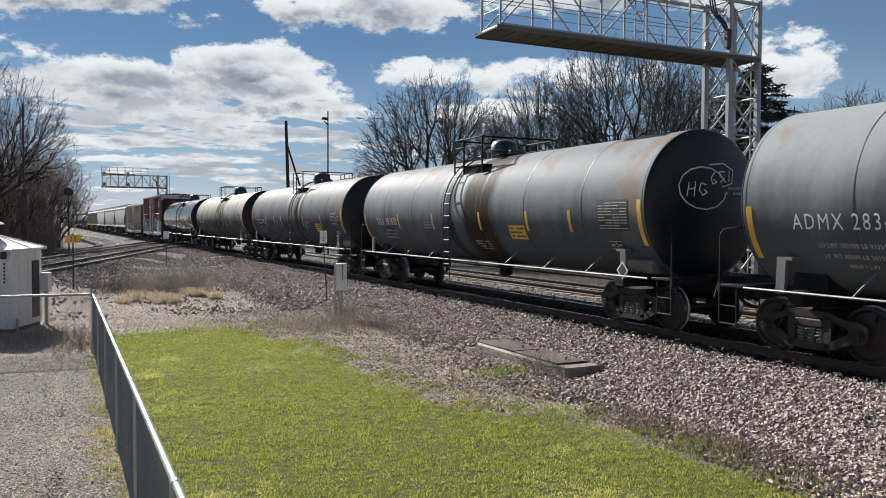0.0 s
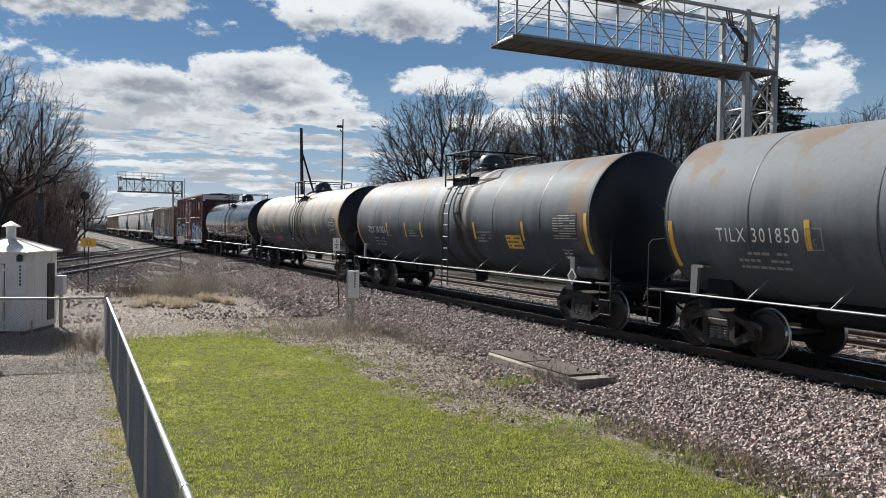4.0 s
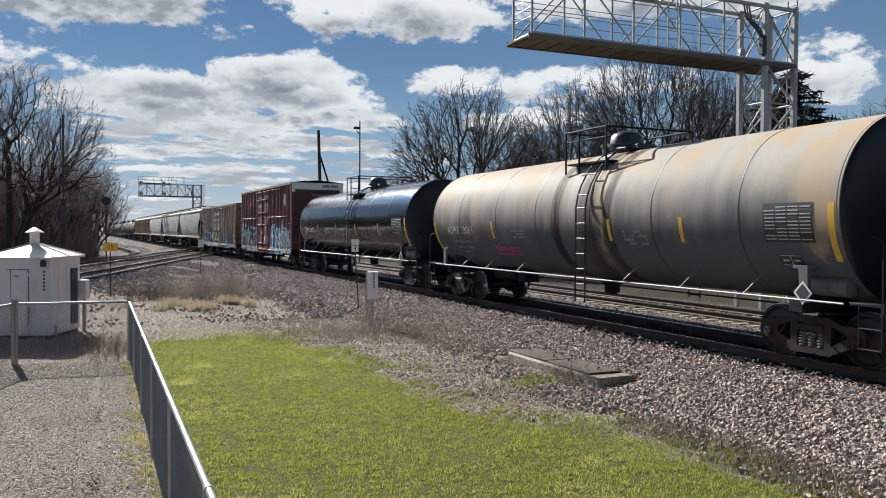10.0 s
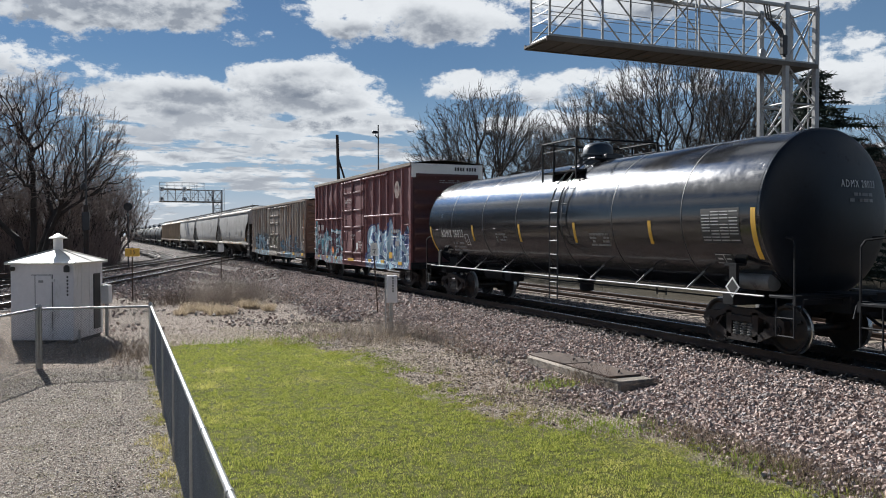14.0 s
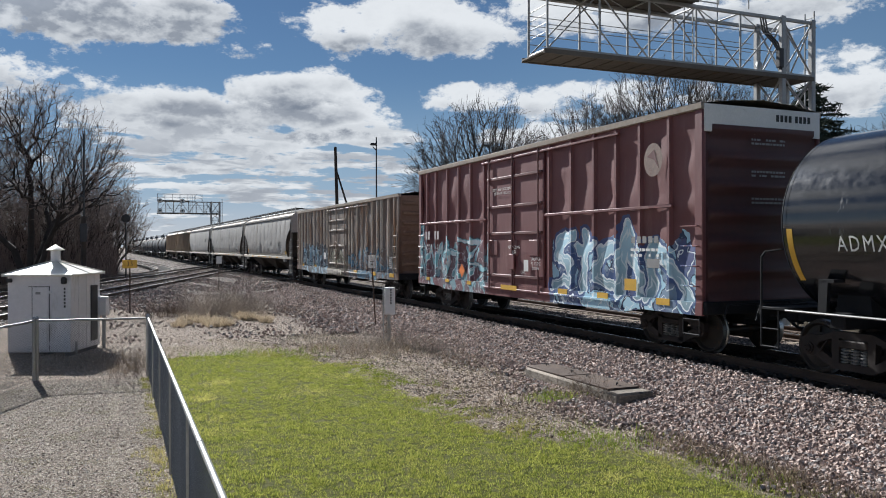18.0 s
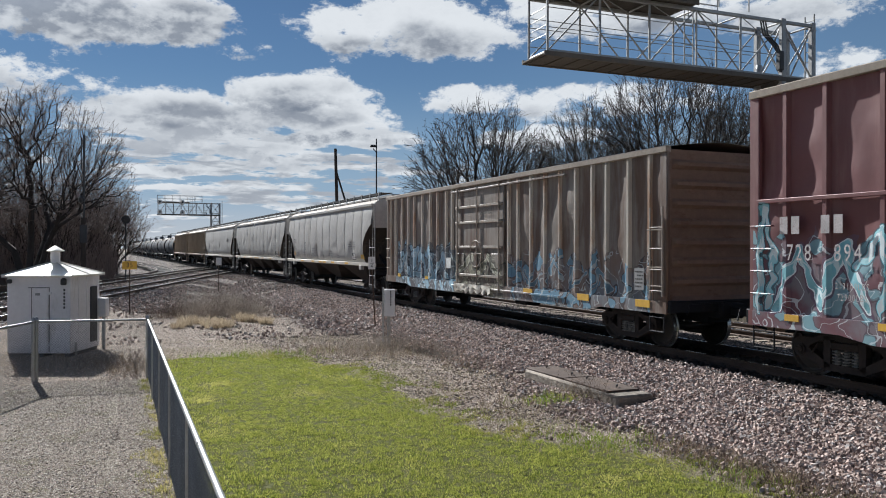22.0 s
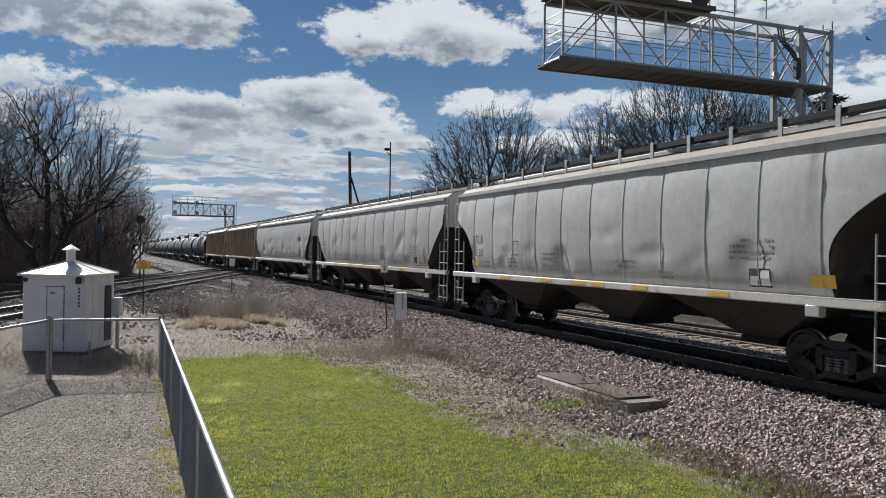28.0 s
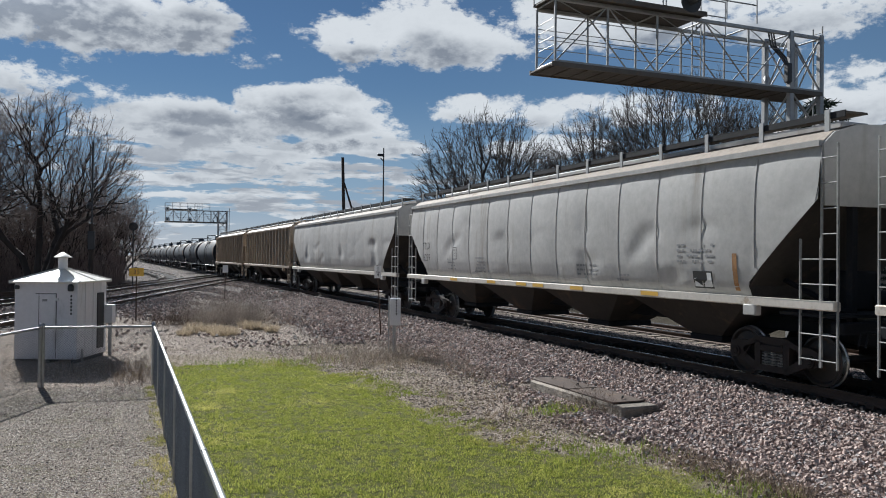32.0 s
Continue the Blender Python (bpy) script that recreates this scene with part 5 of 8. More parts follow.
        ring = [((a + c) / 2 + 0.42 * math.cos(t / 20 * 6.2832), 2.05 + 0.42 * math.sin(t / 20 * 6.2832)) for t in range(21)]
        if not cap:
            part("hand_wheel", Build().tube([(sx * (w + 0.08), y, z) for y, z in ring], 0.018, 5).tube([(sx * (w + 0.08), (a + c) / 2 - 0.42, 2.05), (sx * (w + 0.08), (a + c) / 2 + 0.42, 2.05)], 0.014, 5).cyl((sx * (w - 0.02), (a + c) / 2, 2.05), (sx * (w + 0.1), (a + c) / 2, 2.05), 0.05, 8), rib_mat, dr)
        for z in (z_top - 0.30, 0.96):
            part("door_track", Build().box(sx * (w - 0.02), sx * (w + 0.05), a - (c - a) * 0.95, c + 0.25, z - 0.028, z + 0.028, 0.008), side_mat if sx < 0 else rib_mat, car)
    CARS.append((car, yc, add_trucks(car, truck_at), True))
    return car


def hopper_car(name, yc, half, material, marks, label, bays, truck_at, cut=1.25, pointed=False, ribs=0, near=True):
    """A covered hopper: bowed sides, sloped ends over the trucks, chutes below, running boards above."""
    car = root(name, pose(track_x(yc), yc, 0), label, "hopper car", "freight train")
    zs = [1.52, 1.75, 2.1, 2.5, 2.9, 3.2, 3.5, 3.8, 4.05, 4.18]
    wid = [1.42, 1.53, 1.585, 1.60, 1.60, 1.595, 1.58, 1.55, 1.51, 1.47]
    if ribs:
        wid = [1.45] * 10

    def end_at(z):
        if pointed:
            k = max(0.0, min(1.0, (3.25 - z) / 1.45))
            return half - cut * k
        k = max(0.0, min(1.0, (3.30 - z) / 1.1))
        return half - cut * math.sin(k * math.pi / 2) ** 0.8
    def skin(y, z, sx=-1):
        """How far the side sheet stands out at a place on it."""
        k = max(0, min(len(zs) - 2, sum(1 for q in zs if q <= z) - 1))
        t = (z - zs[k]) / (zs[k + 1] - zs[k])
        w, u = wid[k] + (wid[k + 1] - wid[k]) * t, y / half
        if ribs:
            return w - 0.012
        q = 0.012 * abs(math.sin(math.pi * (u + 1) / 2 * (12 if half < 9 else 14))) ** 0.4
        return w - 0.012 + q - 0.09 * max(0.0, noise.noise((u * 9 + yc, z * 1.6, sx * 3.0)) - 0.18) * (1 if z < 3 else 0.3)

    def on_skin(v, f, y, z, lift=0.006):
        return Build().add([(-skin(y - p[0], z + p[1]) - lift, y - p[0], z + p[1]) for p in v], f)
    cols = 8 * (12 if half < 9 else 14)
    seams = [-1 + 2 * i / 13 for i in range(14)]
    for sx in (-1, 1):
        rows = []
        for z in [zs[0] + (zs[-1] - zs[0]) * i / 26 for i in range(27)]:
            e = end_at(z)
            rows.append([(sx * skin(max(-e, min(e, y)), z, sx), max(-e, min(e, y)), z) for y in [half * (-1 + 2 * i / cols) for i in range(cols + 1)]])
        part("side_sheet", Build().grid(rows), material, car, smooth=24)
        if near and not ribs:
            panes_n = 12 if half < 9 else 14
            for i in range(1, panes_n):
                y = -half + 2 * half * i / panes_n
                rows = [[(sx * (v - 0.016), y - 0.016, z), (sx * (v - 0.001), y - 0.007, z), (sx * (v - 0.001), y + 0.007, z), (sx * (v - 0.016), y + 0.016, z)] for z, v in zip(zs, wid) if abs(y) < end_at(z) - 0.05]
                if len(rows) > 2:
                    part("weld_seam", Build().grid(rows), material, car, smooth=0)
        part("roof_edge", Build().prism([(-half, 4.14), (half, 4.14), (half, 4.24), (-half, 4.24)], sx * 1.44, sx * 1.56), material, car)
        for y in [u * half for u in (seams[1:-1] if not ribs else [-1 + 2 * i / ribs for i in range(1, ribs)])]:
            if ribs:
                part("side_post", Build().box(sx * 1.44, sx * 1.56, y - 0.05, y + 0.05, 1.5, 4.15, 0.01), material, car)
        part("side_sill", Build().box(sx * 1.44, sx * 1.60, -half - 0.35, half + 0.35, 1.40, 1.56, 0.02), SILL_PALE if not ribs else material, car, "pale dusty side sill")
        for y in (-1, 1):
            for yy in (0.55, 0.25, 0.05):
                if near and not ribs:
                    part("reflector", Build().box(sx * 1.595, sx * 1.606, y * half * yy - 0.3, y * half * yy + 0.3, 1.44, 1.53), YELLOW_PAINT, car)
    # roof, hood and ends
    rows = []
    for i in range(31):
        y = -half + 2 * half * i / 30
        rows.append([(x, y, z) for x, z in ((-1.5, 4.20), (-1.25, 4.40), (-0.75, 4.55), (0, 4.60), (0.75, 4.55), (1.25, 4.40), (1.5, 4.20))])
    part("roof", Build().grid(rows), ROOF_PALE if not ribs else material, car)
    for s in (-1, 1):
        rows = [[(-w + 0.01, s * end_at(z), z), (0, s * end_at(z), z), (w - 0.01, s * end_at(z), z)] for z, w in zip(zs, wid)]
        rows.append([(-1.25, s * half, 4.40), (0, s * half, 4.59), (1.25, s * half, 4.40)])
        # the dark chute colour paints in the shade on this sloped end
        part("slope_sheet", Build().grid(rows), HOPPER_CHUTE if not ribs else material, car, "dark sloped end sheet with its shade painted in", smooth=20)
        rim = ((-1.47, 3.15), (1.47, 3.15), (1.50, 4.18), (1.25, 4.39), (0.75, 4.54), (0.0, 4.59), (-0.75, 4.54), (-1.25, 4.39), (-1.50, 4.18))
        k = len(rim)
        part("end_hood", Build().add([(x, s * (half + o), z) for o in (-0.02, 0.05) for x, z in rim],
                                     [tuple(range(k)), tuple(range(2 * k - 1, k - 1, -1))] + [(i, (i + 1) % k, k + (i + 1) % k, k + i) for i in range(k)]), material, car, "pale end panel under the roof", smooth=20)
        b = Build()
        b.box(-1.45, 1.45, s * (half + 0.15), s * (half + 0.40), 1.02, 1.22, 0.02)
        b.box(-1.50, 1.50, s * (half - 0.9), s * (half + 0.3), 1.28, 1.34, 0.01)
        part("end_platform", b, FRAME_BLACK, car)
        b = Build()
        for x in (-0.75, 0.75):
            b.box(x - 0.06, x + 0.06, s * (half - 0.1), s * (half + 0.02), 1.2, 3.6)
            b.tube([(x, s * half, 1.3), (x, s * (half - cut), 1.9)], 0.05, 6)
        b.cyl((0.2, s * (half - 0.55), 1.5), (0.9, s * (half - 0.55), 1.5), 0.2, 14)
        b.box(-0.35, 0.35, s * (half - 0.9), s * (half - 0.4), 1.35, 2.05, 0.04)
        part("end_frame", b, FRAME_BLACK, car)
        b = Build()
        coupler(b, s * (half + 1.15), s)
        b.box(-0.3, 0.3, s * (half - 1.5), s * (half + 0.5), 0.75, 1.1, 0.03)
        part("coupler", b, FRAME_BLACK, car)
        for sx in (-1, 1):
            b = Build()
            ladder(b, sx * 1.52, s * (half + 0.02), s * (half + 0.34), 0.45, 4.15, 0.42)
            part("ladder", b, LADDER_GREY if not ribs else material, car)
            b = Build()
            ladder(b, sx * 1.52, s * (half - 0.42), s * (half + 0.0), 0.45, 2.6, 0.42)
            part("ladder", b, LADDER_GREY if not ribs else material, car)
            part("jacking_pad", Build().box(sx * 1.46, sx * 1.62, s * truck_at - 0.16, s * truck_at + 0.16, 1.22, 1.42, 0.02), HOPPER_GREY if not ribs else material, car)
        b = Build()
        for x in (-0.55, 0.0, 0.55):
            ladder(b, x, s * (half + 0.1), s * (half + 0.12), 1.3, 4.2, 0.45) if x == 0 else None
        for z in (1.6, 2.05, 2.5, 2.95, 3.4, 3.85):
            b.cyl((0.6, s * (half + 0.12), z), (1.1, s * (half + 0.12), z), 0.016, 6)
        part("end_grab_irons", b, material, car)
    # chutes
    total = (half - cut) * 2 - 0.2
    bay = total / bays
    for k in range(bays):
        y = -total / 2 + bay * (k + 0.5)
        b = Build()
        lo, hi = 0.42, bay / 2 - 0.02
        v = [(x * 1.40, y + d * hi, 1.5) for x in (-1, 1) for d in (-1, 1)] + [(x * 0.62, y + d * lo, 0.62) for x in (-1, 1) for d in (-1, 1)]
        b.add(v, [(0, 1, 3, 2), (4, 6, 7, 5), (0, 4, 5, 1), (2, 3, 7, 6), (0, 2, 6, 4), (1, 5, 7, 3)])
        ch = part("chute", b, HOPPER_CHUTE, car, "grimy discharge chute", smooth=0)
        part("gate", Build().box(-0.66, 0.66, y - 0.5, y + 0.5, 0.50, 0.64, 0.02), FRAME_BLACK, ch)
    part("centre_sill", Build().box(-0.25, 0.25, -half - 0.3, half + 0.3, 0.85, 1.15, 0.02), FRAME_BLACK, car)
    # running boards on brackets, hatches
    for sx in (-1, 1):
        part("running_board", Build().box(sx * 0.62, sx * 1.12, -half - 0.15, half + 0.15, 4.70, 4.735), GRATING, car, "expanded-metal running board")
        part("board_edge", Build().box(sx * 1.12, sx * 1.14, -half - 0.15, half + 0.15, 4.64, 4.75), FRAME_BLACK, car)
    n_br = 14
    for i in range(n_br):
        y = -half + 0.2 + (2 * half - 0.4) * i / (n_br - 1)
        for sx in (-1, 1):
            part("bracket", Build().box(sx * 1.13, sx * 1.16, y - 0.05, y + 0.05, 4.36, 4.80), ALU, car)
    part("hatch", Build().box(-0.35, 0.35, -half + 0.6, half - 0.6, 4.58, 4.74, 0.03), material, car)
    if near and marks:
        rnd = random.Random(int(yc))
        code, num = marks
        part("lettering", on_skin(*lettering(code, 0.38), half - 1.82, 2.64), INK_DARK, car, "black stencilled car letters")
        part("lettering", on_skin(*lettering(num, 0.38), half - 1.82, 2.21), INK_DARK, car)
        for y, z, ww, ln in ((half - 4.2, 1.95, 0.7, 4), (half - 6.5, 1.95, 0.8, 5), (-half + 7.0, 1.9, 0.9, 3), (-half + 3.0, 2.3, 1.1, 4), (-half + 5.5, 1.75, 0.5, 2)):
            part("small_print", on_skin(*text_bars(ww, ln, 0.11, 0.05, rnd), y, z), INK_GREY, car)
        for line, z in (("LD LMT 223700", 1.93), ("LT WT 62300", 1.78)) if not pointed else ():
            for v, f in words_in_row(0.105, *line.split()):
                part("weight_lettering", on_skin(v, f, half - 2.30, z), INK_DARK, car)
        part("yellow_patch", on_skin(*rects([(-0.17, 0.17, -0.11, 0.11)]), half - 1.62, 1.92), YELLOW_PAINT, car) if not pointed else None
        part("plate_frame", on_skin(*rects([(-0.17, 0.17, 0.19, 0.21), (-0.17, 0.17, -0.21, -0.19), (-0.17, -0.15, -0.2, 0.2), (0.15, 0.17, -0.2, 0.2)]), half - 4.5, 2.38), INK_DARK, car)
        part("lettering", on_skin(*lettering("PLATE", 0.075), half - 4.5, 2.48), INK_DARK, car)
        part("lettering", on_skin(*lettering("C", 0.16), half - 4.5, 2.32), INK_DARK, car)
        part("data_panel", on_skin(*rects([(-0.28, 0.28, -0.17, 0.17)]), -half + 2.81, 1.83), INK_DARK, car)
        part("data_print", on_skin(*rects([(-0.25, -0.03, -0.14, 0.03), (0.02, 0.25, -0.14, 0.14)]), -half + 2.81, 1.83, 0.009), INK_WHITE, car)
        part("yellow_patch", on_skin(*rects([(-0.26, 0.26, -0.11, 0.11)]), -half + 1.4, 1.82), YELLOW_PAINT, car) if not pointed else None
        part("rust_streak", on_skin(*rects([(-0.06, 0.06, -0.35, 0.35)]), -half + 1.9, 2.0), mat("orange_rust", (0.34, 0.17, 0.06), 0.8, 0, 0.3, 4.0, 0.1), car) if pointed else None
    CARS.append((car, yc, add_trucks(car, truck_at), near))
    return car


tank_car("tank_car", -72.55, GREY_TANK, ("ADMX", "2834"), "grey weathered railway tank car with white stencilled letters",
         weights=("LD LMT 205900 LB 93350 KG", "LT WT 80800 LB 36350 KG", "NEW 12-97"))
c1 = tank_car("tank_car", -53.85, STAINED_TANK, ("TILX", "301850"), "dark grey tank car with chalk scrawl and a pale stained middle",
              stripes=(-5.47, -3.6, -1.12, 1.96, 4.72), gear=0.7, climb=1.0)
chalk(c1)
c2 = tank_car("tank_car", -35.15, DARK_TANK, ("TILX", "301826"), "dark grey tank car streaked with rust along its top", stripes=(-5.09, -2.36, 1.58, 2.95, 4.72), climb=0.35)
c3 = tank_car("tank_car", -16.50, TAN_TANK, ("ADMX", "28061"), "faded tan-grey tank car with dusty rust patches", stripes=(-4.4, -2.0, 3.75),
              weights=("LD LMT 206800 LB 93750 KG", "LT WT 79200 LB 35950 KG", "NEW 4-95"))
tank_car("tank_car", 2.26, BLACK_TANK, ("ADMX", "28023"), "glossy black tank car with clean reflective paint", stripes=(-4.9, -1.85, 1.1, 4.3), sheen=True)
rt = random.Random(8)
letters = []
for i in range(7):
    y0 = -0.75 + i * 0.21
    letters += [(y0, y0 + 0.07, -0.18 + rt.uniform(-0.05, 0.05), 0.16 + rt.uniform(-0.06, 0.08)), (y0 + 0.05, y0 + 0.19, 0.05 + rt.uniform(-0.08, 0.06), 0.13 + rt.uniform(-0.02, 0.05)), (y0 + 0.03, y0 + 0.17, -0.17, -0.10 + rt.uniform(-0.03, 0.04))]
part("spray_tag", on_tank(Build(), *rects([(a - 0.025, b2 + 0.025, c - 0.025, d + 0.025) for a, b2, c, d in letters]), 3.15, 1.66, TANK_R + 0.005, TANK_Z), INK_DARK, c3)
part("spray_tag", on_tank(Build(), *rects(letters), 3.15, 1.66, TANK_R + 0.008, TANK_Z), MAGENTA, c3, "small magenta spray-painted tag")
for c in (c1, c2):
    sign = part("warning_panel", on_tank(Build(), *rects([(-0.40, 0.40, -0.20, 0.20)]), -4.55 if c is c2 else -3.05, 1.97, TANK_R + 0.006, TANK_Z), YELLOW_PAINT, c, "yellow emergency notice panel")
    part("notice_print", on_tank(Build(), *text_bars(0.68, 3, 0.11, 0.05, random.Random(3), 0.1), -4.55 if c is c2 else -3.05, 1.92, TANK_R + 0.010, TANK_Z), INK_DARK, sign)

WHITE_SPRAY, TEAL, DEEP, SKY_BLUE = (0.78, 0.84, 0.86), (0.24, 0.58, 0.66), (0.04, 0.09, 0.24), (0.40, 0.62, 0.74)
RED_SIDE = paint_scrawl("spray_painted_oxide_red", (0.160, 0.056, 0.058), (0.22, 0.11, 0.10), (
    (((2.95, 2.45, 2.35, 2.40), (2.35, 2.40, 2.25, 1.95), (2.25, 1.95, 2.85, 1.75), (2.85, 1.75, 2.80, 1.30), (2.80, 1.30, 2.10, 1.20), (3.5, 2.55, 3.45, 1.25), (3.15, 2.15, 3.85, 2.25),
      (4.65, 2.15, 4.15, 2.05), (4.15, 2.05, 4.10, 1.45), (4.10, 1.45, 4.75, 1.25), (5.00, 1.15, 5.20, 2.65), (5.20, 2.65, 5.75, 1.2), (6.1, 2.25, 6.1, 1.2), (6.1, 2.25, 6.7, 1.85), (6.7, 1.85, 7.4, 1.05)),
     0.13, 0.80, SKY_BLUE, WHITE_SPRAY, DEEP, (1.95, 7.6), 2.35),
    (((-7.2, 1.2, -6.8, 2.2), (-6.8, 2.2, -6.3, 1.3), (-6.3, 1.3, -5.8, 2.3), (-5.8, 2.3, -5.4, 1.2), (-5.0, 2.1, -4.4, 1.9), (-4.4, 1.9, -4.7, 1.3), (-4.7, 1.3, -4.0, 1.2), (-3.6, 2.2, -3.3, 1.2), (-3.3, 1.2, -2.6, 2.1)),
     0.07, 0.34, TEAL, WHITE_SPRAY, (0.13, 0.07, 0.11), (-7.7, -1.75), 2.35),
    (((-7.55, 1.1, -7.5, 3.0), (-7.5, 3.0, -7.25, 2.3), (-7.25, 2.3, -7.35, 1.2), (-4.6, 1.1, -4.2, 2.5), (-4.2, 2.5, -2.6, 2.35), (-2.6, 2.35, -3.4, 1.75), (-3.4, 1.75, -2.1, 1.5), (-2.1, 1.5, -2.9, 1.05), (-5.6, 2.0, -5.0, 2.45), (-5.0, 2.45, -5.1, 1.2)),
     0.045, 0.0, WHITE_SPRAY, TEAL, (0.05, 0.09, 0.12), (-7.7, -1.75), 1.0)))
box_a = box_car("boxcar", 20.17, 7.8, 5.10, RED_SIDE, BOX_RED_SHADED, BOX_RED, ROOF_PALE, (-1.65, 1.93, 3), "oxide-red high boxcar with blue spray paint and white end band",
                (-6.76, -5.77, -4.88, -3.96, -2.94, -1.85), (2.15, 3.16, 4.12, 5.10, 6.15, 6.98), 6.2, belt=3.06, cap=0.55, end_ribs=7)
BROWN_TAGS = (
    (((-7.4, 1.2, -7.0, 2.1), (-7.0, 2.1, -6.5, 1.2), (-6.3, 1.9, -5.7, 2.2), (-5.7, 2.2, -6.1, 1.3), (-6.1, 1.3, -5.4, 1.1), (-5.2, 2.3, -4.8, 1.2), (-4.8, 1.2, -4.3, 2.0), (-4.3, 2.0, -4.1, 1.1), (-3.7, 1.2, -3.3, 2.0), (-3.3, 2.0, -2.7, 1.2)),
     0.06, 0.62, (0.36, 0.56, 0.68), (0.60, 0.70, 0.74), (0.03, 0.05, 0.08), (-7.9, -2.0), 2.30),
    (((2.2, 1.2, 2.6, 1.8), (2.6, 1.8, 3.0, 1.2), (3.4, 1.8, 3.3, 1.2), (3.3, 1.2, 3.9, 1.5), (4.2, 1.2, 4.4, 1.9), (4.4, 1.9, 4.9, 1.4), (5.3, 1.8, 5.2, 1.2), (5.2, 1.2, 5.9, 1.6), (6.2, 1.1, 6.5, 1.7), (6.5, 1.7, 7.0, 1.2)),
     0.05, 0.62, (0.13, 0.26, 0.36), (0.44, 0.47, 0.47), (0.16, 0.10, 0.085), (1.95, 8.6), 2.05),
    (((-1.5, 1.5, -0.6, 1.9), (-0.2, 1.3, 0.5, 1.8), (0.6, 1.9, 1.3, 1.4)), 0.09, 0.45, (0.24, 0.24, 0.17), (0.48, 0.47, 0.38), (0.07, 0.065, 0.05), (-1.9, 1.7), 2.0))
# Same paint twice: dark for shaded panels, pale for the ribs the sun grazes.
BROWN_SIDE = paint_scrawl("spray_painted_faded_brown", (0.235, 0.205, 0.178), (0.098, 0.046, 0.024), BROWN_TAGS, (0.42, 0.60))
BROWN_RIB = paint_scrawl("spray_painted_sunlit_rib", (0.44, 0.40, 0.345), (0.28, 0.135, 0.06), BROWN_TAGS, (0.46, 0.62))
box_b = box_car("boxcar", 39.45, 9.15, 4.42, BROWN_SIDE, BOX_BROWN_SHADED, BOX_BROWN, ROOF_PALE, (-1.72, 1.92, 3), "faded grey-brown boxcar with rust runs and low spray paint",
                (-8.54, -7.78, -6.92, -6.32, -5.58, -4.81, -4.04, -3.27, -2.52, -1.95), (2.25, 2.77, 3.56, 4.25, 5.07, 5.93, 6.61, 7.33, 8.09, 8.7), 7.1, width=1.58, end_ribs=8, thin=True, post_mat=BROWN_RIB)


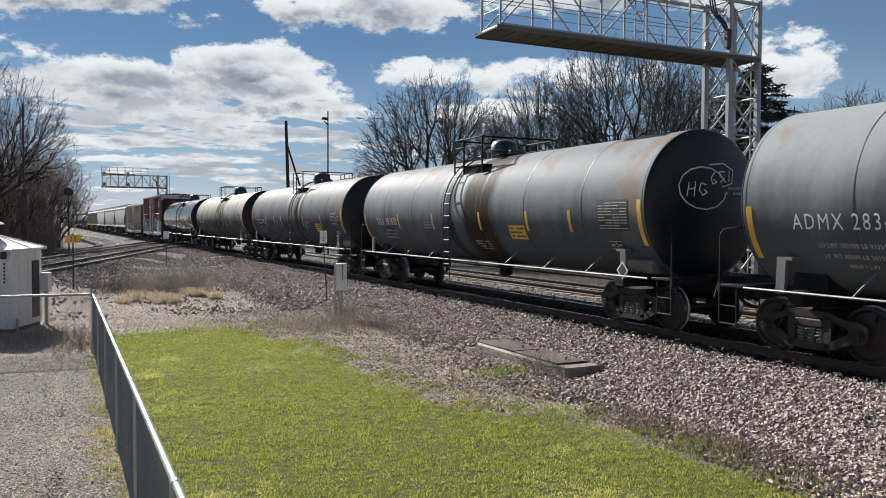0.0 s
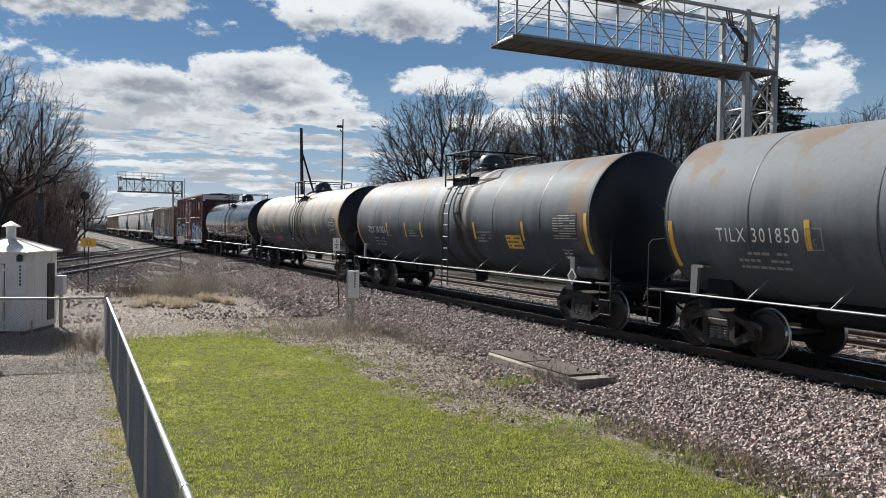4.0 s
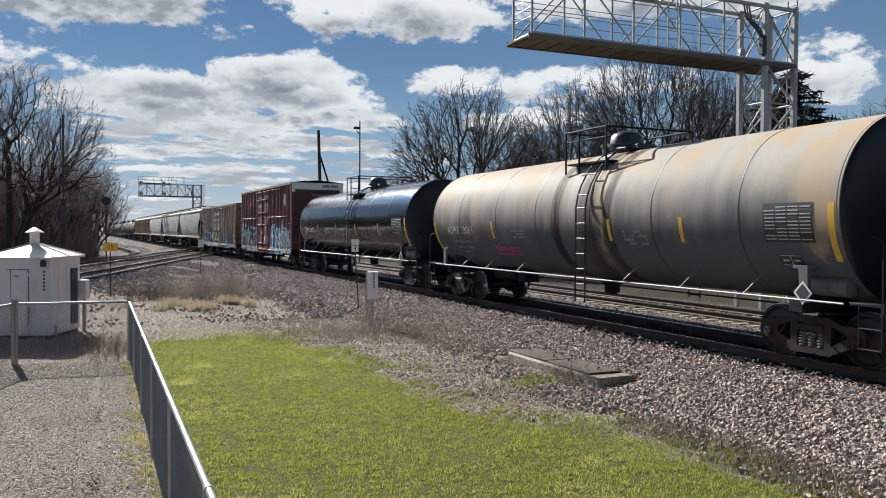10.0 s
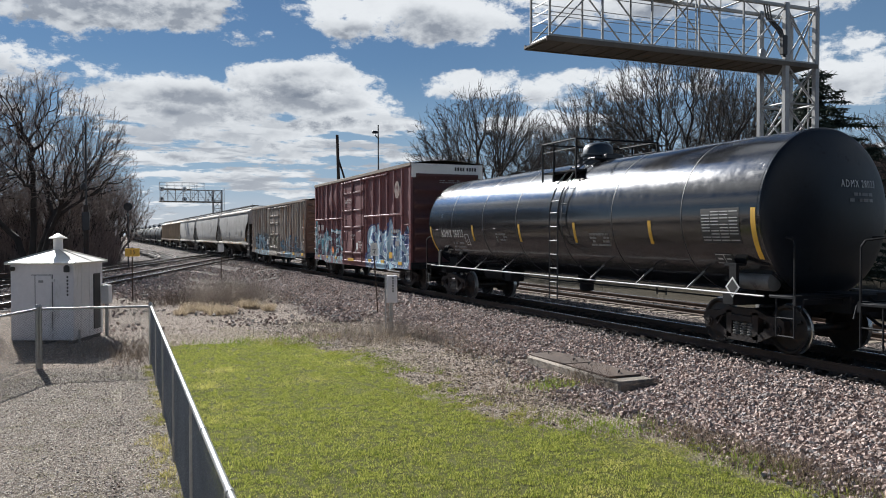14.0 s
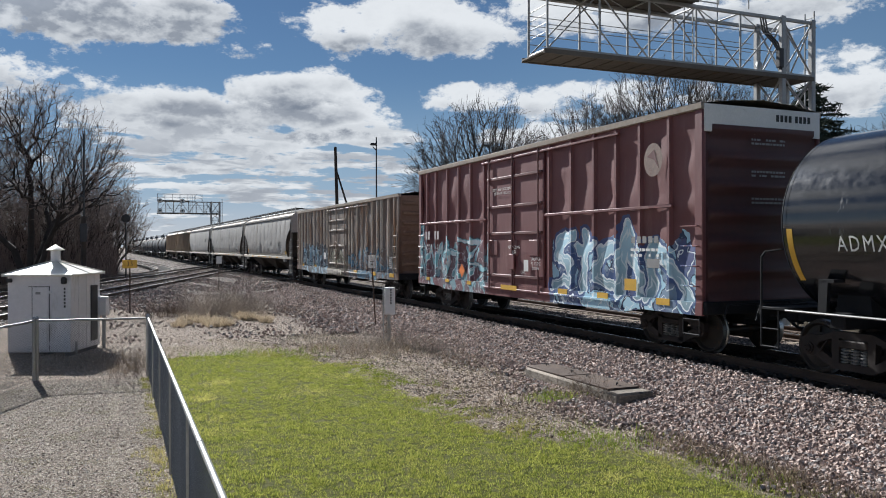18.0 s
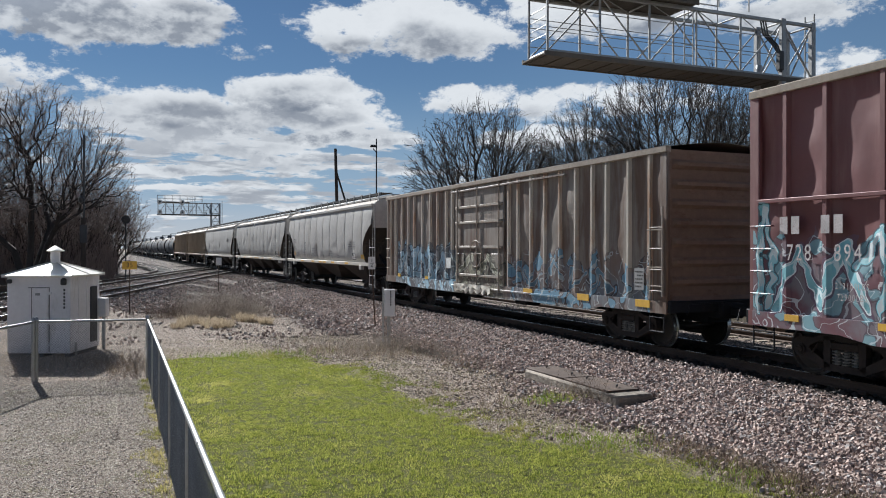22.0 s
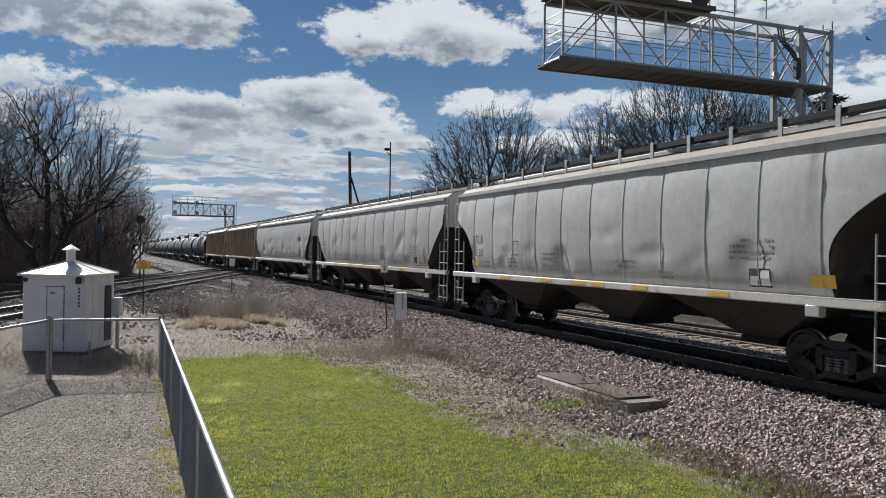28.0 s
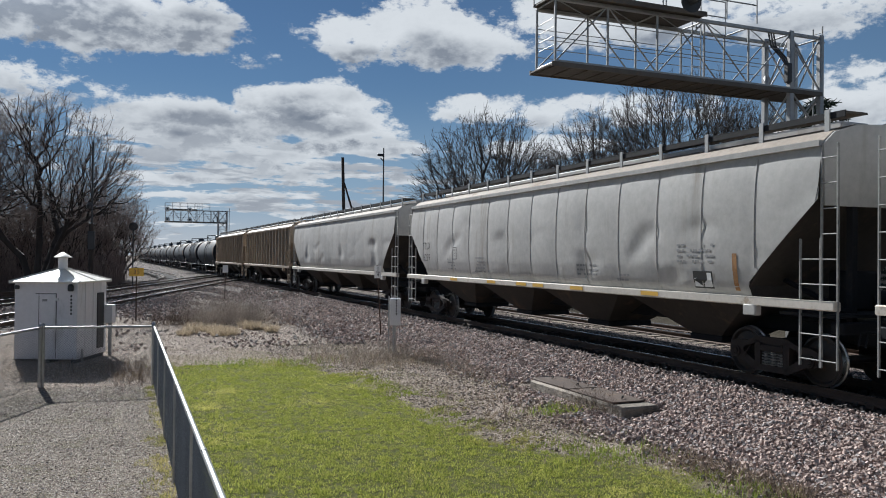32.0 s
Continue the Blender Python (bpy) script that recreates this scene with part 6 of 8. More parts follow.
def box_details():
    rnd = random.Random(12)
    w = 1.602
    part("lettering", on_side(Build(), *lettering("CLOSE AND LOCK DOORS\nBEFORE MOVING CAR", 0.12), 0.80, 3.86, w + 0.004), INK_WHITE, box_a)
    part("lettering", on_side(Build(), *lettering("UNLATCH\nTO CLOSE\nDOORS", 0.125), -1.30, 1.74, w + 0.055), INK_WHITE, box_a)
    for t, y in (("728", 6.66), ("894", 5.70)):
        part("lettering", on_side(Build(), *lettering(t, 0.40), y, 2.14, w - 0.012), INK_WORN, box_a, "worn white car number")
    for t, z in (("213100LBS", 1.62), ("72900LBS", 1.44)):
        part("lettering", on_side(Build(), *lettering(t, 0.15), 5.62, z, w - 0.010), INK_WORN, box_a)
    for y, z, k in ((6.86, 2.62, 2), (6.0, 2.62, 2)):
        for i in range(k):
            part("number_bar", on_side(Build(), *rects([(-0.085, 0.085, -0.15, 0.15)]), y - (i - (k - 1) / 2) * 0.25, z, w - 0.012), INK_WORN, box_a)
    for i in range(5):
        part("number_bar", on_side(Build(), *rects([(-0.07, 0.07, -0.075, 0.075)]), -5.6 - i * 0.2, 2.36, w), INK_GREY, box_a)
    part("small_print", on_side(Build(), *text_bars(1.0, 2, 0.12, 0.06, rnd, 0.1), -6.0, 2.02, w), INK_WHITE, box_a)
    part("lettering", on_side(Build(), *lettering("OPENCLOSE\nASD", 0.14), 0.02, 2.12, w + 0.022), INK_WHITE, box_a)
    part("lettering", on_side(Build(), *lettering("-SEAL", 0.13), -0.52, 1.48, w + 0.022), INK_WHITE, box_a)
    part("notice", on_side(Build(), *rects([(-0.13, 0.13, -0.16, 0.16)]), -0.70, 1.68, w + 0.022), WHITE_PAINT, box_a, "torn white paper notice")
    part("reflector", on_side(Build(), *rects([(-0.5, 0.5, -0.07, 0.07)]), 0.3, 1.02, w + 0.056), YELLOW_PAINT, box_a)
    v, f = rects([(-0.17, 0.17, -0.17, 0.17)])
    c, s = math.cos(0.785), math.sin(0.785)
    part("diamond_decal", on_side(Build(), [(p[0] * c - p[1] * s, p[0] * s + p[1] * c) for p in v], f, 3.74, 1.42, w + 0.003), ORANGE_PAINT, box_a)
    disc = [(0.31 * math.cos(t / 24 * 6.2832), 0.36 * math.sin(t / 24 * 6.2832)) for t in range(24)]
    part("round_emblem", on_side(Build(), disc, [tuple(range(24))], -6.3, 4.07, w + 0.004), mat("faded_emblem", (0.23, 0.165, 0.14), 0.7, 0, 0.25, 2.0, 0.05, (0.15, 0.06, 0.05), 0.4, 3.0), box_a, "faded pale round emblem")
    wedge = [(0.04, 0.0), (0.2, -0.2), (0.04, 0.22), (-0.2, 0.08)]
    part("emblem_shape", on_side(Build(), wedge, [(0, 1, 2, 3)], -6.3, 4.07, w + 0.008), BOX_RED, box_a)
    for y in (-6.62, -4.4, -2.6):
        part("reflector", Build().box(-w - 0.004, -w + 0.02, y - 0.22, y + 0.22, 0.98, 1.12), YELLOW_PAINT, box_a)
    for y in (3.2, 5.0, 6.8):
        part("reflector", Build().box(-w - 0.004, -w + 0.02, y - 0.15, y + 0.15, 0.98, 1.09), YELLOW_PAINT, box_a)
    part("warning_panel", on_side(Build(), *rects([(-0.22, 0.22, -0.13, 0.13)]), -5.5, 1.36, w + 0.005), YELLOW_PAINT, box_a)
    part("data_panel", on_side(Build(), *rects([(-0.22, 0.22, -0.1, 0.1)]), -6.3, 1.85, w + 0.005), INK_GREY, box_a)
    for i in range(8):
        part("number_bar", on_end(Build(), *rects([(-0.04, 0.04, -0.07, 0.07)]), 0.35 + i * 0.115 + (0.06 if i > 3 else 0.0), -7.825, 4.85), INK_DARK, box_a)
    for z in (4.3, 3.65, 3.1):
        part("small_print", on_end(Build(), *text_bars(0.9, 2, 0.08, 0.04, rnd, 0.1), 0.1, -7.83, z), INK_GREY, box_a)
    # second boxcar
    for y in (-8.36, -6.0, -3.2):
        part("reflector", Build().box(-w - 0.004, -w + 0.02, y - 0.25, y + 0.25, 0.94, 1.10), YELLOW_PAINT, box_b)
    for y in (4.5, 7.5):
        part("reflector", Build().box(-w - 0.004, -w + 0.02, y - 0.15, y + 0.15, 1.08, 1.2), YELLOW_PAINT, box_b)
    part("data_panel", on_side(Build(), *rects([(-0.17, 0.17, -0.24, 0.24)]), -8.25, 1.55, w + 0.005), INK_GREY, box_b)
    part("data_print", on_side(Build(), *text_bars(0.28, 5, 0.08, 0.03, rnd, 0.1), -8.25, 1.51, w + 0.009), INK_DARK, box_b)
    part("notice", on_side(Build(), *rects([(-0.2, 0.2, -0.18, 0.18)]), 2.42, 1.72, w + 0.005), WHITE_PAINT, box_b, "white pasted notice")
    part("lettering", on_side(Build(), *lettering("CLOSE AND LOCK\nDOORS BEFORE\nMOVING CAR", 0.13), -0.55, 3.45, w + 0.004), INK_DARK, box_b)
    # torn sheet hanging below the door
    rows = []
    for i in range(25):
        y = -0.9 + 2.75 * i / 24
        hang = 0.22 + 0.16 * abs(noise.noise((i * 0.35, 2.0, 0))) + 0.05 * math.sin(i * 1.7)
        rows.append([(-1.64 - 0.06 * noise.noise((i * 0.6, k * 0.7, 5)), y, 1.06 - hang * k / 4) for k in range(5)])
    part("torn_sheet", Build().grid(rows), CANVAS, box_b, "torn pale canvas hanging below the door")
    for y in (-8.9,):
        b = Build()
        ladder(b, -1.64, y - 0.18, y + 0.24, 1.2, 3.1, 0.45)
        part("ladder", b, BOX_BROWN, box_b)


box_details()
hopper_car("covered_hopper", 59.26, 8.5, HOPPER_GREY, ("STLX", "6230"), "pale grey covered hopper with bowed sides and three chutes", 3, 6.95)
hopper_car("covered_hopper", 79.1, 9.9, HOPPER_GREY, ("STLX", "6259"), "pale grey covered hopper with dented sides and four chutes", 4, 8.4, 1.6, True)
hopper_car("covered_hopper", 101.0, 9.9, HOPPER_GREY, None, "pale grey covered hopper farther back in the train", 4, 8.4, 1.6, True, near=False)
hopper_car("ribbed_hopper", 121.5, 8.9, HOPPER_TAN, None, "tan ribbed covered hopper with brown dust", 4, 7.2, 1.2, True, ribs=16, near=False)
hopper_car("ribbed_hopper", 141.3, 8.9, HOPPER_TAN, None, "tan ribbed covered hopper with brown dust", 4, 7.2, 1.2, True, ribs=16, near=False)
first_far = tank_car("tank_car", 161.0, DARK_TANK, ("", ""), "dark grey tank car far back in the train", far=True)
for k in range(1, 12):
    y = 161.0 + 18.7 * k
    c = copy_thing(first_far, pose(track_x(y), y, 0))
    CARS.append((c, y, [], False))

# ---- signal gantry over the tracks ----


def gantry(name, x_tip, x_mast, y, z, label, heads, scale_near=True):
    """A cantilever truss with two walkways on a four-legged mast; x_tip is its free end."""
    g = root(name, pose(x_mast, y, GROUND), label, "signal gantry")
    L, H, W = x_mast - x_tip, 1.72, 1.05
    z0 = z - GROUND
    n_bay = 5 if scale_near else 7

    def bar(nm, p, q, r, m=ALU, n=6):
        return part(nm, Build().cyl(p, q, r, n), m, g)
    legs = [(0.0, 0.0), (0.0, W), (1.25, 0.0), (1.25, W)]
    for x, yy in legs:
        part("leg", Build().box(x - 0.085, x + 0.085, yy - 0.085, yy + 0.085, 0.0, z0 + H + 0.10, 0.02), ALU, g)
        part("base_plate", Build().box(x - 0.22, x + 0.22, yy - 0.22, yy + 0.22, 0.0, 0.05, 0.01), GALV, g)
    zz = [0.6 + 1.25 * i for i in range(7)] + [z0, z0 + H]
    for a, c in zip(zz, zz[1:]):
        if c - a < 0.3:
            continue
        for p, q in (((0, 0), (1.25, 0)), ((0, W), (1.25, W)), ((0, 0), (0, W)), ((1.25, 0), (1.25, W))):
            bar("brace", (p[0], p[1], a), (q[0], q[1], c), 0.028)
            bar("brace", (q[0], q[1], a), (p[0], p[1], c), 0.028)
            bar("strut", (p[0], p[1], c), (q[0], q[1], c), 0.030)
    # chords
    for yy in (0.0, W):
        for h in (0.0, H):
            part("chord", Build().box(-L, 1.25, yy - 0.05, yy + 0.05, z0 + h - 0.05, z0 + h + 0.05, 0.01), ALU, g)
        for i in range(n_bay + 1):
            x = -L + L * i / n_bay
            bar("post", (x, yy, z0), (x, yy, z0 + H), 0.036)
            if i < n_bay:
                x2 = -L + L * (i + 1) / n_bay
                if i % 2:
                    bar("diagonal", (x, yy, z0 + H), (x2, yy, z0), 0.024)
                else:
                    bar("diagonal", (x, yy, z0), (x2, yy, z0 + H), 0.024)
        for k in (1, 2, 3, 4) if yy else (2, 4):
            hgt = 0.10 + 0.27 * k
            bar("hand_rail", (-L, yy + (0.06 if yy else -0.06), z0 + hgt), (-0.2, yy + (0.06 if yy else -0.06), z0 + hgt), 0.012)
    for i in range(n_bay + 1):
        x = -L + L * i / n_bay
        for h in (0.0, H):
            bar("cross_tie", (x, 0, z0 + h), (x, W, z0 + h), 0.026)
        if i < n_bay:
            x2 = -L + L * (i + 1) / n_bay
            bar("lacing", (x, 0, z0 + H), (x2, W, z0 + H), 0.016)
    for k in (1, 2, 3, 4):
        bar("hand_rail", (-L, 0, z0 + 0.22 + 0.25 * k), (-L, W, z0 + 0.22 + 0.25 * k), 0.012)
    # walkway gratings, lower and upper
    part("walkway", Build().box(-L - 0.15, 1.25, -0.06, W + 0.10, z0 - 0.11, z0 - 0.07), GRATING, g, "brown steel grating walkway")
    part("walkway_edge", Build().box(-L - 0.15, 1.25, -0.10, -0.06, z0 - 0.15, z0 - 0.02), WALK_EDGE, g)
    part("walkway_edge", Build().box(-L - 0.15, 1.25, W + 0.10, W + 0.14, z0 - 0.15, z0 - 0.02), WALK_EDGE, g)
    x = -L
    while x < 0.2:
        part("joist", Build().box(x - 0.025, x + 0.025, -0.06, W + 0.10, z0 - 0.135, z0 - 0.11), GRATING, g)
        x += 0.55
    xu0, xu1 = -L - 0.1, -L * 0.42
    part("walkway", Build().box(xu0, xu1, -0.30, W + 0.05, z0 + H + 0.06, z0 + H + 0.12), GRATING, g)
    part("walkway_edge", Build().box(xu0, xu1, -0.34, -0.30, z0 + H + 0.02, z0 + H + 0.16), WALK_EDGE, g)
    for yy in (-0.30, W):
        for hgt in (0.5, 1.0):
            bar("hand_rail", (xu0, yy, z0 + H + 0.1 + hgt), (xu1 + 1.9, yy, z0 + H + 0.1 + hgt), 0.02)
        for k in range(7):
            x = xu0 + (xu1 + 1.9 - xu0) * k / 6
            bar("rail_post", (x, yy, z0 + H + 0.05), (x, yy, z0 + H + 1.12), 0.022)
    # ladder cage between the walkways
    xl = -L * 0.40
    for dx in (0.0, 0.32):
        bar("ladder_stile", (xl + dx, W * 0.5, z0), (xl + dx, W * 0.5, z0 + H + 1.1), 0.022)
    for k in range(9):
        bar("rung", (xl, W * 0.5, z0 + 0.2 + 0.3 * k), (xl + 0.32, W * 0.5, z0 + 0.2 + 0.3 * k), 0.014)
    # climbing ladder on the far side of the mast
    for dy in (0.25, 0.62):
        bar("ladder_stile", (1.62, dy, 0.3), (1.62, dy, z0 + H + 0.5), 0.025)
    k = 0.6
    while k < z0 + H + 0.4:
        bar("rung", (1.62, 0.25, k), (1.62, 0.62, k), 0.014)
        k += 0.33
    for h in (z0 - 0.3, z0 + H):
        bar("strut", (1.25, 0.3, h), (1.75, 0.3, h), 0.025)
    # cables and a junction box by the mast
    for k in range(3):
        b = Build().tube([(-0.85 + 0.1 * k, 0.05, z0 + H), (-0.80 + 0.1 * k, 0.0, z0 + H - 0.45), (-0.45 + 0.1 * k, -0.08, z0 + H - 0.8), (-0.25 + 0.03 * k, -0.12, z0 + H - 1.1), (-0.22 + 0.03 * k, -0.12, z0 + 0.1)], 0.028, 6)
        part("cable", b, DARK_METAL, g)
    part("junction_box", Build().box(-0.32, -0.14, -0.22, -0.05, z0 + 0.15, z0 + 0.75, 0.02), DARK_METAL, g)
    part("insulator", Build().lathe([(z0 + 0.05, 0.05), (z0 + 0.1, 0.10), (z0 + 0.3, 0.10), (z0 + 0.38, 0.04)], (-0.75, 0.2, 0), 10, "z"), GALV, g)
    for x, hgt, face in heads:
        if scale_near:
            b = Build()
            disc = [(0.34 * math.cos(t / 24 * 6.2832), 0.34 * math.sin(t / 24 * 6.2832)) for t in range(24)]
            disc = [(a, c + (0.35 if c > 0 else -0.35)) for a, c in disc]
            v = [(x + a, face - 0.02, z0 + hgt + c) for a, c in disc] + [(x + a, face + 0.02, z0 + hgt + c) for a, c in disc]
            b.add(v, [tuple(range(24)), tuple(range(47, 23, -1))] + [(i, 24 + i, 24 + (i + 1) % 24, (i + 1) % 24) for i in range(24)])
            hd = part("signal_head", b, DARK_METAL, g, "black signal head with hooded lamps")
            for c in (-0.34, 0.0, 0.34):
                part("hood", Build().cyl((x, face - 0.35, z0 + hgt + c), (x, face + 0.1, z0 + hgt + c), 0.13, 12), DARK_METAL, hd)
        else:
            hd = part("signal_head", Build().cyl((x, face - 0.02, z0 + hgt), (x, face + 0.02, z0 + hgt), 0.36, 24), WHITE_PAINT, g, "round pale grey signal target")
            part("hood", Build().cyl((x, face - 0.30, z0 + hgt + 0.03), (x, face, z0 + hgt + 0.03), 0.12, 12), DARK_METAL, hd)
            part("bracket", Build().cyl((x, face, z0 + hgt - 0.3), (x, 0.0, z0 + hgt - 0.3), 0.04, 6), ALU, hd)
    return g


gantry("signal_gantry", 10.82, 19.26, 18.75, 7.62, "grey steel cantilever signal gantry with grated walkways over the tracks", ((-4.45, 2.32, -0.72),))
gantry("signal_gantry", 5.5, 13.2, 125.0, 7.35, "distant grey steel cantilever signal gantry with four signal heads", ((-7.5, 1.75, -0.7), (-4.3, 1.75, -0.7), (-7.5, 0.25, -0.7), (-4.3, 0.25, -0.7)), False)

# ---- equipment shed ----


def shed():
    c0 = Vector((-2.56, 22.25))
    ax = Vector((1.48, -0.57))
    turn = math.degrees(math.atan2(ax.y, ax.x))
    wx, wy, h = 1.56, 1.76, 2.05
    s = root("equipment_shed", pose(c0.x, c0.y, GROUND, 0, 0, turn), "white metal trackside equipment shed with a hipped roof and vent", "shed")
    part("wall", Build().box(0.0, wx, 0.0, wy, 0.10, h, 0.012), SHED_WHITE, s, "white painted steel walls")
    for x in (0.05, wx / 2, wx - 0.15):
        part("skid", Build().box(x, x + 0.10, 0.02, wy - 0.02, -0.03, 0.11), DARK_METAL, s)
    for y in (0.45, 0.92, 1.4):
        part("wall_seam", Build().box(wx - 0.004, wx + 0.012, y - 0.015, y + 0.015, 0.12, h - 0.02), SHED_WHITE, s)
    o = 0.10
    b = Build()
    mx, my = wx / 2, wy / 2
    b.add([(-o, -o, h), (wx + o, -o, h), (wx + o, wy + o, h), (-o, wy + o, h), (mx, my, h + 0.34), (-o, -o, h - 0.05), (wx + o, -o, h - 0.05), (wx + o, wy + o, h - 0.05), (-o, wy + o, h - 0.05)],
          [(0, 1, 4), (1, 2, 4), (2, 3, 4), (3, 0, 4), (0, 5, 6, 1), (1, 6, 7, 2), (2, 7, 8, 3), (3, 8, 5, 0), (8, 7, 6, 5)])
    rf = part("roof", b, SHED_ROOF, s, "bright sheet-metal hipped roof", smooth=0)
    for x, y in ((-o, -o), (wx + o, -o), (wx + o, wy + o), (-o, wy + o)):
        part("roof_seam", Build().tube([(x, y, h + 0.004), (mx, my, h + 0.35)], 0.018, 5), SHED_ROOF, rf)
    part("roof_seam", Build().tube([(wx + o, my, h + 0.004), (mx, my, h + 0.35)], 0.014, 5), SHED_ROOF, rf)
    v = part("vent", Build().lathe([(h + 0.2, 0.115), (h + 0.60, 0.115)], (mx, my, 0), 16, "z"), SHED_WHITE, s, "round roof vent with a conical cap")
    part("vent_cap", Build().lathe([(h + 0.58, 0.02), (h + 0.60, 0.22), (h + 0.615, 0.22), (h + 0.74, 0.02)], (mx, my, 0), 16, "z"), SHED_ROOF, v)
    d = part("door", Build().box(0.62, 1.02 + 0.0, -0.022, 0.0, 0.16, h - 0.32, 0.006), SHED_WHITE, s)
    b = Build()
    for a in ((0.52, 1.04, h - 0.315, h - 0.30), (1.03, 1.045, 0.14, h - 0.30), (0.60, 0.612, 0.14, h - 0.30)):
        b.box(a[0], a[1], -0.008, 0.0, a[2], a[3])
    part("door_gap", b, DARK_METAL, d)
    for z in (0.28, 0.82, h - 0.48):
        part("hinge", Build().box(1.0, 1.10, -0.035, -0.004, z, z + 0.07, 0.006), SHED_WHITE, d)
    part("handle", Build().box(0.66, 0.71, -0.06, -0.02, 0.85, 0.98, 0.01), DARK_METAL, d)
    part("notice", Build().box(0.70, 0.82, -0.027, -0.021, h - 0.50, h - 0.44), INK_GREY, d)
    b = Build()
    for k in range(6):
        b.box(1.39, 1.43, -0.012, -0.002, 1.22 + k * 0.088, 1.275 + k * 0.088)
    part("marking", b, INK_DARK, s, "black marking on the wall")
    part("wall_lamp", Build().lathe([(h - 0.24, 0.05), (h - 0.22, 0.07), (h - 0.10, 0.07), (h - 0.06, 0.03)], (1.42, -0.07, 0), 12, "z"), DARK_METAL, s)
    part("wall_lamp", Build().box(0.02, 0.13, -0.10, 0.0, h - 0.20, h - 0.10, 0.02), DARK_METAL, s)
    part("louvre", Build().box(wx, wx + 0.03, 1.15, 1.55, 0.25, 1.72, 0.01), DARK_METAL, s, "dark louvred opening")
    part("meter_box", Build().box(wx + 0.01, wx + 0.22, 1.62, 1.86, 0.88, 1.38, 0.015), SHED_WHITE, s)
    part("conduit", Build().tube([(wx + 0.12, 1.74, 0.0), (wx + 0.12, 1.74, 0.9)], 0.05, 8), GALV, s)
    part("conduit", Build().tube([(wx + 0.05, 0.2, 0.0), (wx + 0.05, 0.2, 0.35)], 0.03, 8), GALV, s)


shed()

# ---- chain-link fence ----


def fence_run(name, p, q, posts, label):
    p, q = Vector(p), Vector(q)
    L = (q - p).length
    w = (q - p) / L
    turn = math.degrees(math.atan2(w.y, w.x))
    f = root(name, pose(p.x, p.y, GROUND, 0, 0, turn), label, "fence", "chain-link fence")
    h = 1.22
    part("top_rail", Build().cyl((0, 0, h), (L, 0, h), 0.024, 10), GALV, f, "bright galvanized top rail")
    k = 0.9
    while k < L:
        part("rail_clamp", Build().cyl((k, 0, h), (k + 0.05, 0, h), 0.029, 10), GALV, f)
        k += 1.6
    for i in range(posts):
        x = L * i / (posts - 1)
        po = part("post", Build().cyl((x, 0, -0.05), (x, 0, h + (0.06 if i in (0, posts - 1) else 0.0)), 0.036 if i in (0, posts - 1) else 0.026, 12), GALV, f)
        if i in (0, posts - 1):
            part("cap", Build().lathe([(h + 0.02, 0.03), (h + 0.04, 0.042), (h + 0.07, 0.035), (h + 0.10, 0.01)], (x, 0, 0), 10, "z"), GALV, po)
    b = Build()
    r, s = 0.0022, 0.052
    n = int((L + h) / s)
    for i in range(n):
        for d in (1, -1):
            x0 = -h + i * s
            a = (x0, 0.03) if d > 0 else (x0 + h, 0.03)
            x1 = x0 + h if d > 0 else x0
            za, zb2 = 0.03, h - 0.02
            xa, xb = a[0], x1
            if max(xa, xb) < 0 or min(xa, xb) > L:
                continue
            def cut(xa, za, xb, zb):
                if xa < 0:
                    za += (zb - za) * (0 - xa) / (xb - xa)
                    xa = 0.0
                elif xa > L:
                    za += (zb - za) * (L - xa) / (xb - xa)
                    xa = L
                return xa, za
            c1 = cut(xa, za, xb, zb2)
            c2 = cut(xb, zb2, xa, za)
            b.cyl((c1[0], d * r, c1[1]), (c2[0], d * r, c2[1]), r, 3, caps=False)
    part("mesh", b, FENCE_WIRE, f, "woven galvanized wire")["kind"] = "stuff"
    return f


fence_run("chain_link_fence", (FENCE_X - 0.04, 2.2, 0), (FENCE_X - 0.04, 17.75, 0), 7, "waist-high galvanized chain-link fence along the lawn")
fence_run("chain_link_fence", (-1.55, 18.06, 0), (FENCE_X - 0.05, 17.80, 0), 2, "short galvanized chain-link panel at the corner of the yard")
fence_run("chain_link_fence", (-4.6, 10.2, 0), (-1.60, 18.0, 0), 4, "galvanized chain-link gate run beside the yard")

# ---- small trackside things ----


def vault():
    v = root("cable_vault", pose(7.93, 11.35, GROUND), "weathered concrete cable vault with rusted steel lids", "vault")
    part("curb", Build().box(0, 0.78, 0, 3.35, -0.3, 0.19, 0.04), CONCRETE, v)
    for k in range(2):
        y0 = 0.35 + k * 1.52
        lid = part("lid", Build().box(0.04, 0.72, y0, y0 + 1.46, 0.19, 0.225, 0.008), LID_STEEL, v, "rust-brown steel lid")
        for yy in (0.22, 1.2):
            part("handle", Build().tube([(0.38, y0 + yy, 0.23), (0.38, y0 + yy, 0.27), (0.46, y0 + yy + 0.08, 0.27), (0.46, y0 + yy + 0.08, 0.23)], 0.010, 5), DARK_METAL, lid)


vault()


